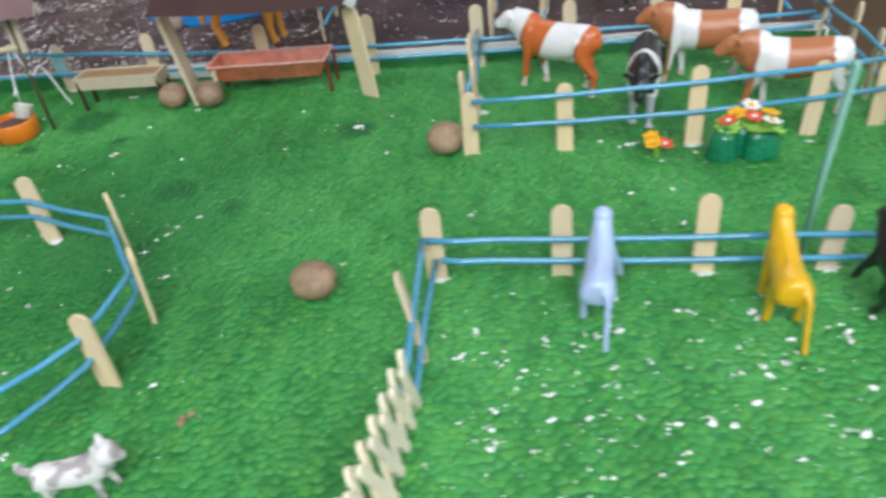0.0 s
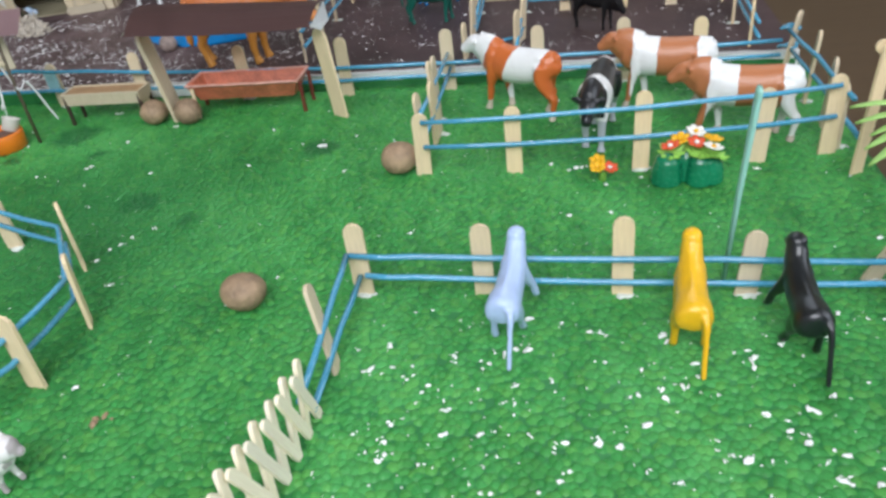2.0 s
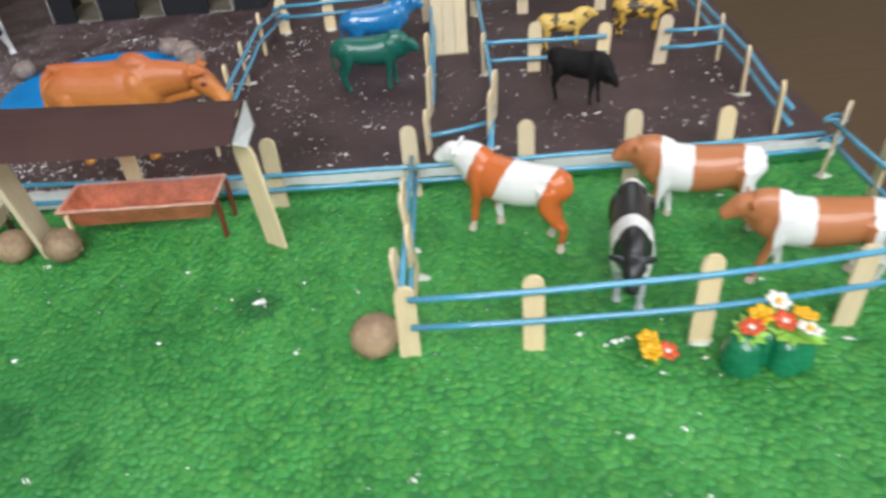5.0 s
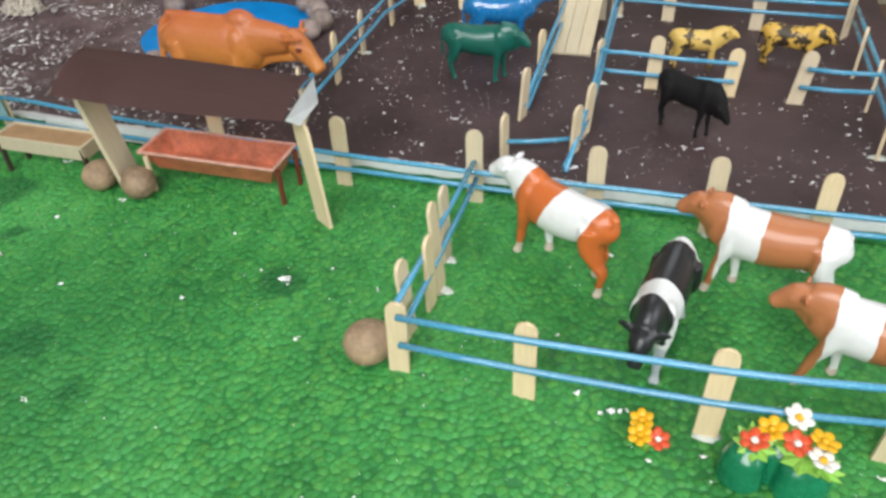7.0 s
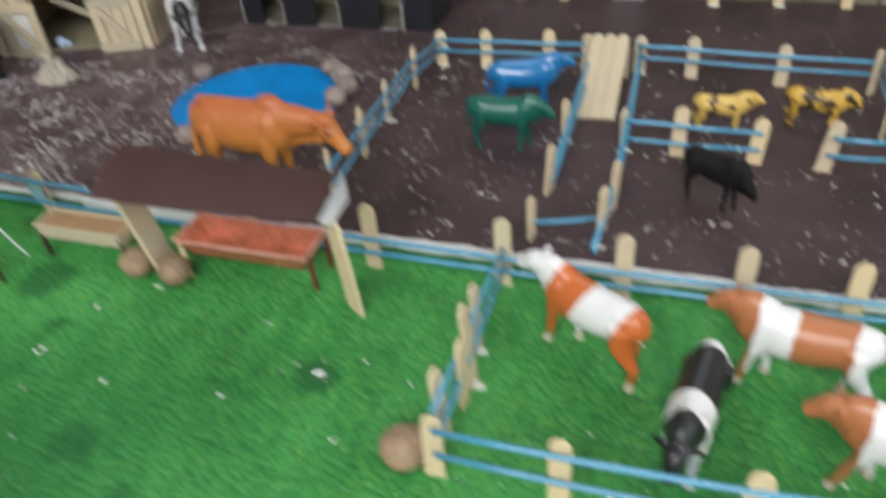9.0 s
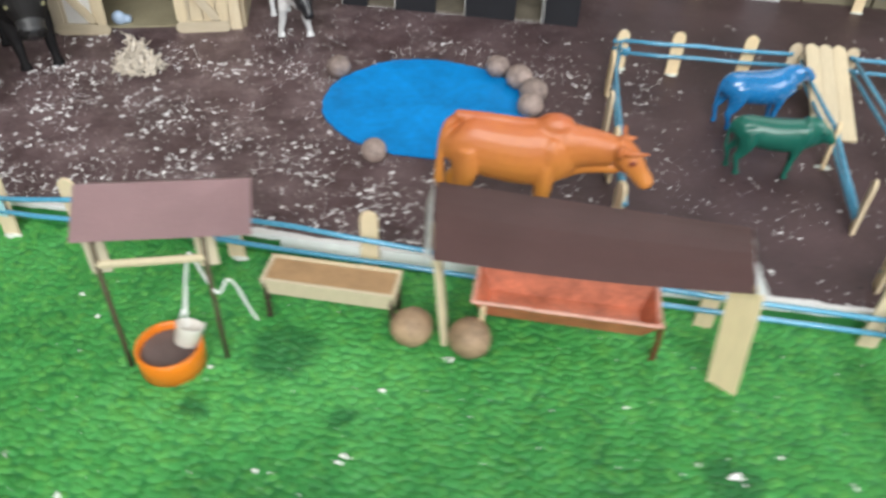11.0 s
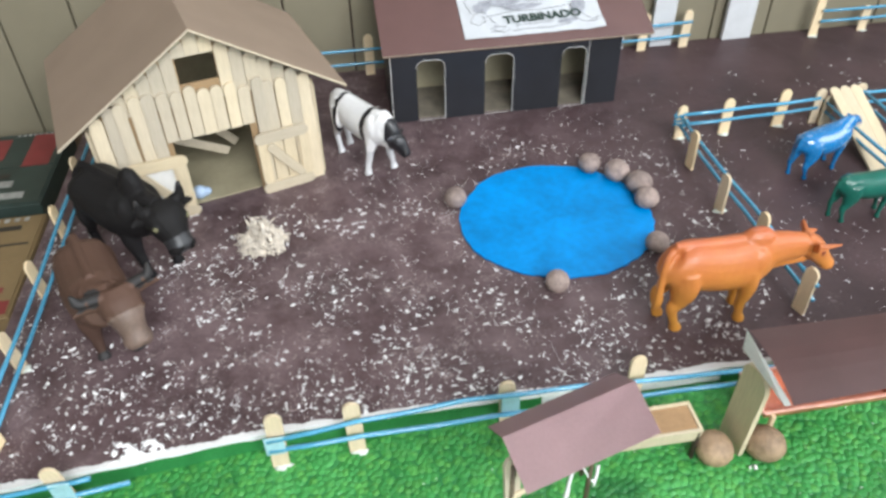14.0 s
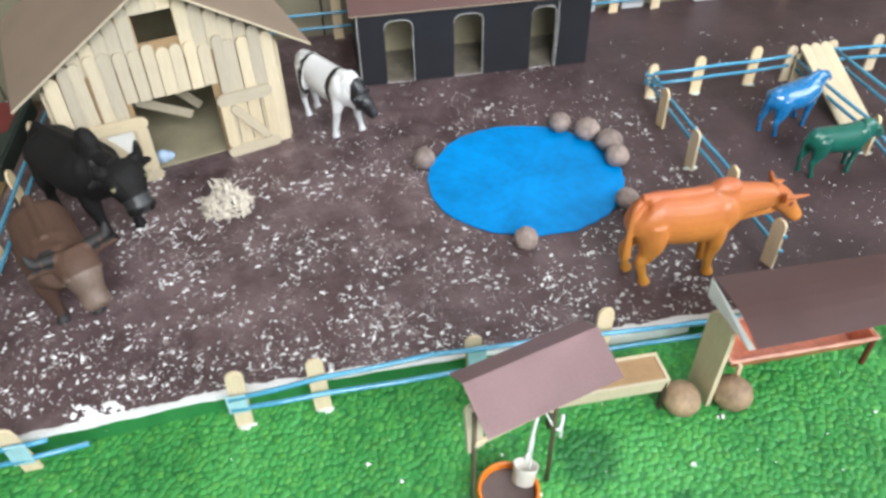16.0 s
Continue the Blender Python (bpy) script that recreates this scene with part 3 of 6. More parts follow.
def foam_beads(x0, x1, y0, y1, pitch):
    """Pressed foam beads of mixed sizes, packed side by side, each a low dome."""
    r = np.random.RandomState(8)
    gx, gy = np.meshgrid(np.arange(x0, x1, pitch), np.arange(y0, y1, pitch * 0.87))
    gx = gx + (np.arange(gx.shape[0]) % 2)[:, None] * pitch / 2
    at = np.c_[gx.ravel(), gy.ravel()]
    at = at + r.uniform(-0.42, 0.42, at.shape) * pitch
    at = at[(at[:, 0] < x1) & (r.rand(len(at)) > 0.03)]
    k, seg = len(at), 9
    size = r.uniform(0.0024, 0.0033, k)
    tall = r.uniform(0.00115, 0.0015, k)
    long, turn = r.uniform(1.0, 1.12, k), r.uniform(0, np.pi, k)
    a = np.arange(seg) * 2 * np.pi / seg
    verts = np.zeros((k, 2 * seg + 1, 3))
    for ring, (wide, up) in enumerate(((1.0, 0.0), (0.62, 0.66))):
        rough = 1 + r.uniform(-0.08, 0.08, (k, seg))
        u, v = np.cos(a) * rough * wide * (size * long)[:, None], np.sin(a) * rough * wide * (size / long)[:, None]
        c, sn = np.cos(turn)[:, None], np.sin(turn)[:, None]
        verts[:, ring * seg:(ring + 1) * seg, 0] = at[:, :1] + u * c - v * sn
        verts[:, ring * seg:(ring + 1) * seg, 1] = at[:, 1:] + u * sn + v * c
        verts[:, ring * seg:(ring + 1) * seg, 2] = -0.001 + (up * tall)[:, None]
    verts[:, 2 * seg] = np.c_[at, tall - 0.001]
    nxt = (np.arange(seg) + 1) % seg
    tris = np.concatenate([np.c_[np.arange(seg), nxt, nxt + seg], np.c_[np.arange(seg), nxt + seg, np.arange(seg) + seg], np.c_[np.arange(seg) + seg, nxt + seg, np.full(seg, 2 * seg)]])
    faces = (tris[None] + (np.arange(k) * (2 * seg + 1))[:, None, None]).reshape(-1, 3)
    me = bpy.data.meshes.new("foam_beads")
    me.vertices.add(k * (2 * seg + 1))
    me.vertices.foreach_set("co", verts.ravel())
    me.loops.add(faces.size)
    me.loops.foreach_set("vertex_index", faces.ravel().astype(np.int32))
    me.polygons.add(len(faces))
    me.polygons.foreach_set("loop_start", np.arange(0, faces.size, 3, dtype=np.int32))
    me.polygons.foreach_set("use_smooth", np.ones(len(faces), dtype=bool))
    me.update(calc_edges=True)
    me.materials.append(BEAD)
    return me


bead_ob = share("foam_beads", foam_beads(-0.667, 0.277, -0.338, 0.281, 0.0039), green_board, Matrix())
tagged(bead_ob, "green painted foam beads pressed into the board", "", "", "stuff")

brown_board = thing("ground", pose(0, 0, 0), "purple-brown painted foam board with a white cut edge", "ground", "", "structure")


def front_edge(x):
    """Where the brown board's front edge runs; it slants forward at the yard's end."""
    return 0.282 - 0.088 * max(0.0, -0.485 - x)


core = bmesh.new()
xs = [-0.665 + 0.937 * k / 60 for k in range(61)]
strips = [[core.verts.new(p) for p in ((x, 0.738, 0.0006), (x, front_edge(x), 0.0006), (x, front_edge(x), SOIL - 0.0006), (x, 0.738, SOIL - 0.0006))] for x in xs]
for p, q in zip(strips, strips[1:]):
    for k in range(4):
        core.faces.new((p[k], q[k], q[(k + 1) % 4], p[(k + 1) % 4]))
core.faces.new(strips[0])
core.faces.new(strips[-1][::-1])
bmesh.ops.recalc_face_normals(core, faces=core.faces[:])
part("board_core", core, FOAM, brown_board, "white foam edge")
bm = bmesh.new()
bmesh.ops.create_grid(bm, x_segments=140, y_segments=70, size=0.5, matrix=Matrix.Translation((-0.1965, 0.51, SOIL)) @ Matrix.Diagonal((0.937, 0.456, 1, 1)))
for v in bm.verts:
    near = max(0.0, 1 - (v.co.y - 0.282) / 0.08)
    v.co.y += (front_edge(v.co.x) - 0.282) * near
    if near > 0.97:
        v.co.y += 0.0022 * noise.noise(Vector((v.co.x * 60, 3.3, 0)))
    v.co.z += 0.0003 * noise.noise(v.co * 60)
part("painted_face", bm, EARTH, brown_board, "", True)


def painted_skirt(x0, x1, top):
    skirt = bmesh.new()
    k = int((x1 - x0) / 0.0035)
    rows = []
    for i in range(k + 1):
        x = x0 + (x1 - x0) * i / k
        h = top + 0.0018 * noise.noise(Vector((x * 70, 1.7, 0)))
        y = front_edge(x)
        rows.append([skirt.verts.new((x, y - 0.0016, 0.0002)), skirt.verts.new((x, y - 0.0009, h * 0.55)), skirt.verts.new((x, y - 0.0004, h))])
    for p, q in zip(rows, rows[1:]):
        for n in range(2):
            skirt.faces.new((p[n], q[n], q[n + 1], p[n + 1]))
    part("painted_edge", skirt, GRASS, brown_board, "green paint brushed up the edge", True)


painted_skirt(-0.664, -0.318, 0.0098)
painted_skirt(-0.2, 0.27, 0.006)

# ---- fences ----
G1 = "craft stick fences"
fence("craft stick fence with blue plastic rails round the cats", 0, [
    (0.0, 0.0, 0.043, 0, 0, 0), (0.062, 0.0005, 0.0415, 0, 0, 0), (0.1283, 0.0, 0.0445, 0, 0, 0), (0.1845, 0.0, 0.036, 0, 3, 0),
    (0.2415, 0.011, 0.034, 20, 22, 0), (0.0, -0.056, 0.043, 98, -14, 16)],
    [[(-0.003, -0.003, 0.0255), (0.0294, -0.003, 0.0247), (0.17, -0.003, 0.022), (0.262, -0.003, 0.02)],
     [(0.003, -0.003, 0.0135), (0.0277, -0.003, 0.0124), (0.17, -0.003, 0.0085), (0.262, -0.003, 0.0085)],
     [(-0.0045, -0.003, 0.026), (-0.004, -0.03, 0.0235), (-0.0045, -0.09, 0.013)],
     [(0.0005, -0.003, 0.013), (-0.001, -0.04, 0.01), (-0.001, -0.088, 0.006)]], G1)

# wooden trellis beside the cats
trellis = thing("trellis", pose(-0.004, -0.09, 0), "small pale wooden trellis standing on the green board", "trellis")
for k in range(9):
    y = 0.0005 - 0.0113 * k
    for sign in (1, -1):
        a = Vector((0.003 - 0.0008 * k - 0.0009 * sign, y - 0.0056 * sign, -0.0005))
        b = Vector((0.0012 - 0.002 * k - 0.0009 * sign, y + 0.0056 * sign, 0.0315 + 0.0012 * (k % 2)))
        up = (b - a).normalized()
        wide = Vector((1, 0, 0)).cross(up).normalized()
        m = Matrix((wide, up.cross(wide), up)).transposed().to_4x4()
        share("slat", stick_mesh(round((b - a).length, 3), 0.0046, 2, TRELLIS, 0.0018), trellis, Matrix.Translation(a) @ m)

fence("craft stick fence with blue rails round the cows", 0, [
    (0.010, 0.1275, 0.0435, 0, 1.5, 0), (0.0688, 0.1268, 0.0455, 0, 0, 0), (0.1457, 0.1255, 0.052, 0, 1, 0), (0.2140, 0.131, 0.048, 0, 3, 0), (0.2555, 0.139, 0.051, 8, 0, 0)],
    [[(0.0125, 0.1235, 0.0375), (0.107, 0.1225, 0.0405), (0.18, 0.1245, 0.0435), (0.256, 0.135, 0.045)],
     [(0.0125, 0.1235, 0.0208), (0.108, 0.1225, 0.0223), (0.18, 0.1245, 0.0245), (0.256, 0.135, 0.026)]], G1)
fence("craft stick side fence with blue rails beside the cows", 0, [
    (0.0075, 0.151, 0.047, 82, -3, 0), (0.011, 0.173, 0.045, 85, 0, 0), (0.0118, 0.187, 0.054, 88, -4, 2), (0.0075, 0.212, 0.05, 85, 0, -3)],
    [[(0.009, 0.134, 0.036), (0.0085, 0.2, 0.032), (0.009, 0.264, 0.031)], [(0.011, 0.134, 0.021), (0.0105, 0.2, 0.02), (0.0105, 0.264, 0.02)]], G1)
fence("craft stick fence with blue rails at the board's edge", 0, [
    (0.2565, 0.262, 0.05, 60, 8, 0), (0.2615, 0.217, 0.05, 80, 4, 0), (0.2625, 0.178, 0.046, 82, 3, 0), (0.2635, 0.148, 0.042, 85, 0, 0)],
    [[(0.256, 0.266, 0.036), (0.261, 0.2, 0.037), (0.264, 0.135, 0.036)], [(0.259, 0.266, 0.022), (0.264, 0.2, 0.02), (0.266, 0.118, 0.018)]], G1)
gate = thing("stick_gate", pose(0.2646, 0.113, 0), "two craft sticks joined to a peak at the board's edge", "gate")
share("stick", stick_mesh(0.075, 0.0075), gate, pose(0, 0, 0, 0, 3, 25))
share("stick", stick_mesh(0.05, 0.0075), gate, pose(0.037, 0.006, 0.042, 0, -49, 0))

fence("long craft stick fence with blue rails along the step", 0, [
    (-0.594, 0.2605, 0.038, 0, -7, 0), (-0.4790, 0.267, 0.0475, 0, 2, 0), (-0.4335, 0.2695, 0.0455, 0, -1, 0), (-0.3415, 0.2735, 0.040, 0, -2, 0),
    (-0.2625, 0.274, 0.045, 0, 0, 0), (-0.165, 0.27, 0.047, 0, 0, 0), (-0.0772, 0.268, 0.049, 0, 0, 0), (0.008, 0.269, 0.05, 0, 0, 0),
    (0.0785, 0.27, 0.048, 0, 0, 0), (0.1425, 0.2698, 0.05, 0, 0, 0), (0.1985, 0.273, 0.046, 0, 0, 0)],
    [[(-0.66, 0.2535, 0.024), (-0.594, 0.2575, 0.0255), (-0.578, 0.2585, 0.026)], [(-0.66, 0.2525, 0.0125), (-0.56, 0.2595, 0.0155)],
     [(-0.483, 0.2635, 0.0285), (-0.4315, 0.265, 0.0335), (-0.369, 0.2665, 0.0365), (-0.3025, 0.268, 0.0325), (-0.196, 0.2668, 0.0268), (-0.141, 0.2655, 0.0258), (-0.019, 0.2645, 0.024), (0.1014, 0.2655, 0.0245), (0.255, 0.267, 0.026)],
     [(-0.483, 0.2635, 0.0198), (-0.43, 0.265, 0.0193), (-0.35, 0.267, 0.0172), (-0.24, 0.2685, 0.0138), (-0.02, 0.2645, 0.0139), (0.1016, 0.2655, 0.0143), (0.255, 0.267, 0.015)]], G1)

fence("craft stick pen fence with blue rails beside the pond", SOIL, [
    (-0.1195, 0.546, 0.034, 15, 0, 0), (-0.129, 0.499, 0.037, 98, 0, 0), (-0.131, 0.4365, 0.036, 100, 0, 0), (-0.129, 0.381, 0.04, 98, 0, 0), (-0.1275, 0.3205, 0.04, 108, 0, 0)],
    [[(-0.121, 0.545, 0.036), (-0.127, 0.48, 0.041), (-0.1255, 0.4, 0.041), (-0.125, 0.315, 0.040)], [(-0.121, 0.545, 0.027), (-0.1265, 0.475, 0.0305), (-0.125, 0.41, 0.0295), (-0.124, 0.315, 0.027)]], G1)
fence("craft stick back fence of the pens with blue rails", SOIL, [
    (-0.0765, 0.545, 0.037, 0, 0, 0), (-0.022, 0.5495, 0.038, 0, 3, 0), (0.0135, 0.5475, 0.036, 0, 0, 0), (0.0575, 0.5535, 0.034, 0, 0, 0), (0.1005, 0.5495, 0.037, 0, 0, 0), (0.17, 0.5435, 0.036, 0, 0, 0), (0.236, 0.54, 0.037, 60, 0, 0)],
    [[(-0.119, 0.5425, 0.0385), (-0.06, 0.5425, 0.0395), (0.011, 0.544, 0.04)], [(-0.119, 0.5425, 0.0285), (-0.06, 0.5425, 0.0295), (0.011, 0.544, 0.0305)],
     [(0.0545, 0.548, 0.04), (0.0771, 0.547, 0.0393), (0.235, 0.5385, 0.039)], [(0.0545, 0.548, 0.03), (0.0771, 0.547, 0.0291), (0.235, 0.5385, 0.029)]], G1)
fence("craft stick fence with blue rails beyond the pens", SOIL, [
    (0.2395, 0.2985, 0.035, 75, 0, 0), (0.2365, 0.354, 0.036, 75, 0, 0), (0.238, 0.417, 0.036, 75, 0, 0), (0.2355, 0.469, 0.037, 75, 0, 0)],
    [[(0.2415, 0.285, 0.034), (0.2415, 0.365, 0.038), (0.2395, 0.54, 0.037)], [(0.2425, 0.285, 0.023), (0.2415, 0.365, 0.027), (0.2395, 0.54, 0.027)]], G1)
fence("narrow run of craft sticks and blue rails between the pens", SOIL, [
    (0.0178, 0.303, 0.031, 80, 0, 0), (0.0178, 0.355, 0.037, 75, 3, 5), (0.0165, 0.427, 0.035, 75, 0, 0), (0.059, 0.318, 0.034, 70, 2, 0), (0.062, 0.342, 0.036, 70, 4, 8), (0.0598, 0.4205, 0.034, 75, 0, 0)],
    [[(0.0175, 0.305, 0.0225), (0.0575, 0.318, 0.0225)],
     [(0.0185, 0.355, 0.022), (0.02, 0.44, 0.0355), (0.0175, 0.547, 0.036)], [(0.0195, 0.36, 0.017), (0.021, 0.44, 0.026), (0.0185, 0.547, 0.027)],
     [(0.058, 0.293, 0.014), (0.0625, 0.35, 0.034), (0.0615, 0.42, 0.038), (0.058, 0.549, 0.039)], [(0.0565, 0.298, 0.0138), (0.0635, 0.35, 0.024), (0.0625, 0.42, 0.028), (0.059, 0.549, 0.029)]], G1)
fence("low craft stick partition with blue rails inside the pen", SOIL, [
    (0.0977, 0.4187, 0.04, 0, 2, 0), (0.1495, 0.4173, 0.036, 0, 3, 0), (0.1927, 0.4155, 0.039, 0, 6, 0)],
    [[(0.0605, 0.4165, 0.0395), (0.0759, 0.415, 0.0395), (0.152, 0.4135, 0.0385)], [(0.0605, 0.4165, 0.0255), (0.077, 0.415, 0.0249), (0.152, 0.4135, 0.0255)],
     [(0.195, 0.412, 0.0395), (0.2385, 0.4125, 0.0395)], [(0.193, 0.412, 0.0265), (0.2385, 0.4125, 0.027)]], G1)
fence("craft stick fence with blue rails along the wall", SOIL, [
    (-0.385, 0.727, 0.045, 0, 0, 0), (-0.142, 0.727, 0.042, 0, 0, 0), (-0.088, 0.724, 0.043, 0, 2, 0), (-0.04, 0.724, 0.043, 0, 2, 0), (0.113, 0.7215, 0.045, 0, 0, 0), (0.174, 0.7245, 0.03, 0, 0, 0), (0.235, 0.7245, 0.045, 0, 0, 0)],
    [[(-0.66, 0.722, 0.046), (-0.385, 0.7225, 0.043), (-0.142, 0.7225, 0.041), (-0.036, 0.7195, 0.043)], [(-0.66, 0.722, 0.03), (-0.385, 0.7225, 0.028), (-0.142, 0.7225, 0.026), (-0.036, 0.7195, 0.028)],
     [(0.115, 0.717, 0.043), (0.25, 0.7195, 0.042)], [(0.115, 0.717, 0.031), (0.25, 0.7195, 0.03)]], G1)
fence("craft stick fence with blue rails at the buffaloes' end", SOIL, [
    (-0.6405, 0.299, 0.03, 80, -3, 0), (-0.6435, 0.361, 0.034, 86, -5, 0), (-0.645, 0.43, 0.034, 84, -4, 0), (-0.6445, 0.495, 0.034, 86, -3, 0), (-0.644, 0.56, 0.036, 80, 0, 0), (-0.644, 0.64, 0.036, 80, 0, 0)],
    [[(-0.6445, 0.285, 0.033), (-0.643, 0.4, 0.032), (-0.6425, 0.5, 0.035), (-0.6415, 0.7, 0.036)], [(-0.642, 0.285, 0.021), (-0.6405, 0.4, 0.021), (-0.6405, 0.5, 0.023), (-0.64, 0.7, 0.024)]], G1)
fence("curved craft stick pen fence with blue rails on the green board", 0, [
    (-0.2355, 0.0465, 0.044, 5, -2, 0), (-0.1755, 0.0247, 0.044, 128, 0, 0), (-0.1415, -0.0262, 0.044, 122, 3, 0), (-0.1425, -0.0715, 0.043, -5, 0, 0), (-0.205, -0.128, 0.043, -45, 0, 0), (-0.4605, 0.133, 0.043, 58, 46, 0)],
    [[(-0.452, 0.128, 0.022), (-0.35, 0.055, 0.026), (-0.2365, 0.0425, 0.030), (-0.1785, 0.0225, 0.029), (-0.1445, -0.0262, 0.028), (-0.1465, -0.0745, 0.029), (-0.1642, -0.1025, 0.03), (-0.209, -0.1325, 0.03)],
     [(-0.452, 0.128, 0.012), (-0.35, 0.055, 0.016), (-0.2365, 0.0425, 0.0195), (-0.1785, 0.0225, 0.0175), (-0.1445, -0.0262, 0.016), (-0.1455, -0.0765, 0.017), (-0.1622, -0.1135, 0.018), (-0.209, -0.1345, 0.018)]], G1)

# ---- blue ties wound round corner posts ----
for x, y, base, heights in ((-0.1195, 0.546, 0.0, (0.027, 0.0305, 0.0365)), (0.2585, 0.265, 0.0, (0.0225, 0.036))):
    tie = thing("rail_tie", pose(x, y, SOIL), "blue plastic tie wound round a fence corner post", "tie", "rail ties")
    for n, z in enumerate(heights):
        loop = [((0.0062 + 0.0005 * math.sin(5 * a + n)) * math.cos(a + n), 0.003 * math.sin(a + n), z - SOIL + base + 0.0012 * math.sin(2 * a + n)) for a in (2 * math.pi * k / 20 for k in range(20))]
        part("loop", tube(loop + loop[:1], 0.0011, 6), STRAW_BLUE, tie, "", True)

for x, y, z0, z1 in ((-0.4790, 0.2632, 0.0165, 0.0315), (-0.3415, 0.2685, 0.0155, 0.035), (-0.594, 0.2563, 0.011, 0.0275)):
    tape = mesh_ob("tape", box(-0.0056, 0.0056, -0.0004, 0.0004, 0, z1 - z0, 0.0003), TAPE)
    tape.matrix_world = pose(x, y, z0)
    tagged(tape, "pale blue shiny tape holding rails to a fence post", "tape", "tapes on the fence")

# ---- ramp of craft sticks between the pens ----
ramp = thing("ramp", pose(0.0325, 0.463, SOIL), "sloping ramp of pale craft sticks at the end of the run", "ramp")
rise = math.degrees(math.atan2(0.034, 0.083))
for k in range(3):
    share("plank", stick_mesh(0.091, 0.0098, 1, PLANK), ramp, pose(-0.0098 + 0.0102 * k, 0.0005 * k, 0.0008, 0, 0, 0) @ pose(0, 0, 0, -90 + rise, 0, 0))
for sx in (-0.012, 0.012):
    share("prop", stick_mesh(0.03, 0.0098, 1, PLANK), ramp, pose(sx, 0.0795, 0, 0, 0, 0))

# ---- pond and its stones ----
bm = bmesh.new()
rim = [(0.0735 * (1 + 0.035 * noise.noise(Vector((math.cos(a) * 1.3, math.sin(a) * 1.3, 0.7))) + 0.022 * noise.noise(Vector((math.cos(a) * 9, math.sin(a) * 9, 0.2))))) for a in (2 * math.pi * k / 144 for k in range(144))]
for z in (0.0, 0.0012):
    ring = [bm.verts.new((1.045 * r * math.cos(2 * math.pi * k / 144), 0.985 * r * math.sin(2 * math.pi * k / 144), z)) for k, r in enumerate(rim)]
    bm.faces.new(ring if z else ring[::-1])
    if z:
        bmesh.ops.bridge_loops(bm, edges=[e for e in bm.edges if e.is_boundary])
pond = mesh_ob("pond", bm, POND)
pond.matrix_world = pose(-0.2605, 0.4505, SOIL + 0.0004, 0, 0, -12)
tagged(pond, "round bright blue painted pond on the brown board", "pond")


def seed_ball(x, y, base, r, material, label, group, seed, squash=0.92):
    bm = bmesh.new()
    bmesh.ops.create_icosphere(bm, subdivisions=4, radius=r)
    for v in bm.verts:
        d = noise.noise(v.co * (70 + 0.01 * seed) + Vector((seed * 3.1, seed, 0))) * 0.09 + noise.noise(v.co * 330 + Vector((0, seed, 0))) * 0.03
        v.co *= 1 + d
        v.co.z *= squash
    ob = mesh_ob("seed_ball", bm, material, True)
    ob.matrix_world = pose(x, y, base + r * squash * 0.93, 0, 0, seed * 47)
    return tagged(ob, label, "ball", group)


for k, (x, y, r) in enumerate(((-0.337, 0.4825, 0.0092), (-0.283, 0.3715, 0.0086), (-0.1975, 0.4, 0.0088), (-0.2155, 0.5095, 0.0095), (-0.197, 0.4935, 0.0105), (-0.1845, 0.474, 0.0105), (-0.186, 0.453, 0.0095))):
    seed_ball(x, y, SOIL, r, NUT_GREY, "grey-brown wrinkled seed ball beside the blue pond", "stones round the pond", k + 1)
seed_ball(-0.2298, 0.2285, 0, 0.0108, NUT, "brown wrinkled seed ball beside the shed post", "seed balls on the grass", 11)
seed_ball(-0.1992, 0.2262, 0, 0.0110, NUT, "large brown seed ball under the red trough", "seed balls on the grass", 12)
seed_ball(-0.0605, -0.0105, 0, 0.0114, NUT, "round brown seed ball on the open grass", "seed balls on the grass", 13, 0.85)
seed_ball(-0.0065, 0.1315, 0, 0.0118, NUT, "brown seed ball beside the fence corner", "seed balls on the grass", 14, 0.88)

# ---- barn of craft sticks ----
BARN_Z = SOIL
barn = thing("barn", pose(-0.441, 0.549, BARN_Z, 0, 0, 16.5), "toy barn of pale craft sticks with tan cardboard roof", "barn")
W, DEEP, MID, EAVE, PEAK = -0.167, 0.142, -0.0838, 0.09, 0.1475


def roof_line(s):
    return PEAK - abs(s - MID) * (PEAK - EAVE) / 0.0838


backing = bmesh.new()
for s0, s1, z0, z1 in ((W, -0.114, 0, 0.088), (-0.0535, 0, 0, 0.088), (-0.114, -0.0535, 0.066, 0.088)):
    add_box(backing, s0, s1, 0.0035, 0.005, z0, z1)
add_prism(backing, [(W, 0.088), (-0.0972, 0.088), (-0.0972, roof_line(-0.0972) - 0.002), (W, roof_line(W) - 0.002)], 0.0035, 0.005)
add_prism(backing, [(-0.0688, 0.088), (0, 0.088), (0, roof_line(0) - 0.002), (-0.0688, roof_line(-0.0688) - 0.002)], 0.0035, 0.005)
add_prism(backing, [(-0.0972, 0.088), (-0.0688, 0.088), (-0.0688, 0.107), (-0.0972, 0.107)], 0.0035, 0.005)
add_prism(backing, [(-0.0972, 0.129), (-0.0688, 0.129), (-0.0688, roof_line(-0.0688) - 0.002), (MID, PEAK - 0.002), (-0.0972, roof_line(-0.0972) - 0.002)], 0.0035, 0.005)
part("front_backing", backing, CARD, barn)
rng = random.Random(5)
cols = 17
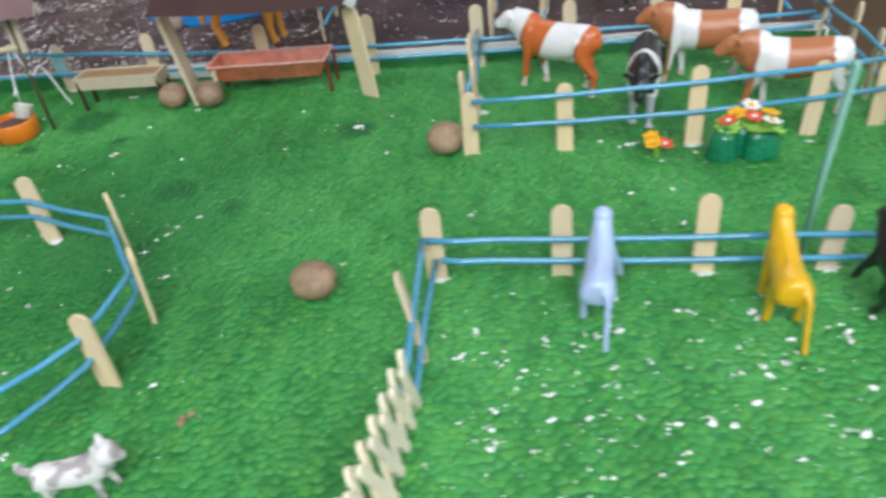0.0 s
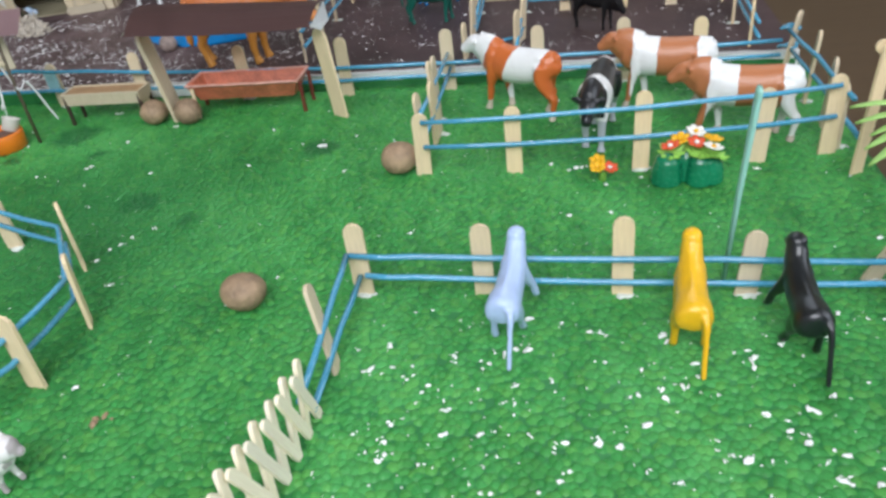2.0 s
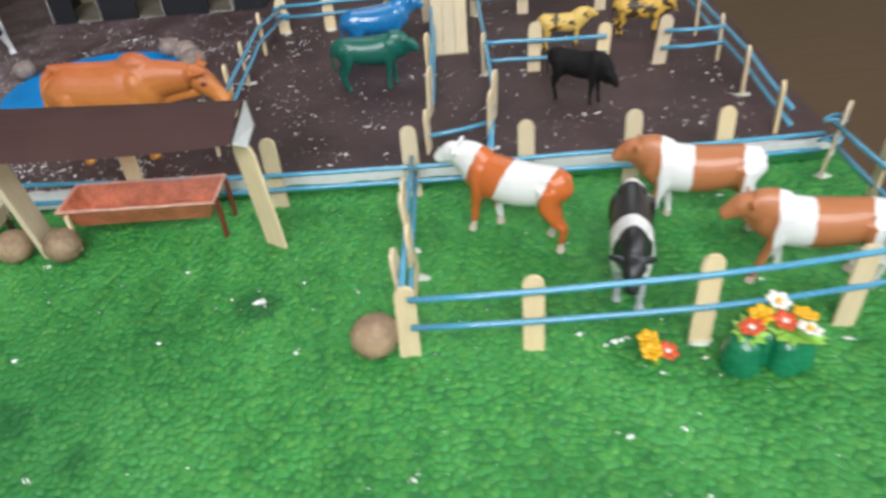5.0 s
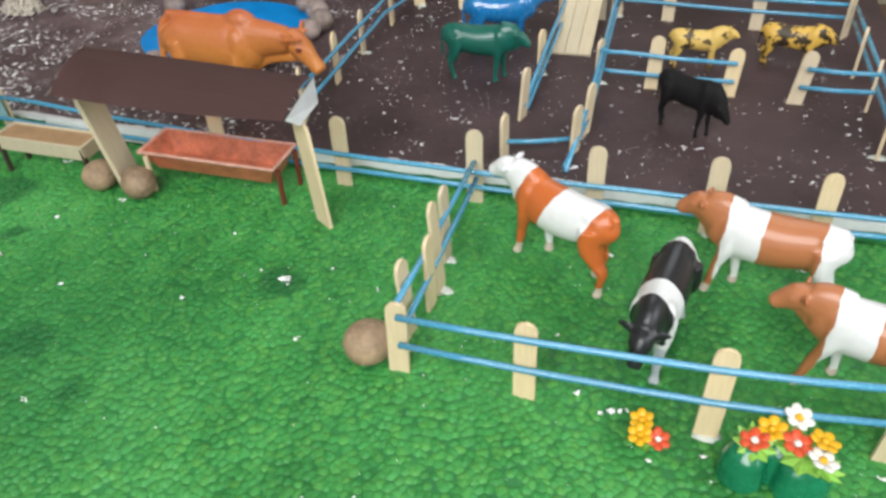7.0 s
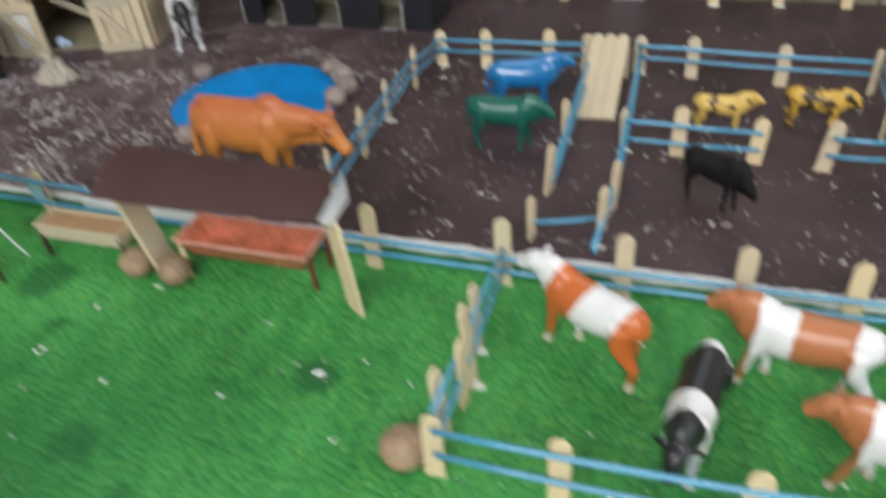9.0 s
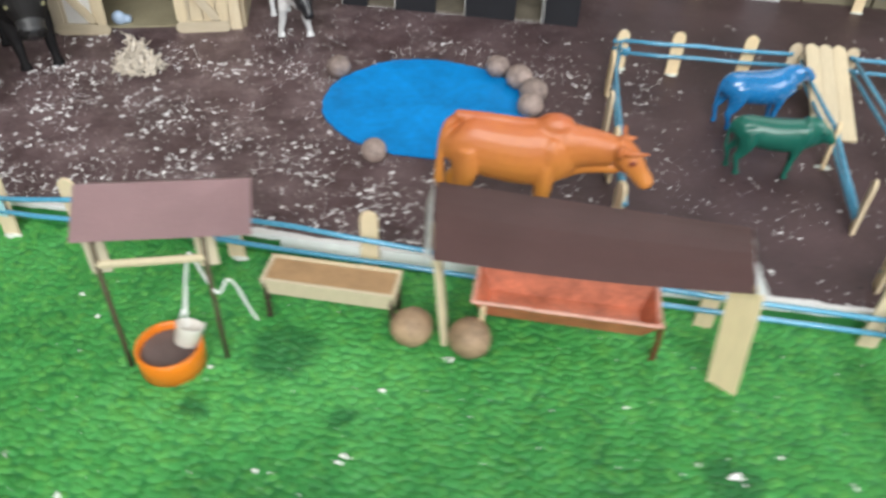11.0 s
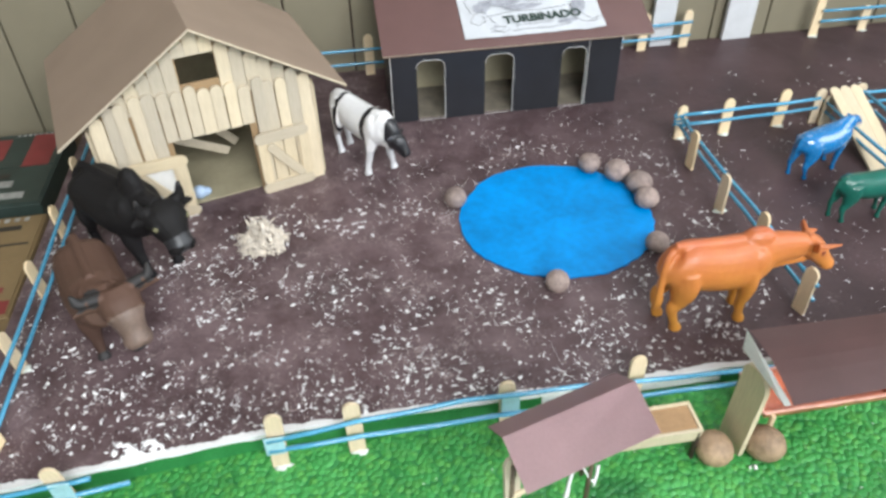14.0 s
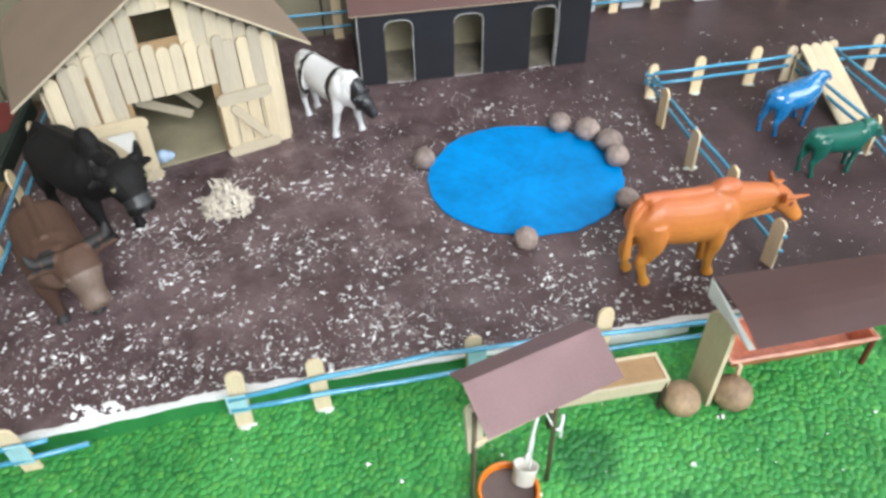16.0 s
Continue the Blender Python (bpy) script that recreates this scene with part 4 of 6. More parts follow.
for k in range(cols):
    s = W + (k + 0.5) * (-W / cols)
    top = roof_line(s) - 0.003
    lean = rng.uniform(-1.5, 1.5)
    low = 0.065 if -0.116 < s < -0.052 else 0.0
    mid_top = 0.1055 + rng.uniform(-0.003, 0.003)
    if s > -0.06:
        mid_top = 0.100 + rng.uniform(-0.004, 0.006)
    under = 0.1515 - abs(s - MID) * 0.637 - 0.0035
    z1 = mid_top if mid_top < under - 0.004 else under
    share("plank", stick_mesh(round(z1 - low, 3), rng.choice((0.0088, 0.0094, 0.0098)), 1, BARN_WOOD), barn, pose(s, 0.0006 * (k % 2) - 0.0002, low, 0, lean * 0.6, 0))
    if top > 0.1 and not -0.0972 < s < -0.0688:
        share("plank", stick_mesh(round(under - 0.092, 3), 0.0096, 1, BARN_WOOD), barn, pose(s, 0.0025 + 0.0005 * (k % 2), 0.092, 0, lean * 0.3, 0))
    elif top > 0.1:
        share("plank", stick_mesh(round(under - 0.129, 3), 0.0096, 1, BARN_WOOD), barn, pose(s, 0.0025, 0.129))
for sx in (W - 0.0005, -0.0005):
    side = bmesh.new()
    add_box(side, sx - 0.001, sx + 0.001, 0.004, DEEP, 0, EAVE - 0.003)
    part("side_wall", side, PLANK, barn)
    for j in range(14):
        share("plank", stick_mesh(round(EAVE - 0.004, 3), 0.0094, 1, PLANK), barn, pose(sx + (0.0022 if sx > -0.1 else -0.0022), 0.009 + 0.0099 * j, 0, 0, 0, 90))
part("back_wall", add_prism(bmesh.new(), [(W, 0), (0, 0), (0, EAVE - 0.003), (MID, PEAK - 0.003), (W, EAVE - 0.003)], DEEP, DEEP + 0.002), OLIVE_CARD, barn)
part("barn_floor", box(W + 0.002, -0.002, 0.006, DEEP - 0.001, 0.0003, 0.0012), OLIVE_CARD, barn)
for a, b in (((-0.1905, 0.0835), (MID, 0.1515)), ((MID, 0.1515), (0.0252, 0.083))):
    slab = add_prism(bmesh.new(), [a, b, (b[0], b[1] + 0.0024), (a[0], a[1] + 0.0024)], -0.011, 0.149)
    part("roof_panel", slab, ROOF_TAN, barn)
    part("roof_edge", tube([(a[0], -0.0112, a[1] + 0.0012), (b[0], -0.0112, b[1] + 0.0012)], 0.0009, 5), PLANK, barn, "pale cut edge of the roof card")


def barn_door(s, swing, flip, panel=False):
    """A craft stick door of back planks, two cross pieces, two stiles and a brace, hinged at s."""
    door = new("door")
    door.parent = barn
    door.matrix_basis = pose(s, -0.0022, 0.0, 0, 0, swing)
    wide, high, sg = 0.0425, 0.0575, flip
    if panel:
        part("panel", box(*sorted((sg * 0.001, sg * (wide - 0.001))), 0.0012, 0.002, 0.004, high - 0.004), WHITE_CARD, door, "white card behind the slats")
    for i in (0, 3) if panel else range(4):
        share("plank", stick_mesh(round(high - 0.004, 3), 0.0098, 2, PLANK), door, pose(sg * (0.0052 + 0.0106 * i), 0, 0.001))
    for z in (0.0045, high - 0.006):
        share("rail", stick_mesh(round(wide + 0.002, 3), 0.0098, 2, PLANK), door, pose(sg * -0.0005, -0.002, z, 0, 0, 0) @ pose(0, 0, 0, 0, 90 * sg, 0))
    for x in (0.004, wide - 0.004):
        share("stile", stick_mesh(round(high - 0.017, 3), 0.0085, 2, PLANK), door, pose(sg * x, -0.0019, 0.0085))
    share("brace", stick_mesh(0.043, 0.0068, 2, PLANK), door, pose(sg * (wide - 0.009 if panel else 0.009), -0.0036, 0.011, 0, (-36 if panel else 36) * sg, 0))


barn_door(-0.0535 + 0.0435, 2, -1)
barn_door(-0.1515, -4, 1, True)
for x0, x1, y, z0, z1 in ((-0.11, -0.07, 0.03, 0.05, 0.022), (-0.09, -0.06, 0.045, 0.06, 0.02)):
    a, b = Vector((x0, y, z0)), Vector((x1, y + 0.01, z1))
    part("leaning_stick", tube([a, a.lerp(b, 0.5), b], [(0.001, 0.0042)] * 3, 6), PLANK, barn)
bundle = mesh_ob("plastic_lump", add_ball(add_ball(bmesh.new(), (0, 0, 0.006), (0.006, 0.005, 0.0062)), (0.005, 0.002, 0.004), (0.005, 0.004, 0.004)), PALE_BLUE, True)
bundle.matrix_world = pose(-0.441, 0.549, BARN_Z, 0, 0, 16.5) @ pose(-0.104, 0.012, 0.001)
tagged(bundle, "small pale blue plastic lump inside the barn doorway", "lump")

# ---- black stable with arches ----
stable = thing("stable", pose(-0.3725, 0.622, SOIL), "black card stable with three arched openings and brown roof", "stable")
SW, SH = 0.2185, 0.0705


def arch_points(x0, x1, z0, z1, r=0.0075):
    pts = [(x0, z0), (x1, z0)]
    pts += [(x1 - r + r * math.cos(a), z1 - r + r * math.sin(a)) for a in (math.pi / 2 * k / 5 for k in range(6))]
    pts += [(x0 + r - r * math.sin(a), z1 - r + r * math.cos(a)) for a in (math.pi / 2 * k / 5 for k in range(6))]
    return pts


arches = ((0.0245, 0.0505), (0.0885, 0.1155), (0.1615, 0.1855))
xs = [0.0] + [v for a in arches for v in a] + [SW]
for x0, x1 in zip(xs[::2], xs[1::2]):
    part("pier", box(x0, x1, 0, 0.003, 0, SH), BLACK_CARD, stable)
for x0, x1 in arches:
    pts = arch_points(x0, x1, 0.0, 0.0615)
    part("arch_head", add_prism(bmesh.new(), [(x0, SH)] + pts[8:][::-1] + pts[2:8][::-1] + [(x1, SH)], 0, 0.003), BLACK_CARD, stable)
for x0, x1 in arches:
    line = [(x, -0.0003, z) for x, z in arch_points(x0, x1, 0.0008, 0.0615)]
    part("cut_edge", tube(line, 0.00026, 5), WHITE_CARD, stable, "white frayed card edge of an arch")
part("stable_floor", box(0.0034, SW - 0.0034, 0.0034, 0.0636, 0.0003, 0.0013), INNER_CARD, stable, "dull grey-brown card floor")
part("side_wall", box(0.0, 0.003, 0.0034, 0.064, 0, SH), BLACK_CARD, stable)
part("side_wall", box(SW - 0.003, SW, 0.0034, 0.06, 0, SH), BLACK_CARD, stable)
part("back_wall", box(0.0034, SW - 0.0034, 0.064, 0.0665, 0, SH + 0.015), OLIVE_CARD, stable, "olive-brown card back wall")
roof = add_prism(bmesh.new(), [(-0.006, 0.0), (SW + 0.028, 0.0), (SW + 0.028, 0.0026), (-0.006, 0.0026)], 0, 0.105)
bmesh.ops.rotate(roof, verts=roof.verts[:], cent=(0, 0, 0), matrix=Matrix.Rotation(radians(21), 3, "X"))
bmesh.ops.translate(roof, verts=roof.verts[:], vec=(0, -0.005, SH - 0.0012))
part("roof", roof, ROOF_BROWN, stable)
for x in (0.0004, 0.1872):
    part("fold_edge", tube([(x, -0.0003, 0.0006), (x + 0.0002, -0.0003, 0.035), (x, -0.0003, SH - 0.001)], 0.00028, 5), WHITE_CARD, stable, "pale worn fold in the black card")
part("roof_edge", tube([(-0.006, -0.0054, SH + 0.0002), (SW + 0.028, -0.0054, SH + 0.0002)], 0.00045, 5), PLANK, stable, "pale cut edge of the roof card")
sign = thing("paper_sign", pose(-0.3785, 0.622, SOIL) @ pose(0.0765, -0.005, SH - 0.0012) @ pose(0, 0, 0, 21, 0, 0) @ pose(0, 0.0105, 0.0031), "white drawn paper sign lying on the stable's brown roof", "sign")
sheet = bmesh.new()
bmesh.ops.create_grid(sheet, x_segments=14, y_segments=9, size=0.5, matrix=Matrix.Translation((0.066, 0.034, 0.0006)) @ Matrix.Diagonal((0.132, 0.068, 1, 1)))
for v in sheet.verts:
    v.co.z += 0.0011 * max(0, noise.noise(v.co * 38 + Vector((4, 2, 0)))) + (0.0016 if v.co.x > 0.12 and v.co.y < 0.01 else 0)
    v.co.y += 0.0016 * noise.noise(Vector((v.co.x * 55, v.co.y * 9, 1.0)))
part("sheet", sheet, PAPER, sign)
for x, y, rx, ry, turn in ((0.045, 0.044, 0.02, 0.009, 8), (0.075, 0.047, 0.02, 0.008, -6), (0.022, 0.038, 0.011, 0.008, 30), (0.112, 0.03, 0.008, 0.014, -20), (0.098, 0.012, 0.012, 0.003, 6), (0.06, 0.0345, 0.022, 0.004, 3)):
    smudge = bmesh.new()
    rim = [smudge.verts.new((rx * (0.85 + 0.3 * noise.noise(Vector((x * 90, k, 0)))) * math.cos(k * math.pi / 12), ry * (0.85 + 0.3 * noise.noise(Vector((y * 90, k, 4)))) * math.sin(k * math.pi / 12), 0)) for k in range(24)]
    smudge.faces.new(rim)
    bmesh.ops.transform(smudge, matrix=pose(x, y, 0.0019, 0, 0, turn), verts=smudge.verts[:])
    part("pencil_shading", smudge, SHADING, sign)
letters = bpy.data.curves.new("lettering", "FONT")
letters.body, letters.size, letters.offset, letters.extrude = "TURBINADO", 0.0128, 0.0004, 0.00015
word = bpy.data.objects.new("lettering", letters)
scene.collection.objects.link(word)
word_mesh = bpy.data.meshes.new_from_object(word.evaluated_get(bpy.context.evaluated_depsgraph_get()))
bpy.data.objects.remove(word)
word_mesh.materials.clear()
word_mesh.materials.append(INK)
share("lettering", word_mesh, sign, pose(0.039, 0.0138, 0.0023, 0, 0, 2))
for pts in ([(0.012, 0.026), (0.008, 0.019), (0.014, 0.014), (0.022, 0.018), (0.02, 0.026)], [(0.022, 0.024), (0.034, 0.026), (0.05, 0.029), (0.075, 0.028), (0.1, 0.031)], [(0.024, 0.008), (0.03, 0.011), (0.04, 0.01), (0.034, 0.005), (0.025, 0.005)], [(0.05, 0.006), (0.05, 0.011), (0.085, 0.012)], [(0.108, 0.03), (0.114, 0.018), (0.12, 0.012)], [(0.03, 0.045), (0.045, 0.052), (0.07, 0.05), (0.09, 0.053)], [(0.01, 0.03), (0.006, 0.045), (0.014, 0.056), (0.03, 0.058)], [(0.026, 0.022), (0.031, 0.014), (0.028, 0.007), (0.036, 0.003), (0.043, 0.007)], [(0.045, 0.004), (0.058, 0.0055), (0.08, 0.005), (0.101, 0.008)], [(0.104, 0.032), (0.108, 0.024), (0.105, 0.016), (0.112, 0.009), (0.124, 0.008), (0.128, 0.015)], [(0.012, 0.027), (0.017, 0.031), (0.024, 0.029)]):
    part("pencil_line", tube([(x, y, 0.0021) for x, y in pts], 0.00028, 4), PENCIL, sign)

# ---- white strips standing at the wall ----
for x0, x1 in ((-0.0755, -0.0505), (0.0095, 0.043), (-0.124, -0.106)):
    strip = mesh_ob("foam_strip", box(-(x1 - x0) / 2, (x1 - x0) / 2, 0, 0.006, 0, 0.17, 0.001), FOAM_DULL)
    strip.matrix_world = pose((x0 + x1) / 2, 0.7305, SOIL)
    tagged(strip, "white foam strip standing against the cream wall", "strip", "strips at the wall")

# ---- shed over the red trough ----
shed = thing("shed", pose(-0.145, 0.23, 0), "open shed of two craft sticks with a brown card roof", "shed")
back = shed.matrix_world.inverted()


def leaning_stick(parent, a, b, width, material, name, back_m, thick=0.002, face=(0, 1, 0)):
    """A flat strip from a to b."""
    a, b = back_m @ Vector(a), back_m @ Vector(b)
    z = (b - a).normalized()
    y = Vector(face)
    y = (y - z * y.dot(z)).normalized()
    x = y.cross(z)
    m = Matrix((x, y, z)).transposed().to_4x4()
    me = stick_mesh(round((b - a).length, 3), width, 0 if material is None else 1, material or STICK, thick)
    return share(name, me, parent, Matrix.Translation(a) @ m)


leaning_stick(shed, (-0.0722, 0.2255, -0.001), (-0.0783, 0.2265, 0.069), 0.0150, STICK, "post", back, face=(0.55, 0.83, 0))
leaning_stick(shed, (-0.2135, 0.2365, -0.001), (-0.2195, 0.2275, 0.0765), 0.0195, STICK, "post", back, thick=0.003, face=(0.99, 0.14, 0))
RLF, RLB, RRF, RRB = (Vector(p) for p in ((-0.2165, 0.2015, 0.0795), (-0.2215, 0.2435, 0.0905), (-0.0795, 0.2130, 0.0738), (-0.0782, 0.2485, 0.0825)))
sheet = bmesh.new()
rows = []
for i in range(13):
    u = i / 12
    row = []
    for j in range(7):
        w = j / 6
        p = RLF.lerp(RRF, u).lerp(RLB.lerp(RRB, u), w)
        p.z += 0.0035 * math.sin(math.pi * w) - 0.0022 * math.sin(math.pi * u) * (1 - w)
        row.append(sheet.verts.new(back @ p))
    rows.append(row)
for a, b in zip(rows, rows[1:]):
    for j in range(6):
        sheet.faces.new((a[j], b[j], b[j + 1], a[j + 1]))
bmesh.ops.solidify(sheet, geom=sheet.faces[:], thickness=0.0012)
part("roof", sheet, ROOF_BROWN, shed)
for a, b, sg in ((RLF, RLB, -1), (RRF, RRB, 1)):
    gable = bmesh.new()
    pts = [a + Vector((0.0012 * sg, 0, 0.0003)), b + Vector((0.0012 * sg, 0, 0.0003)), b + Vector((0.0045 * sg, -0.0055, -0.0125)) * (1.0 if sg > 0 else 0.75), a + Vector((0.0078 * sg, 0.003, -0.0035)) * (1.0 if sg > 0 else 0.45)]
    if sg < 0:
        pts.reverse()
    gable.faces.new([gable.verts.new(back @ p) for p in pts])
    bmesh.ops.solidify(gable, geom=gable.faces[:], thickness=0.0009)
    part("gable", gable, FOAM, shed, "white card flap at the roof's end")

# ---- troughs ----


def trough(label, x0, x1, y0, y1, z0, z1, splay, wall_mat, legs, leg_mat, group="troughs", rim_mat=None):
    ob = thing("trough", pose((x0 + x1) / 2, (y0 + y1) / 2, 0), label, "trough", group)
    cx, cy = (x0 + x1) / 2, (y0 + y1) / 2
    lx, ly, t = (x1 - x0) / 2, (y1 - y0) / 2, 0.0019
    part("bottom", box(-lx + splay, lx - splay, -ly + splay, ly - splay, z0, z0 + t), wall_mat, ob)
    for sg in (-1, 1):
        bm = bmesh.new()
        outer = [(-lx, sg * ly, z1), (lx, sg * ly, z1), (lx - splay, sg * (ly - splay), z0), (-lx + splay, sg * (ly - splay), z0)]
        a = [bm.verts.new(p) for p in outer]
        b = [bm.verts.new((x * (1 - t / lx), y - sg * t, z)) for x, y, z in outer]
        for i in range(4):
            bm.faces.new((a[i], a[(i + 1) % 4], b[(i + 1) % 4], b[i]))
        bm.faces.new(a)
        bm.faces.new(b[::-1])
        bmesh.ops.recalc_face_normals(bm, faces=bm.faces[:])
        part("long_side", bm, wall_mat, ob)
        bm = bmesh.new()
        outer = [(sg * lx, -ly, z1), (sg * lx, ly, z1), (sg * (lx - splay), ly - splay, z0), (sg * (lx - splay), -ly + splay, z0)]
        a = [bm.verts.new(p) for p in outer]
        b = [bm.verts.new((x - sg * t, y * (1 - t / ly), z)) for x, y, z in outer]
        for i in range(4):
            bm.faces.new((a[i], a[(i + 1) % 4], b[(i + 1) % 4], b[i]))
        bm.faces.new(a)
        bm.faces.new(b[::-1])
        bmesh.ops.recalc_face_normals(bm, faces=bm.faces[:])
        part("end_board", bm, wall_mat, ob)
    if rim_mat:
        for x, y, x2, y2 in ((-lx, -ly, lx, -ly), (-lx, ly, lx, ly), (-lx, -ly, -lx, ly), (lx, -ly, lx, ly)):
            steps = [(x + (x2 - x) * k / 12, y + (y2 - y) * k / 12, z1 + 0.0004 * noise.noise(Vector((x * 50 + k, y * 90, 3)))) for k in range(13)]
            part("rim", tube(steps, [(0.0009 + 0.0005 * noise.noise(Vector((k * 0.9, x * 80, y * 70))), 0.001) for k in range(13)], 6), rim_mat, ob, "worn pale red edge")
    for (px, py, lean), lm in zip(legs, leg_mat):
        part("leg", tube([(px - cx, py - cy, -0.001), (px - cx + lean, py - cy, z1 - 0.002)], [(0.0022, 0.0014)] * 2, 6), lm, ob)
    return ob


trough("terracotta painted feeding trough on legs under the shed", -0.2, -0.1065, 0.2345, 0.2655, 0.0125, 0.0265, 0.0065, RED_TROUGH,
       [(-0.1055, 0.2385, 0.0), (-0.1055, 0.2615, 0.0), (-0.1945, 0.2335, 0.0), (-0.2, 0.262, 0.0)], [RED_LEG, RED_LEG, STICK, RED_LEG], rim_mat=RED_WORN)
wooden_trough = trough("pale wooden feeding trough on dark legs, filled to the brim", -0.3095, -0.239, 0.2295, 0.2505, 0.0168, 0.0268, 0.001, PLANK,
       [(-0.3075, 0.2315, 0), (-0.3075, 0.2485, 0), (-0.241, 0.2315, 0), (-0.241, 0.2485, 0)], [POST_DARK] * 4)
part("filling", box(-0.0335, 0.0335, -0.0086, 0.0086, 0.0187, 0.0262, 0.0012), FEED, wooden_trough, "brown feed")

# ---- well ----
well = thing("well", pose(-0.333, 0.1905, 0), "toy well with a mauve card roof, orange tub and small bucket", "well")
back = well.matrix_world.inverted()
RIDGE_L, RIDGE_R = Vector((-0.3665, 0.1915, 0.1035)), Vector((-0.2975, 0.2125, 0.1025))
along = (RIDGE_R - RIDGE_L).normalized()
front_dir = Vector((along.y, -along.x, 0)).normalized()
for sg, drop, run, name_mat in ((1, 0.013, 0.0225, ROOF_MAUVE), (-1, 0.0085, 0.0135, ROOF_MAUVE)):
    slab = bmesh.new()
    out = front_dir * run * sg + Vector((0, 0, -drop))
    c = [RIDGE_L, RIDGE_R, RIDGE_R + out, RIDGE_L + out]
    f = slab.faces.new([slab.verts.new(back @ p) for p in (c if sg < 0 else c[::-1])])
    bmesh.ops.solidify(slab, geom=[f], thickness=0.0012)
    part("roof_panel", slab, name_mat, well)
POST_L, POST_R = Vector((-0.3625, 0.1845, 0)), Vector((-0.3185, 0.1985, 0))
for p in (POST_L, POST_R):
    part("post", tube([back @ (p + Vector((0, 0, -0.001))), back @ (p + Vector((0, 0, 0.06))), back @ (p + Vector((0.0005, 0.002, 0.089)))], 0.0013, 7), WELL_POST, well, "weathered brown post", True)
    leaning_stick(well, p + Vector((0.001, 0.0016, 0.061)), p + Vector((-0.0005, 0.0028, 0.0935)), 0.0085, PLANK, "bracket", back, 0.0018, (0.35, -0.93, 0))
part("crossbar", tube([back @ (POST_L + Vector((0, 0, 0.066))), back @ (POST_R + Vector((0, 0, 0.066)))], [(0.001, 0.0022)] * 2, 6), PLANK, well)
TUB = Vector((-0.3425, 0.1895, 0.0))
tub = bmesh.new()
prof = [(0.0145, 0.0), (0.0158, 0.0008), (0.0163, 0.0135), (0.0155, 0.0148), (0.0143, 0.0138), (0.0139, 0.0098)]
rings = [[tub.verts.new(back @ (TUB + Vector((r * math.cos(2 * math.pi * k / 48), r * math.sin(2 * math.pi * k / 48), z)))) for k in range(48)] for r, z in prof]
for a, b in zip(rings, rings[1:]):
    for k in range(48):
        tub.faces.new((a[k], a[(k + 1) % 48], b[(k + 1) % 48], b[k]))
tub.faces.new(rings[0][::-1])
part("tub", tub, ORANGE, well, "orange plastic tub", True)
fill = bmesh.new()
bmesh.ops.create_circle(fill, cap_ends=True, segments=40, radius=0.0141, matrix=Matrix.Translation(back @ (TUB + Vector((0, 0, 0.0104)))))
part("filling", fill, MUD, well, "grey-brown filling of the tub")
BUCKET = Vector((-0.3345, 0.1915, 0.0135))
bucket = bmesh.new()
prof = [(0.0052, 0.0), (0.0066, 0.0006), (0.0074, 0.0112), (0.0078, 0.0118), (0.007, 0.0118), (0.0058, 0.0015)]
rings = [[bucket.verts.new((r * math.cos(2 * math.pi * k / 28), r * math.sin(2 * math.pi * k / 28), z)) for k in range(28)] for r, z in prof]
for a, b in zip(rings, rings[1:]):
    for k in range(28):
        bucket.faces.new((a[k], a[(k + 1) % 28], b[(k + 1) % 28], b[k]))
bucket.faces.new(rings[0][::-1])
bucket.faces.new(rings[-1])
bmesh.ops.transform(bucket, matrix=back @ Matrix.Translation(BUCKET) @ pose(0, 0, 0.0008, -22, 14, 0) @ Matrix.Scale(0.88, 4), verts=bucket.verts[:])
part("bucket", bucket, WHITE_PLASTIC, well, "small white plastic bucket", True)
BAR = POST_L.lerp(POST_R, 0.82) + Vector((0, 0, 0.066))
part("string", tube([back @ (BAR + Vector((-0.003, -0.001, -0.0185))), back @ (BUCKET + Vector((0.003, 0, 0.0125)))], 0.00035, 5), RIBBON, well)


def ribbon(pts, wide=0.0013):
    pts = [back @ Vector(p) for p in pts]
    smooth = []
    for i in range(len(pts) - 1):
        p0, p1, p2, p3 = pts[max(i - 1, 0)], pts[i], pts[i + 1], pts[min(i + 2, len(pts) - 1)]
        for k in range(6):
            u = k / 6
            smooth.append(0.5 * ((2 * p1) + (p2 - p0) * u + (2 * p0 - 5 * p1 + 4 * p2 - p3) * u * u + (3 * p1 - p0 - 3 * p2 + p3) * u ** 3))
    smooth.append(pts[-1])
    return tube(smooth, [(wide, wide * 0.55)] * len(smooth), 6)


part("ribbon", ribbon([(-0.332, 0.194, 0.036), (-0.331, 0.195, 0.0435), (-0.329, 0.197, 0.055), (-0.3266, 0.1985, 0.0662), (-0.325, 0.199, 0.065), (-0.3205, 0.1985, 0.053), (-0.3165, 0.1985, 0.045), (-0.3142, 0.2, 0.0465), (-0.3125, 0.2035, 0.0495), (-0.3105, 0.207, 0.0415), (-0.3088, 0.211, 0.026), (-0.3069, 0.2146, 0.0128)], 0.00105), RIBBON, well, "white ribbon hung over the bar", True)
tuft = bmesh.new()
for dx, dy in ((-0.0016, -0.0006), (-0.0004, -0.001), (0.0006, -0.0002), (-0.001, 0.0008), (0.0002, 0.0006)):
    add_tube(tuft, [back @ Vector((-0.332, 0.194, 0.0365)), back @ Vector((-0.3323 + dx * 0.6, 0.1937 + dy, 0.034)), back @ Vector((-0.3325 + dx * 1.4, 0.1935 + dy * 1.6, 0.0312))], [0.0007, 0.0007, 0.0003], 5)
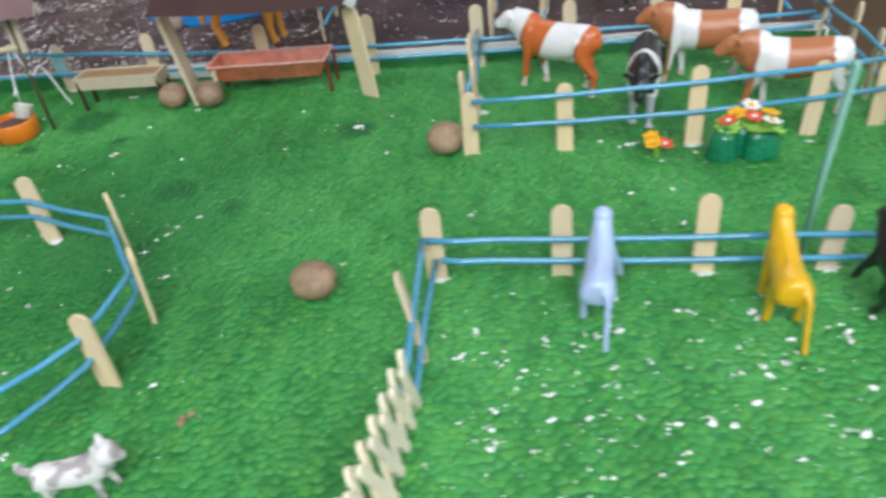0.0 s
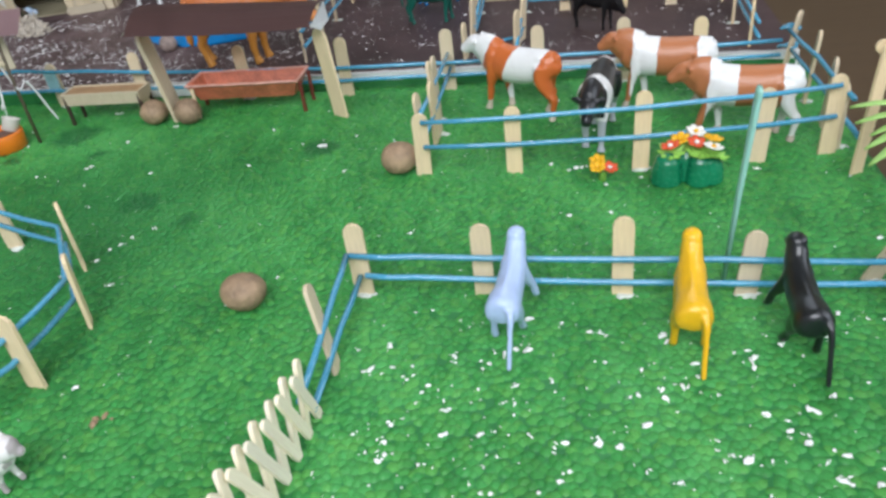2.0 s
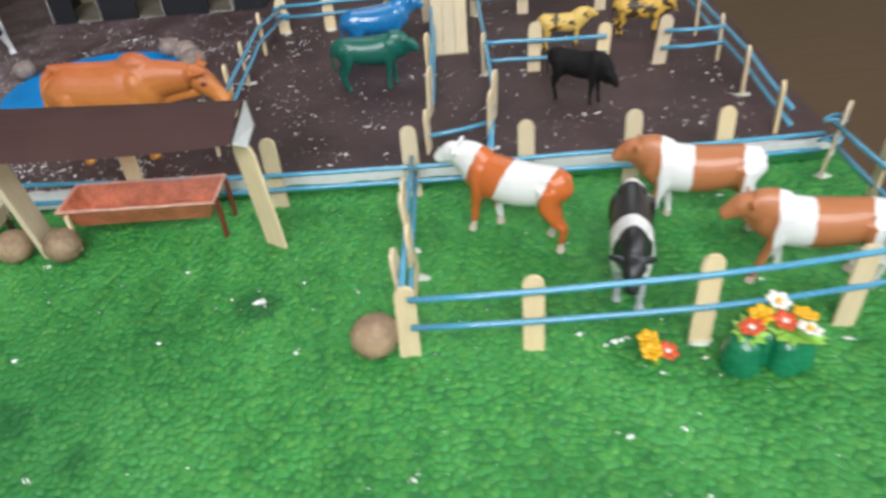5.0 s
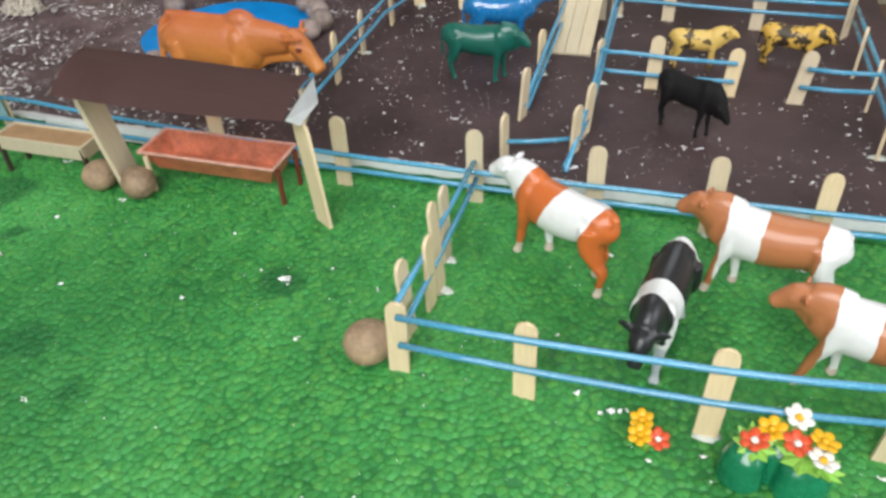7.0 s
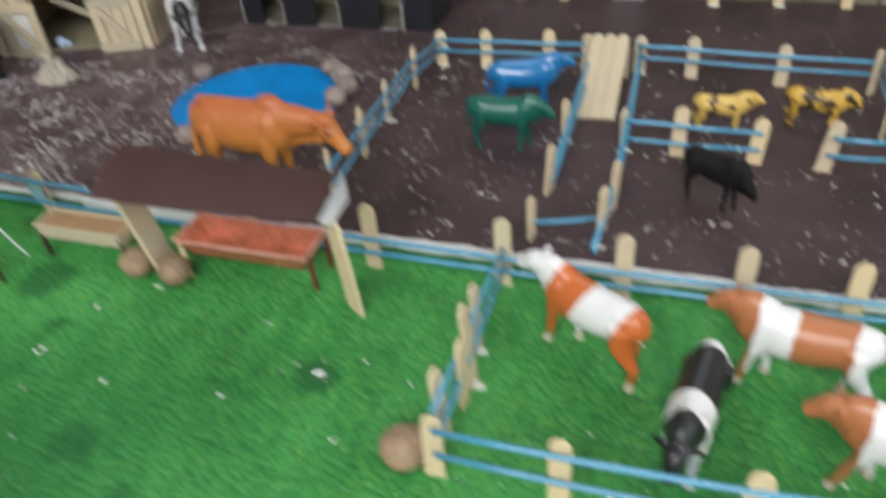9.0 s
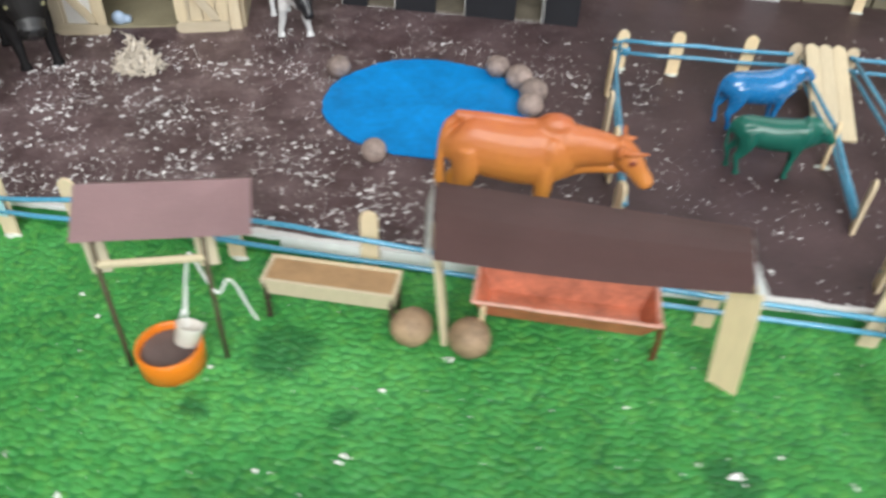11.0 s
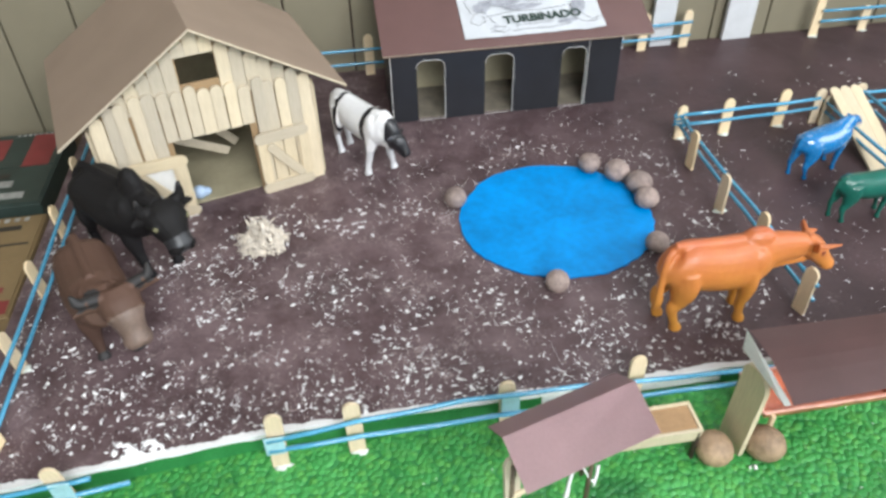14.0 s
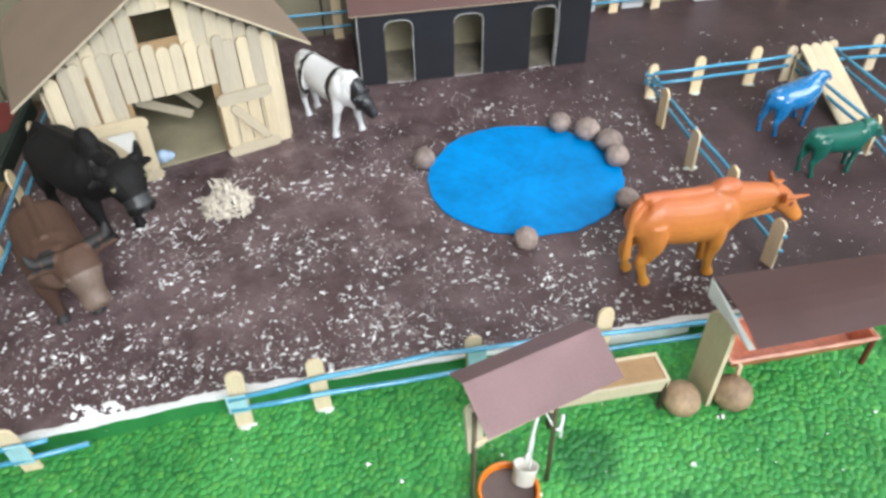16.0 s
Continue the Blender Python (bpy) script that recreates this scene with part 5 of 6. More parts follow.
part("ribbon_tuft", tuft, RIBBON, well, "frayed end of the ribbon", True)

# ---- straw heap ----
heap = bmesh.new()
rng = random.Random(9)
for k in range(260):
    a, r = rng.uniform(0, 2 * math.pi), 0.0205 * math.sqrt(rng.random())
    h = 0.021 * max(0.03, 1 - (r / 0.021) ** 1.2) * rng.uniform(0.3, 1.1)
    mid = Vector((r * math.cos(a), 0.75 * r * math.sin(a), h + 0.0006))
    b, ln = rng.uniform(0, 2 * math.pi), rng.uniform(0.003, 0.0085)
    d = Vector((math.cos(b), math.sin(b), rng.uniform(-0.7, 0.7))) * ln
    p0, p2 = mid - d, mid + d
    p0.z, p2.z = max(p0.z, 0.0006), max(p2.z, 0.0006)
    w = rng.choice((0.0005, 0.0008, 0.0013, 0.0018))
    add_tube(heap, [p0, mid + Vector((0, 0, rng.uniform(-0.001, 0.004))), p2], [(w * 0.7, 0.0003), (w, 0.0004), (w * 0.6, 0.0003)], 6)
hay = mesh_ob("hay", heap, HAY)
hay.matrix_world = pose(-0.4915, 0.459, SOIL) @ Matrix.Diagonal((0.84, 0.84, 1.2, 1))
tagged(hay, "small heap of tangled pale dry straw on the brown board", "straw", "", "stuff")

# ---- flowers ----


def flower_bm(r, petals=6):
    bm = bmesh.new()
    for k in range(petals):
        a = 2 * math.pi * k / petals
        m = pose(0, 0, 0, 0, 0, math.degrees(a)) @ pose(r * 0.58, 0, r * 0.12, 0, -18, 0) @ Matrix.Diagonal((r * 0.42, r * 0.37, r * 0.15, 1))
        bmesh.ops.create_icosphere(bm, subdivisions=2, radius=1.0, matrix=m)
    return bm


def leaf_bm(r, points=9):
    """A ruffled plastic leaf disc with a toothed edge, slightly cupped."""
    bm = bmesh.new()
    k = points * 2
    for z in (0.0, -0.0006):
        ring = [bm.verts.new(((r * (1.0 if i % 2 else 0.68)) * math.cos(2 * math.pi * i / k), (r * (1.0 if i % 2 else 0.68)) * math.sin(2 * math.pi * i / k), z + (0.0012 if i % 2 else -0.0006))) for i in range(k)]
        mid = bm.verts.new((0, 0, z - 0.001))
        for i in range(k):
            bm.faces.new((ring[i], ring[(i + 1) % k], mid) if z == 0 else (ring[(i + 1) % k], ring[i], mid))
    return bm


def add_flower(parent, x, y, z, r, colour, tilt=(0, 0)):
    m = pose(x, y, z, tilt[0], tilt[1], x * 9000)
    bm = flower_bm(r)
    bmesh.ops.transform(bm, matrix=m, verts=bm.verts[:])
    ob = part("flower", bm, PETALS[colour], parent, colour + " plastic flower", True)
    eye = add_ball(bmesh.new(), m @ Vector((0, 0, r * 0.16)), (r * 0.26, r * 0.26, r * 0.2), 2)
    part("flower_eye", eye, PETALS["white" if colour == "red" else "yellow"], ob, "", True)


planter = thing("planter", pose(0.171, 0.1105, 0), "green plastic flower planter with red, yellow and white flowers", "planter")
lobes = bmesh.new()
for lx, ly, lr in ((-0.0115, -0.001, 0.0088), (0.0005, 0.0045, 0.0075), (0.0125, 0.0, 0.0082), (0.0065, -0.0035, 0.007), (-0.004, 0.004, 0.007)):
    add_tube(lobes, [(lx, ly, 0.0), (lx, ly, 0.008), (lx * 0.95, ly, 0.0145), (lx * 0.9, ly, 0.0185)], [lr * 1.08, lr, lr * 0.82, lr * 0.35], 16)
share("pot", fused("pot", lobes, PLANT_POT, 0.0008, 3), planter, Matrix())
for x, y, z, r, ti in ((-0.0095, 0.0, 0.0195, 0.0085, 10), (0.008, -0.001, 0.02, 0.0105, -8), (0.0145, -0.003, 0.0185, 0.0085, 14), (0.002, 0.006, 0.0205, 0.008, 0)):
    bm = leaf_bm(r)
    bmesh.ops.transform(bm, matrix=pose(x, y, z, ti * 0.6 + 8, ti, x * 4000), verts=bm.verts[:])
    part("leaf", bm, LEAF, planter, "light green toothed plastic leaf")
for x, y, z, c in ((-0.0105, -0.003, 0.0236, "red"), (-0.0045, 0.0035, 0.0246, "yellow"), (0.004, -0.001, 0.0244, "red"), (0.005, 0.011, 0.0256, "white"), (0.0135, 0.002, 0.0249, "yellow"), (0.0125, -0.006, 0.0236, "white")):
    add_flower(planter, x, y, z, 0.006, c, (14, 0))
posy = thing("flower_bunch", pose(0.1225, 0.1135, 0), "small bunch of yellow and red plastic flowers on the grass", "flowers")
stem = tube([(0, 0, -0.001), (0.0003, 0, 0.004), (0, 0, 0.0075)], [0.0026, 0.0022, 0.0034], 8)
part("stem", stem, LEAF, posy, "", True)
bm = leaf_bm(0.0052, 6)
bmesh.ops.translate(bm, verts=bm.verts[:], vec=(0, 0, 0.0072))
part("leaf", bm, LEAF, posy)
for x, y, z, c in ((-0.0028, 0.0042, 0.0105, "yellow"), (-0.0028, -0.003, 0.0098, "yellow"), (0.0042, -0.0028, 0.0092, "red")):
    add_flower(posy, x, y, z, 0.0053, c, (18, 0))

palm = thing("palm_frond", pose(0.318, 0.088, TABLE), "pale green plastic palm leaf on a short stem beside the board", "plant")
part("stem", tube([(0, 0, -0.001), (-0.003, 0.001, 0.035), (-0.012, 0.001, 0.067)], [0.0018, 0.0016, 0.0012], 7), PALM_LEAF, palm, "", True)
for yaw, rise, ln in ((166, 6, 0.057), (173, 0, 0.054), (180, -5, 0.048), (188, -9, 0.053), (197, -14, 0.056), (207, -19, 0.047), (218, -24, 0.038)):
    blade = bmesh.new()
    pts = [(ln * u, 0, 0.007 * math.sin(2.6 * u) - 0.006 * u * u) for u in (0, 0.2, 0.4, 0.6, 0.8, 0.93, 1.0)]
    add_tube(blade, pts, [(w * 0.0038, 0.0007) for w in (0.3, 0.6, 0.9, 1.0, 0.85, 0.5, 0.12)], 8)
    bmesh.ops.transform(blade, matrix=pose(-0.012, 0.001, 0.067, 0, -rise, yaw), verts=blade.verts[:])
    part("leaf_blade", blade, PALM_LEAF, palm, "", True)

pole = mesh_ob("plastic_pole", tube([(0, 0, -0.001), (0.002, -0.001, 0.05), (0.0045, -0.0023, 0.0975), (0.0046, -0.0023, 0.099)], [(0.0021, 0.0013), (0.0028, 0.0013), (0.0037, 0.0014), (0.003, 0.001)], 8), POLE, True)
pole.matrix_world = pose(0.1765, 0.011, 0)
tagged(pole, "thin pale teal plastic pole standing behind the cats' fence", "pole")

# ---- moulded figures ----


def figure(name, bm, scale, material, m, label, category, group, voxel=0.0007, dabs=(), rounds=14):
    """dabs: (x, y, z, radius in the figure's own millimetres, paint) for eyes, hooves and horns."""
    sx, sy, sz = scale if isinstance(scale, tuple) else (scale,) * 3
    bmesh.ops.scale(bm, vec=(0.001 * sx, 0.001 * sy, 0.001 * sz), verts=bm.verts[:])
    me = fused(name, bm, material, voxel, rounds)
    for k, (x, y, z, r, paint) in enumerate(dabs):
        if paint.name not in me.materials:
            me.materials.append(paint)
        at = Vector((x * sx, y * sy, z * sz)) * 0.001
        for f in me.polygons:
            if (f.center - at).length < r * sx * 0.001:
                f.material_index = me.materials.find(paint.name)
    ob = new(name, me)
    ob.matrix_world = m
    return tagged(ob, label, category, group)


def cow_shape(hump=0.0, horns=0.0, drop=0.0, turn=0.0, bulk=1.0, step=2.0, tail=True, reach=0.0, skull=1.0, spread=0.0, stride=0.0, ears=1.0):
    """A standing cow in millimetres, facing +x. drop: how far its head hangs; turn: degrees its head turns to its left;
    spread: how far its fore feet stand apart; stride: how far one fore foot is ahead."""
    bm = bmesh.new()
    body = [(-36, 40, 2.4, 3.4), (-34.5, 39.4, 5.4, 6.6), (-31, 38.4, 7.8, 9.2), (-23, 36.6, 9.8, 11), (-10, 34.2, 11.4, 12.6), (2, 33.8, 11.4, 13.2), (11, 35, 10.2, 13.2), (17, 37, 8.6, 12), (22, 39, 6.6, 9.8)]
    add_limb(bm, [(x, 0, z) for x, z, _, _ in body], [(w * bulk, h * (0.5 + 0.5 * bulk)) for _, _, w, h in body], 22)
    # spine, hips and withers give the back its ridge and corners
    add_limb(bm, [(-33, 0, 44), (-24, 0, 44.6), (-8, 0, 43.6), (8, 0, 44.6), (17, 0, 46)], [(4, 3), (4.6, 3.2), (4.6, 3.2), (4.4, 3.2), (3.4, 3)], 10)
    add_ball(bm, (-21, 0, 25.5), (5, 4.6, 4))
    if hump:
        add_ball(bm, (13, 0, 46), (8.5, 5.6, hump))
    yaw = radians(turn)
    nx, ny = math.cos(yaw), math.sin(yaw)
    neck0, poll = Vector((15, 0, 39.5)), Vector((19 + (9.5 + reach) * nx, (9.5 + reach) * ny, 48.5 - drop))
    add_limb(bm, [neck0, neck0.lerp(poll, 0.4) + Vector((0, 0, 0.6)), neck0.lerp(poll, 0.75) + Vector((0, 0, 0.3)), poll], [(8.0, 12), (6.8, 11), (5.8, 9.2), (4.8, 6.8)], 16)
    # dewlap and brisket under the neck
    add_limb(bm, [(18, 0, 28.5), neck0.lerp(poll, 0.55) + Vector((0.5, 0, -8.5)), poll + Vector((2.5 * nx, 2.5 * ny, -5.5))], [(3.6, 5), (3.0, 5), (2.6, 3.2)], 10)
    fall = 0.5 + 0.034 * drop
    d = Vector((nx, ny, -fall)).normalized()
    side = Vector((-ny, nx, 0))
    brow = side.cross(d) * -1
    k = skull
    add_limb(bm, [poll - d * 3.2 * k, poll + d * 0.5 * k, poll + d * 4 * k, poll + d * 8 * k, poll + d * 10.5 * k, poll + d * 12.2 * k, poll + d * 13.2 * k], [(3.0 * k, 3.2 * k), (4.8 * k, 5.4 * k), (4.4 * k, 5.6 * k), (3.3 * k, 4.4 * k), (3.1 * k, 3.6 * k), (3.0 * k, 2.9 * k), (2.0 * k, 1.8 * k)], 16)
    for sg in (-1, 1):
        add_ball(bm, poll + d * 3.9 * k + side * 3.5 * k * sg + brow * 1.9 * k, (1.4 * k, 1.3 * k, 1.3 * k))
        add_ball(bm, poll + d * 12 * k + side * 1.5 * k * sg + brow * 1.1 * k, (1.0 * k, 1.0 * k, 0.9 * k))
        # haunch, hip bone, shoulder blade
        add_ball(bm, (-27.8, 4.6 * sg * bulk, 36.5), (6.6, 4.4, 9.2))
        add_ball(bm, (-24.5, 5.4 * sg * bulk, 43), (4.6, 3.0, 2.6))
        add_ball(bm, (-33, 2.6 * sg * bulk, 42.2), (3, 2.4, 2.6))
        add_ball(bm, (13.5, 5.8 * sg * bulk, 37), (6.4, 4.8, 9.6))
        ear = poll - d * 0.3 * k + side * 3.4 * k * sg + brow * 1.4 * k
        add_limb(bm, [ear, ear + side * 2.6 * k * sg * ears - d * 0.8 + Vector((0, 0, 0.6)), ear + side * 5 * k * sg * ears - d * 1.6 + Vector((0, 0, 0.4))], [(1.1, 1.3), (1.0, 2.1 * ears), (0.7, 0.8)], 8)
        if horns:
            h0 = poll + side * 2.3 * sg + Vector((0, 0, 3.4))
            add_limb(bm, [h0, h0 + side * 2.6 * sg * horns + Vector((0, 0, 1.6)), h0 + side * 3.6 * sg * horns + Vector((nx, ny, 3.2)) * horns], [1.9, 1.6, 1.0], 8)
    for sg, st in ((1, step), (-1, -step)):
        y = 6.0 * sg * bulk
        out, f = y + spread * sg, st + (stride if sg > 0 else 0)
        add_limb(bm, [(13.5, y * 0.8, 36), (13 + f * 0.25, y, 27), (13 + f * 0.8, (y + out) / 2, 17.5), (12.6 + f, (y + out) / 2, 13.5), (12.6 + f * 1.3, out, 5), (13 + f * 1.4, out, 2), (13.6 + f * 1.4, out, 0)], [(4.6, 6.6), (3.8, 4.8), (2.5, 2.9), (2.5, 2.8), (1.9, 2.0), (2.5, 2.7), (2.7, 3.1)], 12)
        add_limb(bm, [(-27, y * 0.75, 38), (-26 - st * 0.3, y, 28.5), (-28.5 - st * 0.8, y, 19.5), (-31.4 - st, y, 15.4), (-30.2 - st * 1.1, y, 9), (-29.2 - st * 1.2, y, 4.6), (-28.8 - st * 1.3, y, 2), (-28.2 - st * 1.3, y, 0)], [(5.4, 9), (4.7, 7.6), (3.2, 4.4), (2.4, 3.1), (2.0, 2.4), (1.9, 2.0), (2.5, 2.7), (2.7, 3.1)], 12)
    if tail:
        add_limb(bm, [(-34, 0, 44.5), (-37.2, 0.4, 41), (-38.4, 0.8, 33), (-38, 1, 25), (-37.4, 1.2, 17)], [1.6, 1.4, 1.2, 1.6, 1.0], 8)
    return bm


def bull_shape(poll, nose, horn, hump=10.0, lean=1.0, head=1.0, bulk=1.0, tail=True, forward=0.0, stub=1.0, ears=-1.2, lobe=1.0):
    """A standing bull in millimetres, facing +x; poll and nose: the head's top and end; horn: (out, on, up) of its tip."""
    bm = bmesh.new()
    body = [(-41, 59, 5, 7), (-38.5, 57, 11.5, 13.5), (-31, 53.6, 14.6, 18), (-16, 50, 15.6, 20), (0, 48.5, 16.4, 21), (12, 49.5, 15.6, 21), (22, 52, 13, 18), (29, 54, 9, 13)]
    add_limb(bm, [(x, 0, z) for x, z, _, _ in body], [(w * bulk, h) for _, _, w, h in body], 22)
    add_limb(bm, [(-38, 0, 69), (-20, 0, 69.4), (0, 0, 68.5), (12, 0, 69)], [3.4, 3, 3, 3.4], 8)
    for sg in (-1, 1):
        add_ball(bm, (17, 8 * sg * bulk, 52), (9, 7, 14))
    if hump:
        add_ball(bm, (18, 0, 66), (12.5 * lean, 7.5, hump))
    poll, nose = Vector(poll), Vector(nose)
    start = Vector((20, 0, 55))
    add_limb(bm, [start, start.lerp(poll, 0.5) + Vector((0, 0, -1)), poll + Vector((-2, 0, -4))], [(10.5, 16.5), (8.4, 12.5), (7.4, 9.5)], 16)
    add_limb(bm, [(22, 0, 36), start.lerp(poll, 0.45) + Vector((0, 0, -15)), poll.lerp(nose, 0.45) + Vector((-6, 0, -5))], [(3, 6), (2.4, 5), (2, 3)], 10)
    d = (nose - poll).normalized()
    side = Vector((0, 0, 1)).cross(d).normalized()
    brow = side.cross(d) * -1
    n = (nose - poll).length
    k = head
    add_limb(bm, [poll - d * 3, poll + d * n * 0.16, poll + d * n * 0.42, poll + d * n * 0.7, poll + d * n * 0.92, nose], [(5.2 * k, 5.0 * k), (8.2 * k, 7.6 * k), (7.2 * k, 7.6 * k), (5.2 * k, 5.8 * k), (5.6 * k, 5.0 * k), (3.8 * k, 3.2 * k)], 18)
    for sg in (-1, 1):
        add_ball(bm, poll + d * n * 0.36 + side * 5.4 * k * sg + brow * 3.2 * k, (2.4 * k, 2.4 * k, 2.4 * k))
        add_ball(bm, nose + side * 2.6 * k * sg + brow * 1.6 * k - d * 1.5, (1.7 * k, 1.7 * k, 1.5 * k))
        ear = poll + d * n * 0.16 + side * 6.6 * k * sg
        add_limb(bm, [ear, ear + side * 5 * k * lobe * sg - d * 1.5 + Vector((0, 0, 0.6 + max(ears, 0) * 0.5)), ear + side * (10.5 - 0.5 * max(ears, 0)) * k * lobe * sg - d * 2 + Vector((0, 0, ears))], [(1.5, 2.2), (1.3, 3.8), (0.9, 1.2)], 10)
        root = poll + side * 4.6 * k * sg + brow * 1.5 * k + d * 0.5
        out, on, up = (q * (stub if sg > 0 else 1.0) for q in horn)
        flat = Vector((d.x, d.y, 0)).normalized()
        tip = root + side * out * sg + flat * on + Vector((0, 0, up))
        bend = root + side * out * sg * 0.85 + flat * on * 0.35 + Vector((0, 0, up * 0.2))
        add_limb(bm, [root, root.lerp(bend, 0.6), bend, bend.lerp(tip, 0.55), tip], [2.6 * k, 2.4 * k, 2.1 * k, 1.5 * k, 0.7 * k], 10)
    for sg, st in ((1, 2.0), (-1, -2.0)):
        y = 8.6 * sg * bulk
        f = forward
        add_limb(bm, [(15, y * 0.75, 46), (15, y, 33), (16 + st + f * 0.5, y, 20), (15.4 + st + f * 0.8, y, 15), (16.5 + st + f, y, 6.5), (17.4 + st + f, y, 2.6), (18.2 + st + f, y, 0)], [(6, 9), (5.4, 7), (3.6, 4.2), (3.4, 3.8), (2.9, 3.0), (3.9, 4.1), (4.1, 4.5)], 14)
        add_limb(bm, [(-32, y * 0.7, 52), (-31 - st * 0.4, y, 38), (-34 - st, y, 26), (-37.5 - st * 1.3, y, 20), (-34.5 - st * 1.5, y, 7), (-33 - st * 1.5, y, 2.6), (-32 - st * 1.5, y, 0)], [(7.4, 12), (6.4, 10), (4, 5.6), (3.3, 4.2), (2.9, 3.1), (3.9, 4.1), (4.1, 4.5)], 14)
    if tail:
        add_limb(bm, [(-37, 0, 67), (-41.5, -2, 63.5), (-44, -4, 55), (-45, -5.5, 42), (-45, -6, 30), (-45, -5.5, 24), (-45, -5, 19)], [3, 2.8, 2.4, 2.4, 3.2, 3, 1.2], 10)
    return bm


def cat_shape(head_turn=0.0, paw=0):
    """A striding big cat in millimetres, facing +x, with its head up and its tail hanging; paw: the side whose fore leg reaches out."""
    bm = bmesh.new()
    body = [(-21.5, 26.5, 3.4, 3.6), (-19.5, 26.5, 7.4, 7.2), (-13, 26, 8.2, 8.2), (-4, 26, 7.2, 7.6), (5, 28, 6.8, 8.2), (11, 31, 6.2, 8.2), (15.5, 35.5, 5.4, 6.8), (18, 41, 5.0, 5.6)]
    add_limb(bm, [(x, 0, z) for x, z, _, _ in body], [(w, h) for _, _, w, h in body], 20)
    y = radians(head_turn)
    add_ball(bm, (19.5, 0, 43.6), (5.6, 5.0, 4.8))
    add_limb(bm, [(-18, 0, 33), (-8, 0, 32.8), (4, 0, 35), (13, 0, 40)], [(2.4, 1.6), (2.2, 1.6), (2.4, 1.8), (3, 2)], 8)
    add_limb(bm, [(20, 0, 42.5), (24 * math.cos(y), 6 * math.sin(y), 41.5), (26.5 * math.cos(y), 7 * math.sin(y), 40.8)], [(3.6, 3.4), (3.1, 2.8), (2.4, 2)], 12)
    for sg in (-1, 1):
        add_ball(bm, (17.6, 2.9 * sg, 46.2), (1.1, 1.3, 1.2))
        add_ball(bm, (-16, 4.6 * sg, 25), (6, 4.2, 6.4))
        add_ball(bm, (10.5, 3.6 * sg, 30), (4.6, 3.4, 6.6))
        if sg == paw:
            fore = [(10, 4 * sg, 28), (13, 6.2 * sg, 22), (15.5, 8 * sg, 17), (17.5, 8.8 * sg, 11), (20, 8.8 * sg, 9)]
            hind = [(-14, 4.2 * sg, 26), (-8, 5.0 * sg, 17), (-4, 5.0 * sg, 10), (0, 5.2 * sg, 3), (3, 5.2 * sg, 1.3)]
        else:
            fore = [(10, 4 * sg, 28), (11, 4.6 * sg, 16), (13, 4.8 * sg, 7), (14, 5 * sg, 1.8), (16.5, 5 * sg, 1.2)]
            hind = [(-14, 4.4 * sg, 26), (-9, 6.2 * sg, 17), (-9, 6.8 * sg, 10), (-8, 7 * sg, 3), (-5.5, 7 * sg, 1.3)]
        add_limb(bm, fore, [(3.2, 4.4), (2.6, 3), (2.0, 2.2), (2.2, 2.2), (2.1, 1.3)], 10)
        add_limb(bm, hind, [(3.8, 5.6), (3.2, 4.4), (2, 2.4), (2.2, 2.3), (2.2, 1.4)], 10)
    add_limb(bm, [(-19, -3.5, 29), (-23, -5, 26.5), (-26.5, -5.2, 18), (-29.5, -5, 9), (-32, -5, 2.5)], [2.0, 1.8, 1.5, 1.5, 1.4], 10)
    return bm


def dog_shape():
    bm = bmesh.new()
    body = [(-14, 14, 2.4, 3), (-12.5, 14, 5, 5.2), (-6, 13.6, 5.2, 5.2), (2, 13.8, 5.6, 5.8), (8, 15.2, 5.4, 6), (11.5, 18, 4.4, 5)]
    add_limb(bm, [(x, 0, z) for x, z, _, _ in body], [(w, h) for _, _, w, h in body], 14)
    add_ball(bm, (13.5, 0, 20.8), (5.4, 5.2, 5.0))
    add_limb(bm, [(8, 0, 16), (11, 0, 18.5), (13, 0, 20)], [5, 4.6, 4], 10)
    add_limb(bm, [(14, 0, 20), (18.4, 0, 18.6), (20, 0, 18.2)], [3.0, 2.2, 1.5], 8)
    for sg in (-1, 1):
        add_limb(bm, [(12.5, 2.6 * sg, 22.5), (12.2, 3.1 * sg, 28.5)], [2.1, 0.7], 8)
        add_limb(bm, [(7.5, 2.8 * sg, 13), (8.5 + sg * 1.5, 3 * sg, 5), (9.5 + sg * 2, 3 * sg, 0.8)], [2.2, 1.4, 1.5], 8)
        add_limb(bm, [(-10.5, 2.8 * sg, 13), (-12 - sg, 3.1 * sg, 6), (-11 - sg, 3.1 * sg, 0.8)], [2.6, 1.5, 1.5], 8)
    add_limb(bm, [(-13, 0, 16), (-17, 0, 19), (-16.5, 0, 23)], [1.4, 1.8, 0.9], 8)
    return bm


WHITE_P, ORANGE_P, BROWN_P, BLACK_P = (0.86, 0.86, 0.86), (0.60, 0.145, 0.03), (0.50, 0.185, 0.075), (0.013, 0.013, 0.016)
COW_ORANGE = banded("orange_and_white_paint", [(0.0, ORANGE_P), (0.17, WHITE_P), (0.45, ORANGE_P), (0.68, WHITE_P)], -0.041, 0.050, belly=(0.66, 0.56, 0.46), belly_z=0.007, slant=0.4)
COW_BLACK = banded("black_and_white_paint", [(0.0, WHITE_P), (0.14, BLACK_P), (0.46, WHITE_P), (0.63, BLACK_P)], -0.041, 0.050, belly=(0.5, 0.53, 0.58), belly_z=0.021)
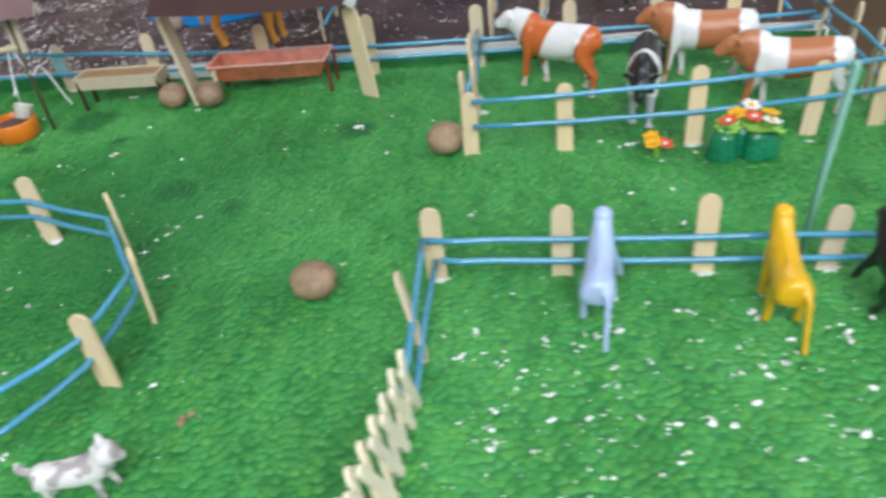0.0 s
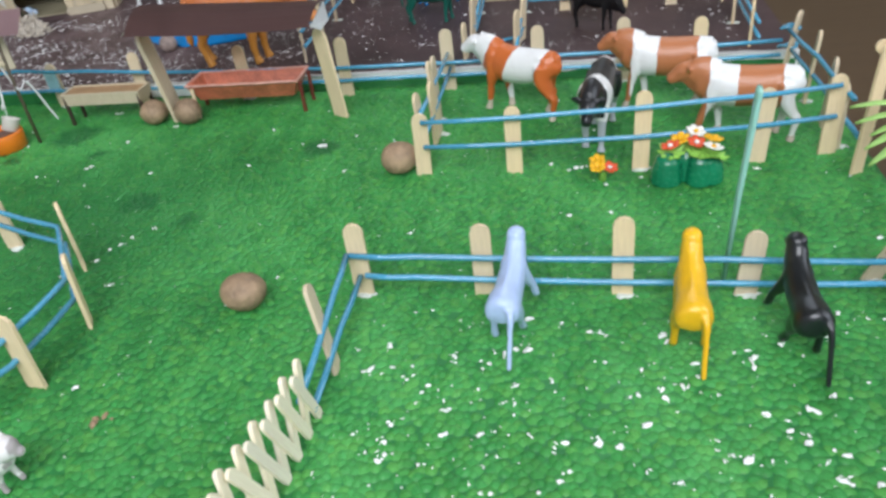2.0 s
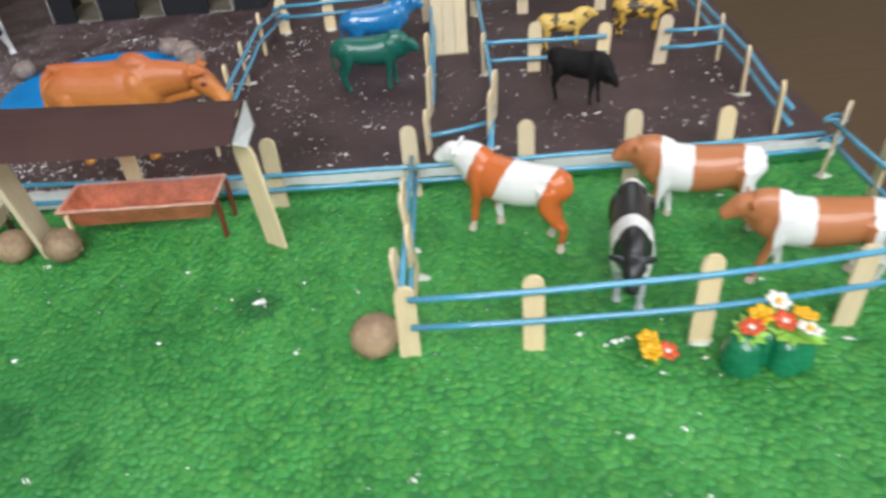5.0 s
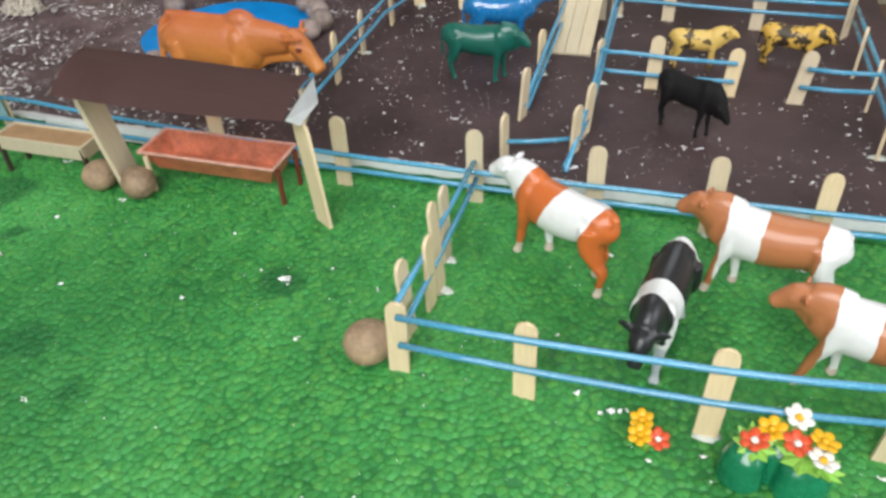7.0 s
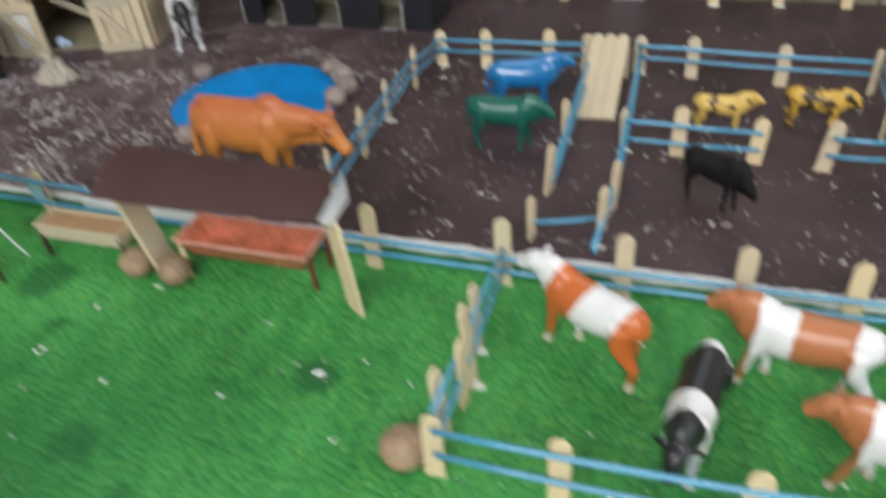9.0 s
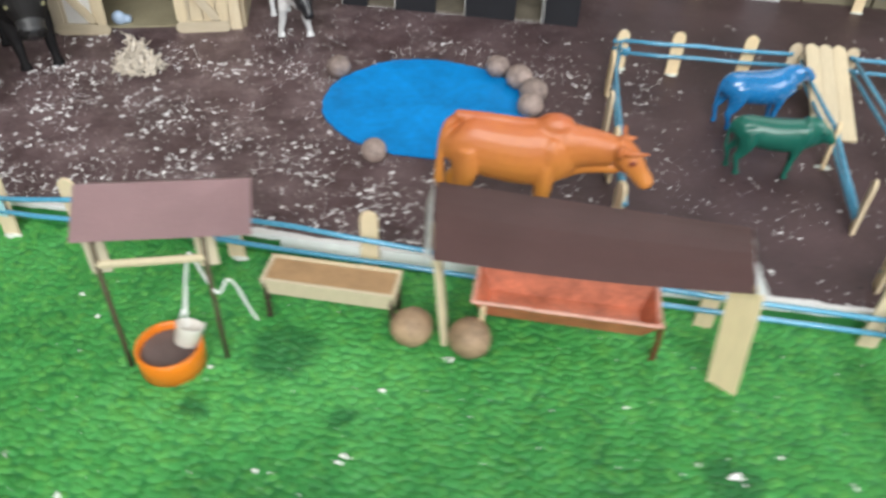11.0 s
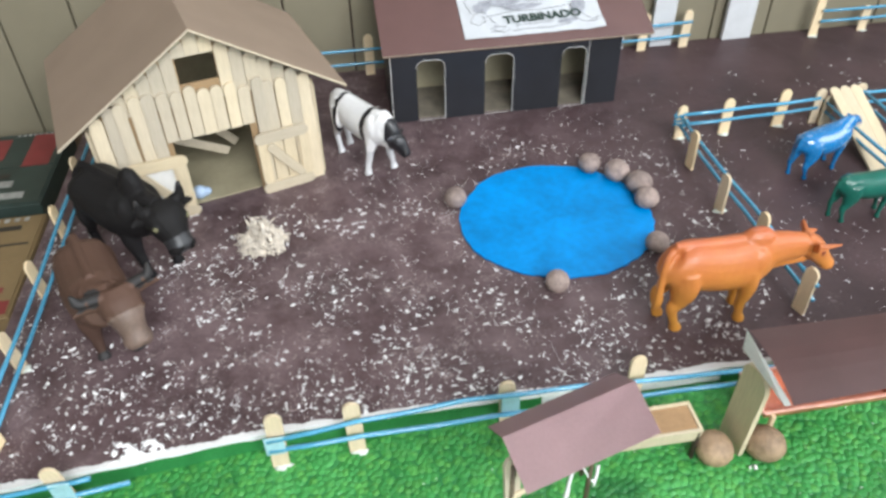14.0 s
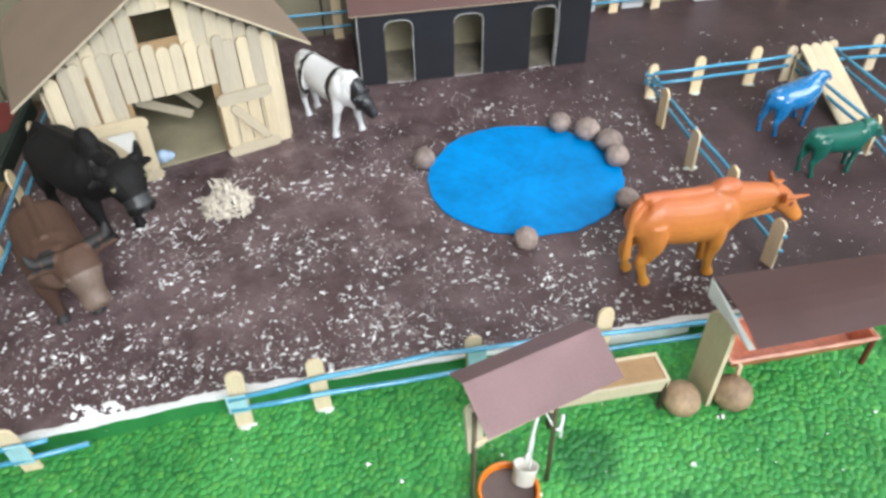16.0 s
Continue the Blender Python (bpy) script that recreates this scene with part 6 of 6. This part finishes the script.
COW_BROWN = banded("brown_and_white_paint", [(0.0, WHITE_P), (0.17, BROWN_P), (0.45, WHITE_P), (0.64, BROWN_P)], -0.041, 0.050, belly=(0.6, 0.5, 0.42), belly_z=0.005)
COW_STRIPE = banded("white_paint_with_black_bands", [(0.0, WHITE_P), (0.13, BLACK_P), (0.175, WHITE_P), (0.53, BLACK_P), (0.585, WHITE_P), (0.79, BLACK_P)], -0.041, 0.050, belly=(0.66, 0.67, 0.68), belly_z=0.024)
BULL_ORANGE = shaded_figure("sprayed_orange_paint", (0.48, 0.125, 0.045), (0.66, 0.29, 0.045), 0.012, 0.072, 0.46, 0.06)
BUFFALO_BLACK = shaded_figure("black_rubber_paint", (0.010, 0.009, 0.009), (0.008, 0.007, 0.008), 0.01, 0.06, 0.7, 0.0)
BUFFALO_BROWN = shaded_figure("brown_rubber_paint", (0.1, 0.056, 0.04), (0.06, 0.034, 0.026), 0.005, 0.045, 0.6, 0.0)
# grey sheen on the black bull's lit face, painted as a lighter dab
MUZZLE_GREY = plain("black_paint_with_sheen", (0.028, 0.028, 0.03), 0.42, 0.25, 90, 400, 0.3, 0.0006)
HORN_DARK = plain("dark_horn", (0.02, 0.018, 0.018), 0.65, 0.2, 120, 500, 0.2, 0.0004)
HORN_TIP = plain("pale_horn", (0.55, 0.36, 0.24), 0.5, 0.2, 120, 500, 0.2, 0.0004)
EYE_PALE = plain("dull_yellow_eye", (0.2, 0.19, 0.1), 0.4, 0.2, 300, 900, 0.0)
FACE_BROWN = plain("worn_brown_paint", (0.15, 0.102, 0.08), 0.5, 0.25, 90, 400, 0.3, 0.0008)
TOY_BLUE = plain("glossy_blue_plastic", (0.006, 0.16, 0.41), 0.25, 0.1, 60, 400, 0.1, 0.0004, 0, 0.5, 1.0)
TOY_GREEN = plain("dark_teal_plastic", (0.006, 0.105, 0.075), 0.35, 0.15, 60, 400, 0.15, 0.0005, 0, 0.5, 0.3)
TOY_BLACK = plain("black_plastic", (0.008, 0.010, 0.012), 0.35, 0.2, 60, 400, 0.15, 0.0005, 0, 0.5, 0.3)
TOY_YELLOW = plain("yellow_plastic", (0.78, 0.44, 0.008), 0.35, 0.1, 60, 300, 0.5, 0.0008, 0, 0.5, 0.3)
TOY_LILAC = plain("lilac_plastic", (0.43, 0.54, 0.8), 0.35, 0.08, 60, 300, 0.5, 0.0008, 0, 0.5, 0.3)
TOY_SPOT = patched("yellow_and_black_paint", (0.68, 0.46, 0.12), (0.08, 0.05, 0.02), 150, 0.57)
TOY_SPOT_DARK = patched("black_paint_with_yellow_lines", (0.66, 0.4, 0.07), (0.05, 0.032, 0.015), 140, 0.5)
DOG_COAT = patched("white_and_grey_paint", (0.74, 0.71, 0.7), (0.4, 0.36, 0.36), 120, 0.54)

COWS, CATS = "toy cows", "toy big cats"
figure("toy_cow", cow_shape(drop=1, turn=10, skull=1.08, tail=False, ears=1.3, step=4.0), (1.04, 1.04, 1.02), COW_ORANGE, pose(0.0635, 0.224, 0, 0, 0, 150), "orange and white banded toy cow in the fenced green pen", "toy cow", COWS)
figure("toy_cow", cow_shape(drop=10, bulk=0.92, tail=False, skull=1.12, ears=1.35), 1.0, COW_BLACK, pose(0.1205, 0.1665, 0, 0, 0, 259), "black and white banded toy cow with lowered head", "toy cow", COWS)
figure("toy_cow", cow_shape(drop=3, turn=-6, skull=1.05, tail=False, stride=2, step=3.0, ears=1.15), (1.04, 1.04, 1.04), COW_BROWN, pose(0.164, 0.2225, 0, 0, 0, 170), "brown and white banded toy cow at the back of the pen", "toy cow", COWS)
figure("toy_cow", cow_shape(drop=4, skull=1.08, tail=False, stride=4, step=3.0, ears=1.15), (1.04, 1.04, 1.0), COW_BROWN, pose(0.2065, 0.168, 0, 0, 0, 171), "brown and white banded toy cow beside the flower planter fence", "toy cow", COWS)
at = pose(-0.187, 0.3285, SOIL, 0, 0, 1)
figure("toy_bull", bull_shape((53, 0, 60), (74, -3, 36), (6, 17, 3), hump=10.5, head=1.0, bulk=0.92, stub=0.5, ears=9.0), (1.0, 1.0, 0.95), BULL_ORANGE, at, "orange humped toy bull with horns beside the pond", "toy bull", COWS,
       dabs=((62, 7.4, 53, 2.2, RED_LEG), (62, -7.4, 53, 2.2, RED_LEG), (76, 13, 64, 4, HORN_TIP), (76, -13, 64, 4, HORN_TIP)), rounds=16)
figure("toy_cow", cow_shape(drop=2, bulk=1.2), (0.9, 0.9, 0.86), TOY_BLUE, pose(-0.022, 0.4775, SOIL, 0, 0, 18), "glossy blue plastic toy cow in the brown pen", "toy cow", COWS)
figure("toy_cow", cow_shape(drop=9), 0.86, TOY_GREEN, pose(-0.0225, 0.411, SOIL, 0, 0, 2), "dark teal plastic toy cow in the brown pen", "toy cow", COWS)
figure("toy_cow", cow_shape(drop=20, bulk=0.8, hump=3, skull=1.0), (0.7, 0.7, 0.8), BUFFALO_BLACK, pose(0.126, 0.36, SOIL, 0, 0, -30), "black plastic toy calf with lowered head", "toy cow", COWS, 0.0009)
figure("toy_cow", cow_shape(drop=2, horns=0.8, bulk=0.8), 0.62, TOY_SPOT, pose(0.1285, 0.4605, SOIL, 0, 0, 2), "small yellow and black spotted toy calf", "toy cow", COWS, 0.0007)
figure("toy_cow", cow_shape(drop=8, horns=0.9, bulk=0.85), 0.68, TOY_SPOT_DARK, pose(0.194, 0.4735, SOIL, 0, 0, -8), "yellow and black spotted toy cow behind the partition", "toy cow", COWS, 0.0008)
figure("toy_cow", cow_shape(drop=16, turn=14, skull=1.12, spread=3.5, bulk=0.95, tail=False), 1.24, COW_STRIPE, pose(-0.4005, 0.5575, SOIL, 0, 0, -57), "white toy cow with black bands and black head beside the barn", "toy cow", COWS)


def local_mm(at, p, scale):
    q = at.inverted() @ Vector(p) * 1000
    return Vector((q.x / scale[0], q.y / scale[1], q.z / scale[2]))


def horn_spots(poll, nose, horn, head, paint, radius):
    """Places along both horns, for their paint."""
    d = (nose - poll).normalized()
    side = Vector((0, 0, 1)).cross(d).normalized()
    flat = Vector((d.x, d.y, 0)).normalized()
    spots = []
    for sg in (-1, 1):
        root = poll + side * 4.6 * head * sg
        tip = root + side * horn[0] * sg + flat * horn[1] + Vector((0, 0, horn[2]))
        bend = root + side * horn[0] * sg * 0.85 + flat * horn[1] * 0.35 + Vector((0, 0, horn[2] * 0.2))
        spots += [(*root.lerp(bend, 0.45), radius, paint), (*bend, radius, paint), (*bend.lerp(tip, 0.5), radius, paint), (*tip, radius, paint)]
    return spots


def eye_spots(poll, nose, head, paint, radius):
    d = (nose - poll).normalized()
    side = Vector((0, 0, 1)).cross(d).normalized()
    mid = poll.lerp(nose, 0.4) - side.cross(d) * 4.6 * head
    return [(*(mid + side * 6.6 * head * sg), radius, paint) for sg in (-1, 1)]


at, size, horn = pose(-0.582, 0.4617, SOIL, 0, 0, -42), (1.02, 1.08, 1.04), (7, 2, 14)
poll, nose = local_mm(at, (-0.549, 0.43, 0.079), size), local_mm(at, (-0.536, 0.411, 0.054), size)
figure("toy_buffalo", bull_shape(poll, nose, horn, hump=19.5, lean=0.85, head=1.66, bulk=1.22, forward=7, lobe=0.6), size, BUFFALO_BLACK, at, "black humped toy bull with curved horns near the barn", "toy bull", COWS,
       dabs=[(*poll.lerp(nose, 0.75), 10, MUZZLE_GREY)] + horn_spots(poll, nose, horn, 1.66, HORN_DARK, 4) + eye_spots(poll, nose, 1.66, EYE_PALE, 1.6), rounds=9)
at, size, horn = pose(-0.5905, 0.3835, SOIL, 0, 0, -66), (1.0, 1.04, 0.86), (16, -3, 10)
poll, nose = local_mm(at, (-0.5705, 0.362, 0.0685), size), local_mm(at, (-0.5595, 0.343, 0.038), size)
figure("toy_buffalo", bull_shape(poll, nose, horn, hump=4, head=1.55, bulk=1.18, forward=4), size, BUFFALO_BROWN, at, "brown toy buffalo with wide dark horns and lowered head", "toy buffalo", COWS,
       dabs=[(*poll.lerp(nose, 0.66), 16, FACE_BROWN)] + [(22, sg * 9.5, 1, 6, HORN_DARK) for sg in (-1, 1)] + horn_spots(poll, nose, horn, 1.45, HORN_DARK, 6.5) + [(*(nose + Vector((1, -2, -4))), 6.5, HORN_DARK)], rounds=7)
figure("toy_panther", cat_shape(0, -1), 0.93, TOY_LILAC, pose(0.0775, -0.027, 0, 0, 0, 82), "lilac plastic toy panther facing the fence", "toy panther", CATS)
figure("toy_panther", cat_shape(), 0.93, TOY_YELLOW, pose(0.155, -0.0305, 0, 0, 0, 86), "yellow plastic toy panther facing the fence", "toy panther", CATS)
figure("toy_panther", cat_shape(12, 1), 0.92, TOY_BLACK, pose(0.1985, -0.034, 0, 0, 0, 92), "black plastic toy panther facing the fence", "toy panther", CATS)
figure("toy_panther", cat_shape(), 0.95, TOY_GREEN, pose(0.2555, -0.026, 0, 0, 0, 120), "dark teal plastic toy panther at the board's edge", "toy panther", CATS)
figure("toy_panther", cat_shape(), 0.95, TOY_LILAC, pose(0.244, -0.112, 0, 0, 0, 150), "pale lilac plastic toy panther near the board's edge", "toy panther", CATS)
figure("toy_dog", dog_shape(), 1.05, DOG_COAT, pose(-0.1245, -0.1295, 0, 0, 0, 12), "small white and grey toy dog on the grass", "toy dog", "", 0.0006)

# ---- packaging beside the boards ----


def carton(x0, x1, y0, y1, z0, z1, yaw, base, bands, label):
    """A closed carton with a lid flap seam and printed bands: (x0, x1, y0, y1, paint) as shares of its top."""
    cx, cy = (x0 + x1) / 2, (y0 + y1) / 2
    ob = thing("carton", pose(cx, cy, z0, 0, 0, yaw), label, "box", "cartons beside the model")
    lx, ly, h = (x1 - x0) / 2, (y1 - y0) / 2, z1 - z0
    part("body", box(-lx, lx, -ly, ly, 0, h, 0.0015), base, ob)
    part("flap", box(-lx + 0.002, lx - 0.002, -ly * 0.96, -0.0006, h, h + 0.0012), base, ob)
    part("flap", box(-lx + 0.002, lx - 0.002, 0.0006, ly * 0.96, h, h + 0.0012), base, ob)
    for a, b, c, d, paint in bands:
        part("printed_band", box(-lx + 0.003 + a * (2 * lx - 0.006), -lx + 0.003 + b * (2 * lx - 0.006), -ly * 0.95 + c * ly * 1.9, -ly * 0.95 + d * ly * 1.9, h + 0.0012, h + 0.0015), paint, ob)


PRINT_PALE = plain("pale_worn_print", (0.3, 0.3, 0.28), 0.5, 0.4, 90, 300, 0.1, 0.0003)
PRINT_DARK = plain("dark_print", (0.03, 0.025, 0.02), 0.5, 0.3, 60, 300, 0.1, 0.0003)
carton(-0.98, -0.69, 0.575, 0.70, TABLE, -0.004, 0, BOX_GREEN, ((0.74, 0.83, 0.62, 0.93, BOX_RED), (0.735, 0.74, 0.6, 0.93, PRINT_PALE), (0.9, 0.985, 0.5, 0.97, BOX_RED), (0.5, 0.6, 0.1, 0.3, CARD), (0.2, 0.5, 0.3, 0.8, BOX_RED), (0.72, 0.8, 0.12, 0.2, PRINT_PALE), (0.78, 0.9, 0.22, 0.3, PRINT_PALE), (0.86, 0.95, 0.06, 0.14, PRINT_PALE), (0.83, 0.88, 0.34, 0.4, PRINT_DARK)) + tuple((0.84 + 0.018 * k, 0.85 + 0.018 * k, 0.97, 0.995, PRINT_PALE) for k in range(7)), "dark green and red printed carton beside the model")
carton(-0.96, -0.683, 0.435, 0.565, TABLE, -0.01, 1, BOX_YELLOW, ((0.0, 1.0, 0.0, 0.12, BOX_RED), (0.7, 0.95, 0.85, 0.9, PRINT_DARK), (0.6, 0.99, 0.68, 0.7, PRINT_DARK), (0.78, 0.86, 0.5, 0.56, PRINT_DARK), (0.62, 0.76, 0.3, 0.34, PRINT_DARK), (0.85, 0.97, 0.2, 0.25, BOX_RED)) + tuple((0.62 + 0.03 * k, 0.635 + 0.03 * k, 0.95, 0.99, PRINT_PALE) for k in range(12)), "yellow-brown printed carton with a red stripe")
carton(-0.96, -0.682, 0.26, 0.425, TABLE, -0.012, -1, BOX_YELLOW, ((0.85, 0.98, 0.6, 0.85, PRINT_PALE), (0.88, 0.95, 0.66, 0.8, BOX_RED), (0.0, 1.0, 0.42, 0.5, BOX_GREEN), (0.7, 0.98, 0.9, 0.92, PRINT_DARK), (0.72, 0.82, 0.2, 0.26, PRINT_DARK)), "yellow-brown printed carton with a small red and white label")

# ---- crumbs of foam ----


def crumbs(name, spots, material, label, longer=1.5, narrow=0.4, broad=1.0):
    """Small irregular flattened bits: x, y, z, size."""
    r = np.random.RandomState(3)
    g = (1 + 5 ** 0.5) / 2
    shape = np.array([(-1, g, 0), (1, g, 0), (-1, -g, 0), (1, -g, 0), (0, -1, g), (0, 1, g), (0, -1, -g), (0, 1, -g), (g, 0, -1), (g, 0, 1), (-g, 0, -1), (-g, 0, 1)]) / 1.9
    tris = [(0, 11, 5), (0, 5, 1), (0, 1, 7), (0, 7, 10), (0, 10, 11), (1, 5, 9), (5, 11, 4), (11, 10, 2), (10, 7, 6), (7, 1, 8), (3, 9, 4), (3, 4, 2), (3, 2, 6), (3, 6, 8), (3, 8, 9), (4, 9, 5), (2, 4, 11), (6, 2, 10), (8, 6, 7), (9, 8, 1)]
    verts, faces = [], []
    bits = []
    for x, y, z, s in spots:
        bits.append((x, y, z, s))
        for _ in range(r.randint(0, 4) if s > 0.0007 else 0):
            bits.append((x + r.normal(0, s * 1.1), y + r.normal(0, s * 1.1), z, s * r.uniform(0.35, 0.75)))
    for x, y, z, s in bits:
        a = r.uniform(0, 2 * np.pi)
        v = shape * (1 + r.uniform(-0.5, 0.45, (12, 1))) * np.array([s * r.uniform(0.6, longer), s * r.uniform(narrow, broad), s * 0.5])
        c, sn = np.cos(a), np.sin(a)
        v = np.c_[v[:, 0] * c - v[:, 1] * sn + x, v[:, 0] * sn + v[:, 1] * c + y, v[:, 2] + z + 0.0001]
        faces += [tuple(len(verts) + i for i in t) for t in tris]
        verts += [tuple(p) for p in v]
    me = bpy.data.meshes.new(name)
    me.from_pydata(verts, [], faces)
    me.materials.append(material)
    return tagged(new(name, me), label, "crumbs", "", "stuff")


r = np.random.RandomState(21)
spots = []
while len(spots) < 5600:
    x, y = r.uniform(-0.655, 0.235), r.uniform(0.286, 0.66)
    if ((x + 0.2605) / 0.079) ** 2 + ((y - 0.4505) / 0.075) ** 2 < 1 or (x < -0.43 and y > 0.52):
        continue
    clump = 0.45 + 1.1 * noise.noise(Vector((x * 26, y * 26, 2.0))) + 0.35 * noise.noise(Vector((x * 80, y * 80, 5.0)))
    keep = (1.0 if x < -0.14 else 0.34) * max(0.04, clump) * (1.0 if y < 0.56 else 0.35) * (1.05 if y < 0.40 and x < -0.2 else 0.85)
    if r.rand() < keep:
        spots.append((x, y, SOIL, (1.0 if y < 0.5 and x < -0.14 else 0.75) * r.choice([0.0003, 0.00045, 0.00065, 0.0009, 0.0013], p=[0.28, 0.29, 0.23, 0.15, 0.05])))
for _ in range(450):
    spots.append((r.uniform(-0.62, -0.17), 0.287 + abs(r.normal(0, 0.022)), SOIL, r.choice([0.0003, 0.0005, 0.0008])))
crumbs("foam_crumbs", spots, CRUMB, "white foam crumbs scattered over the brown board", 2.6, 0.25, 0.7)
spots = []
while len(spots) < 480:
    x, y = r.uniform(0.005, 0.27), r.uniform(-0.22, -0.012)
    if r.rand() < 0.45 + 0.55 * min(1, (-y) / 0.09):
        spots.append((x, y, 0.0004, r.choice([0.0005, 0.0008, 0.0012, 0.0018], p=[0.35, 0.33, 0.22, 0.1])))
for _ in range(800):
    spots.append((r.uniform(-0.62, 0.27), r.uniform(-0.2, 0.255), 0.0004, r.choice([0.0003, 0.0005, 0.0012], p=[0.45, 0.39, 0.16])))
for x, y in ((0.107, 0.1275), (0.1105, 0.129), (-0.074, 0.172), (-0.277, 0.2485), (-0.0735, 0.1735), (0.09, 0.235)):
    spots += [(x, y, 0.0006, 0.0017), (x + 0.003, y + 0.001, 0.0005, 0.0012)]
for k in range(30):
    spots.append((-0.56 + r.uniform(-0.014, 0.014), 0.281 + r.uniform(-0.006, 0.008), SOIL, r.uniform(0.001, 0.003)))
spots = [p for p in spots if (p[0] + 0.3825) ** 2 + (p[1] - 0.214) ** 2 > 0.0001]
crumbs("foam_crumbs", spots, CRUMB, "white foam crumbs scattered over the green board")
crumbs("orange_crumbs", [(-0.1005, -0.0935, 0.0004, 0.0022), (-0.098, -0.089, 0.0004, 0.002), (-0.1015, -0.091, 0.0004, 0.0016), (0.232, -0.072, 0.0004, 0.0024)], NUT, "orange-brown crumbs lying on the green board")
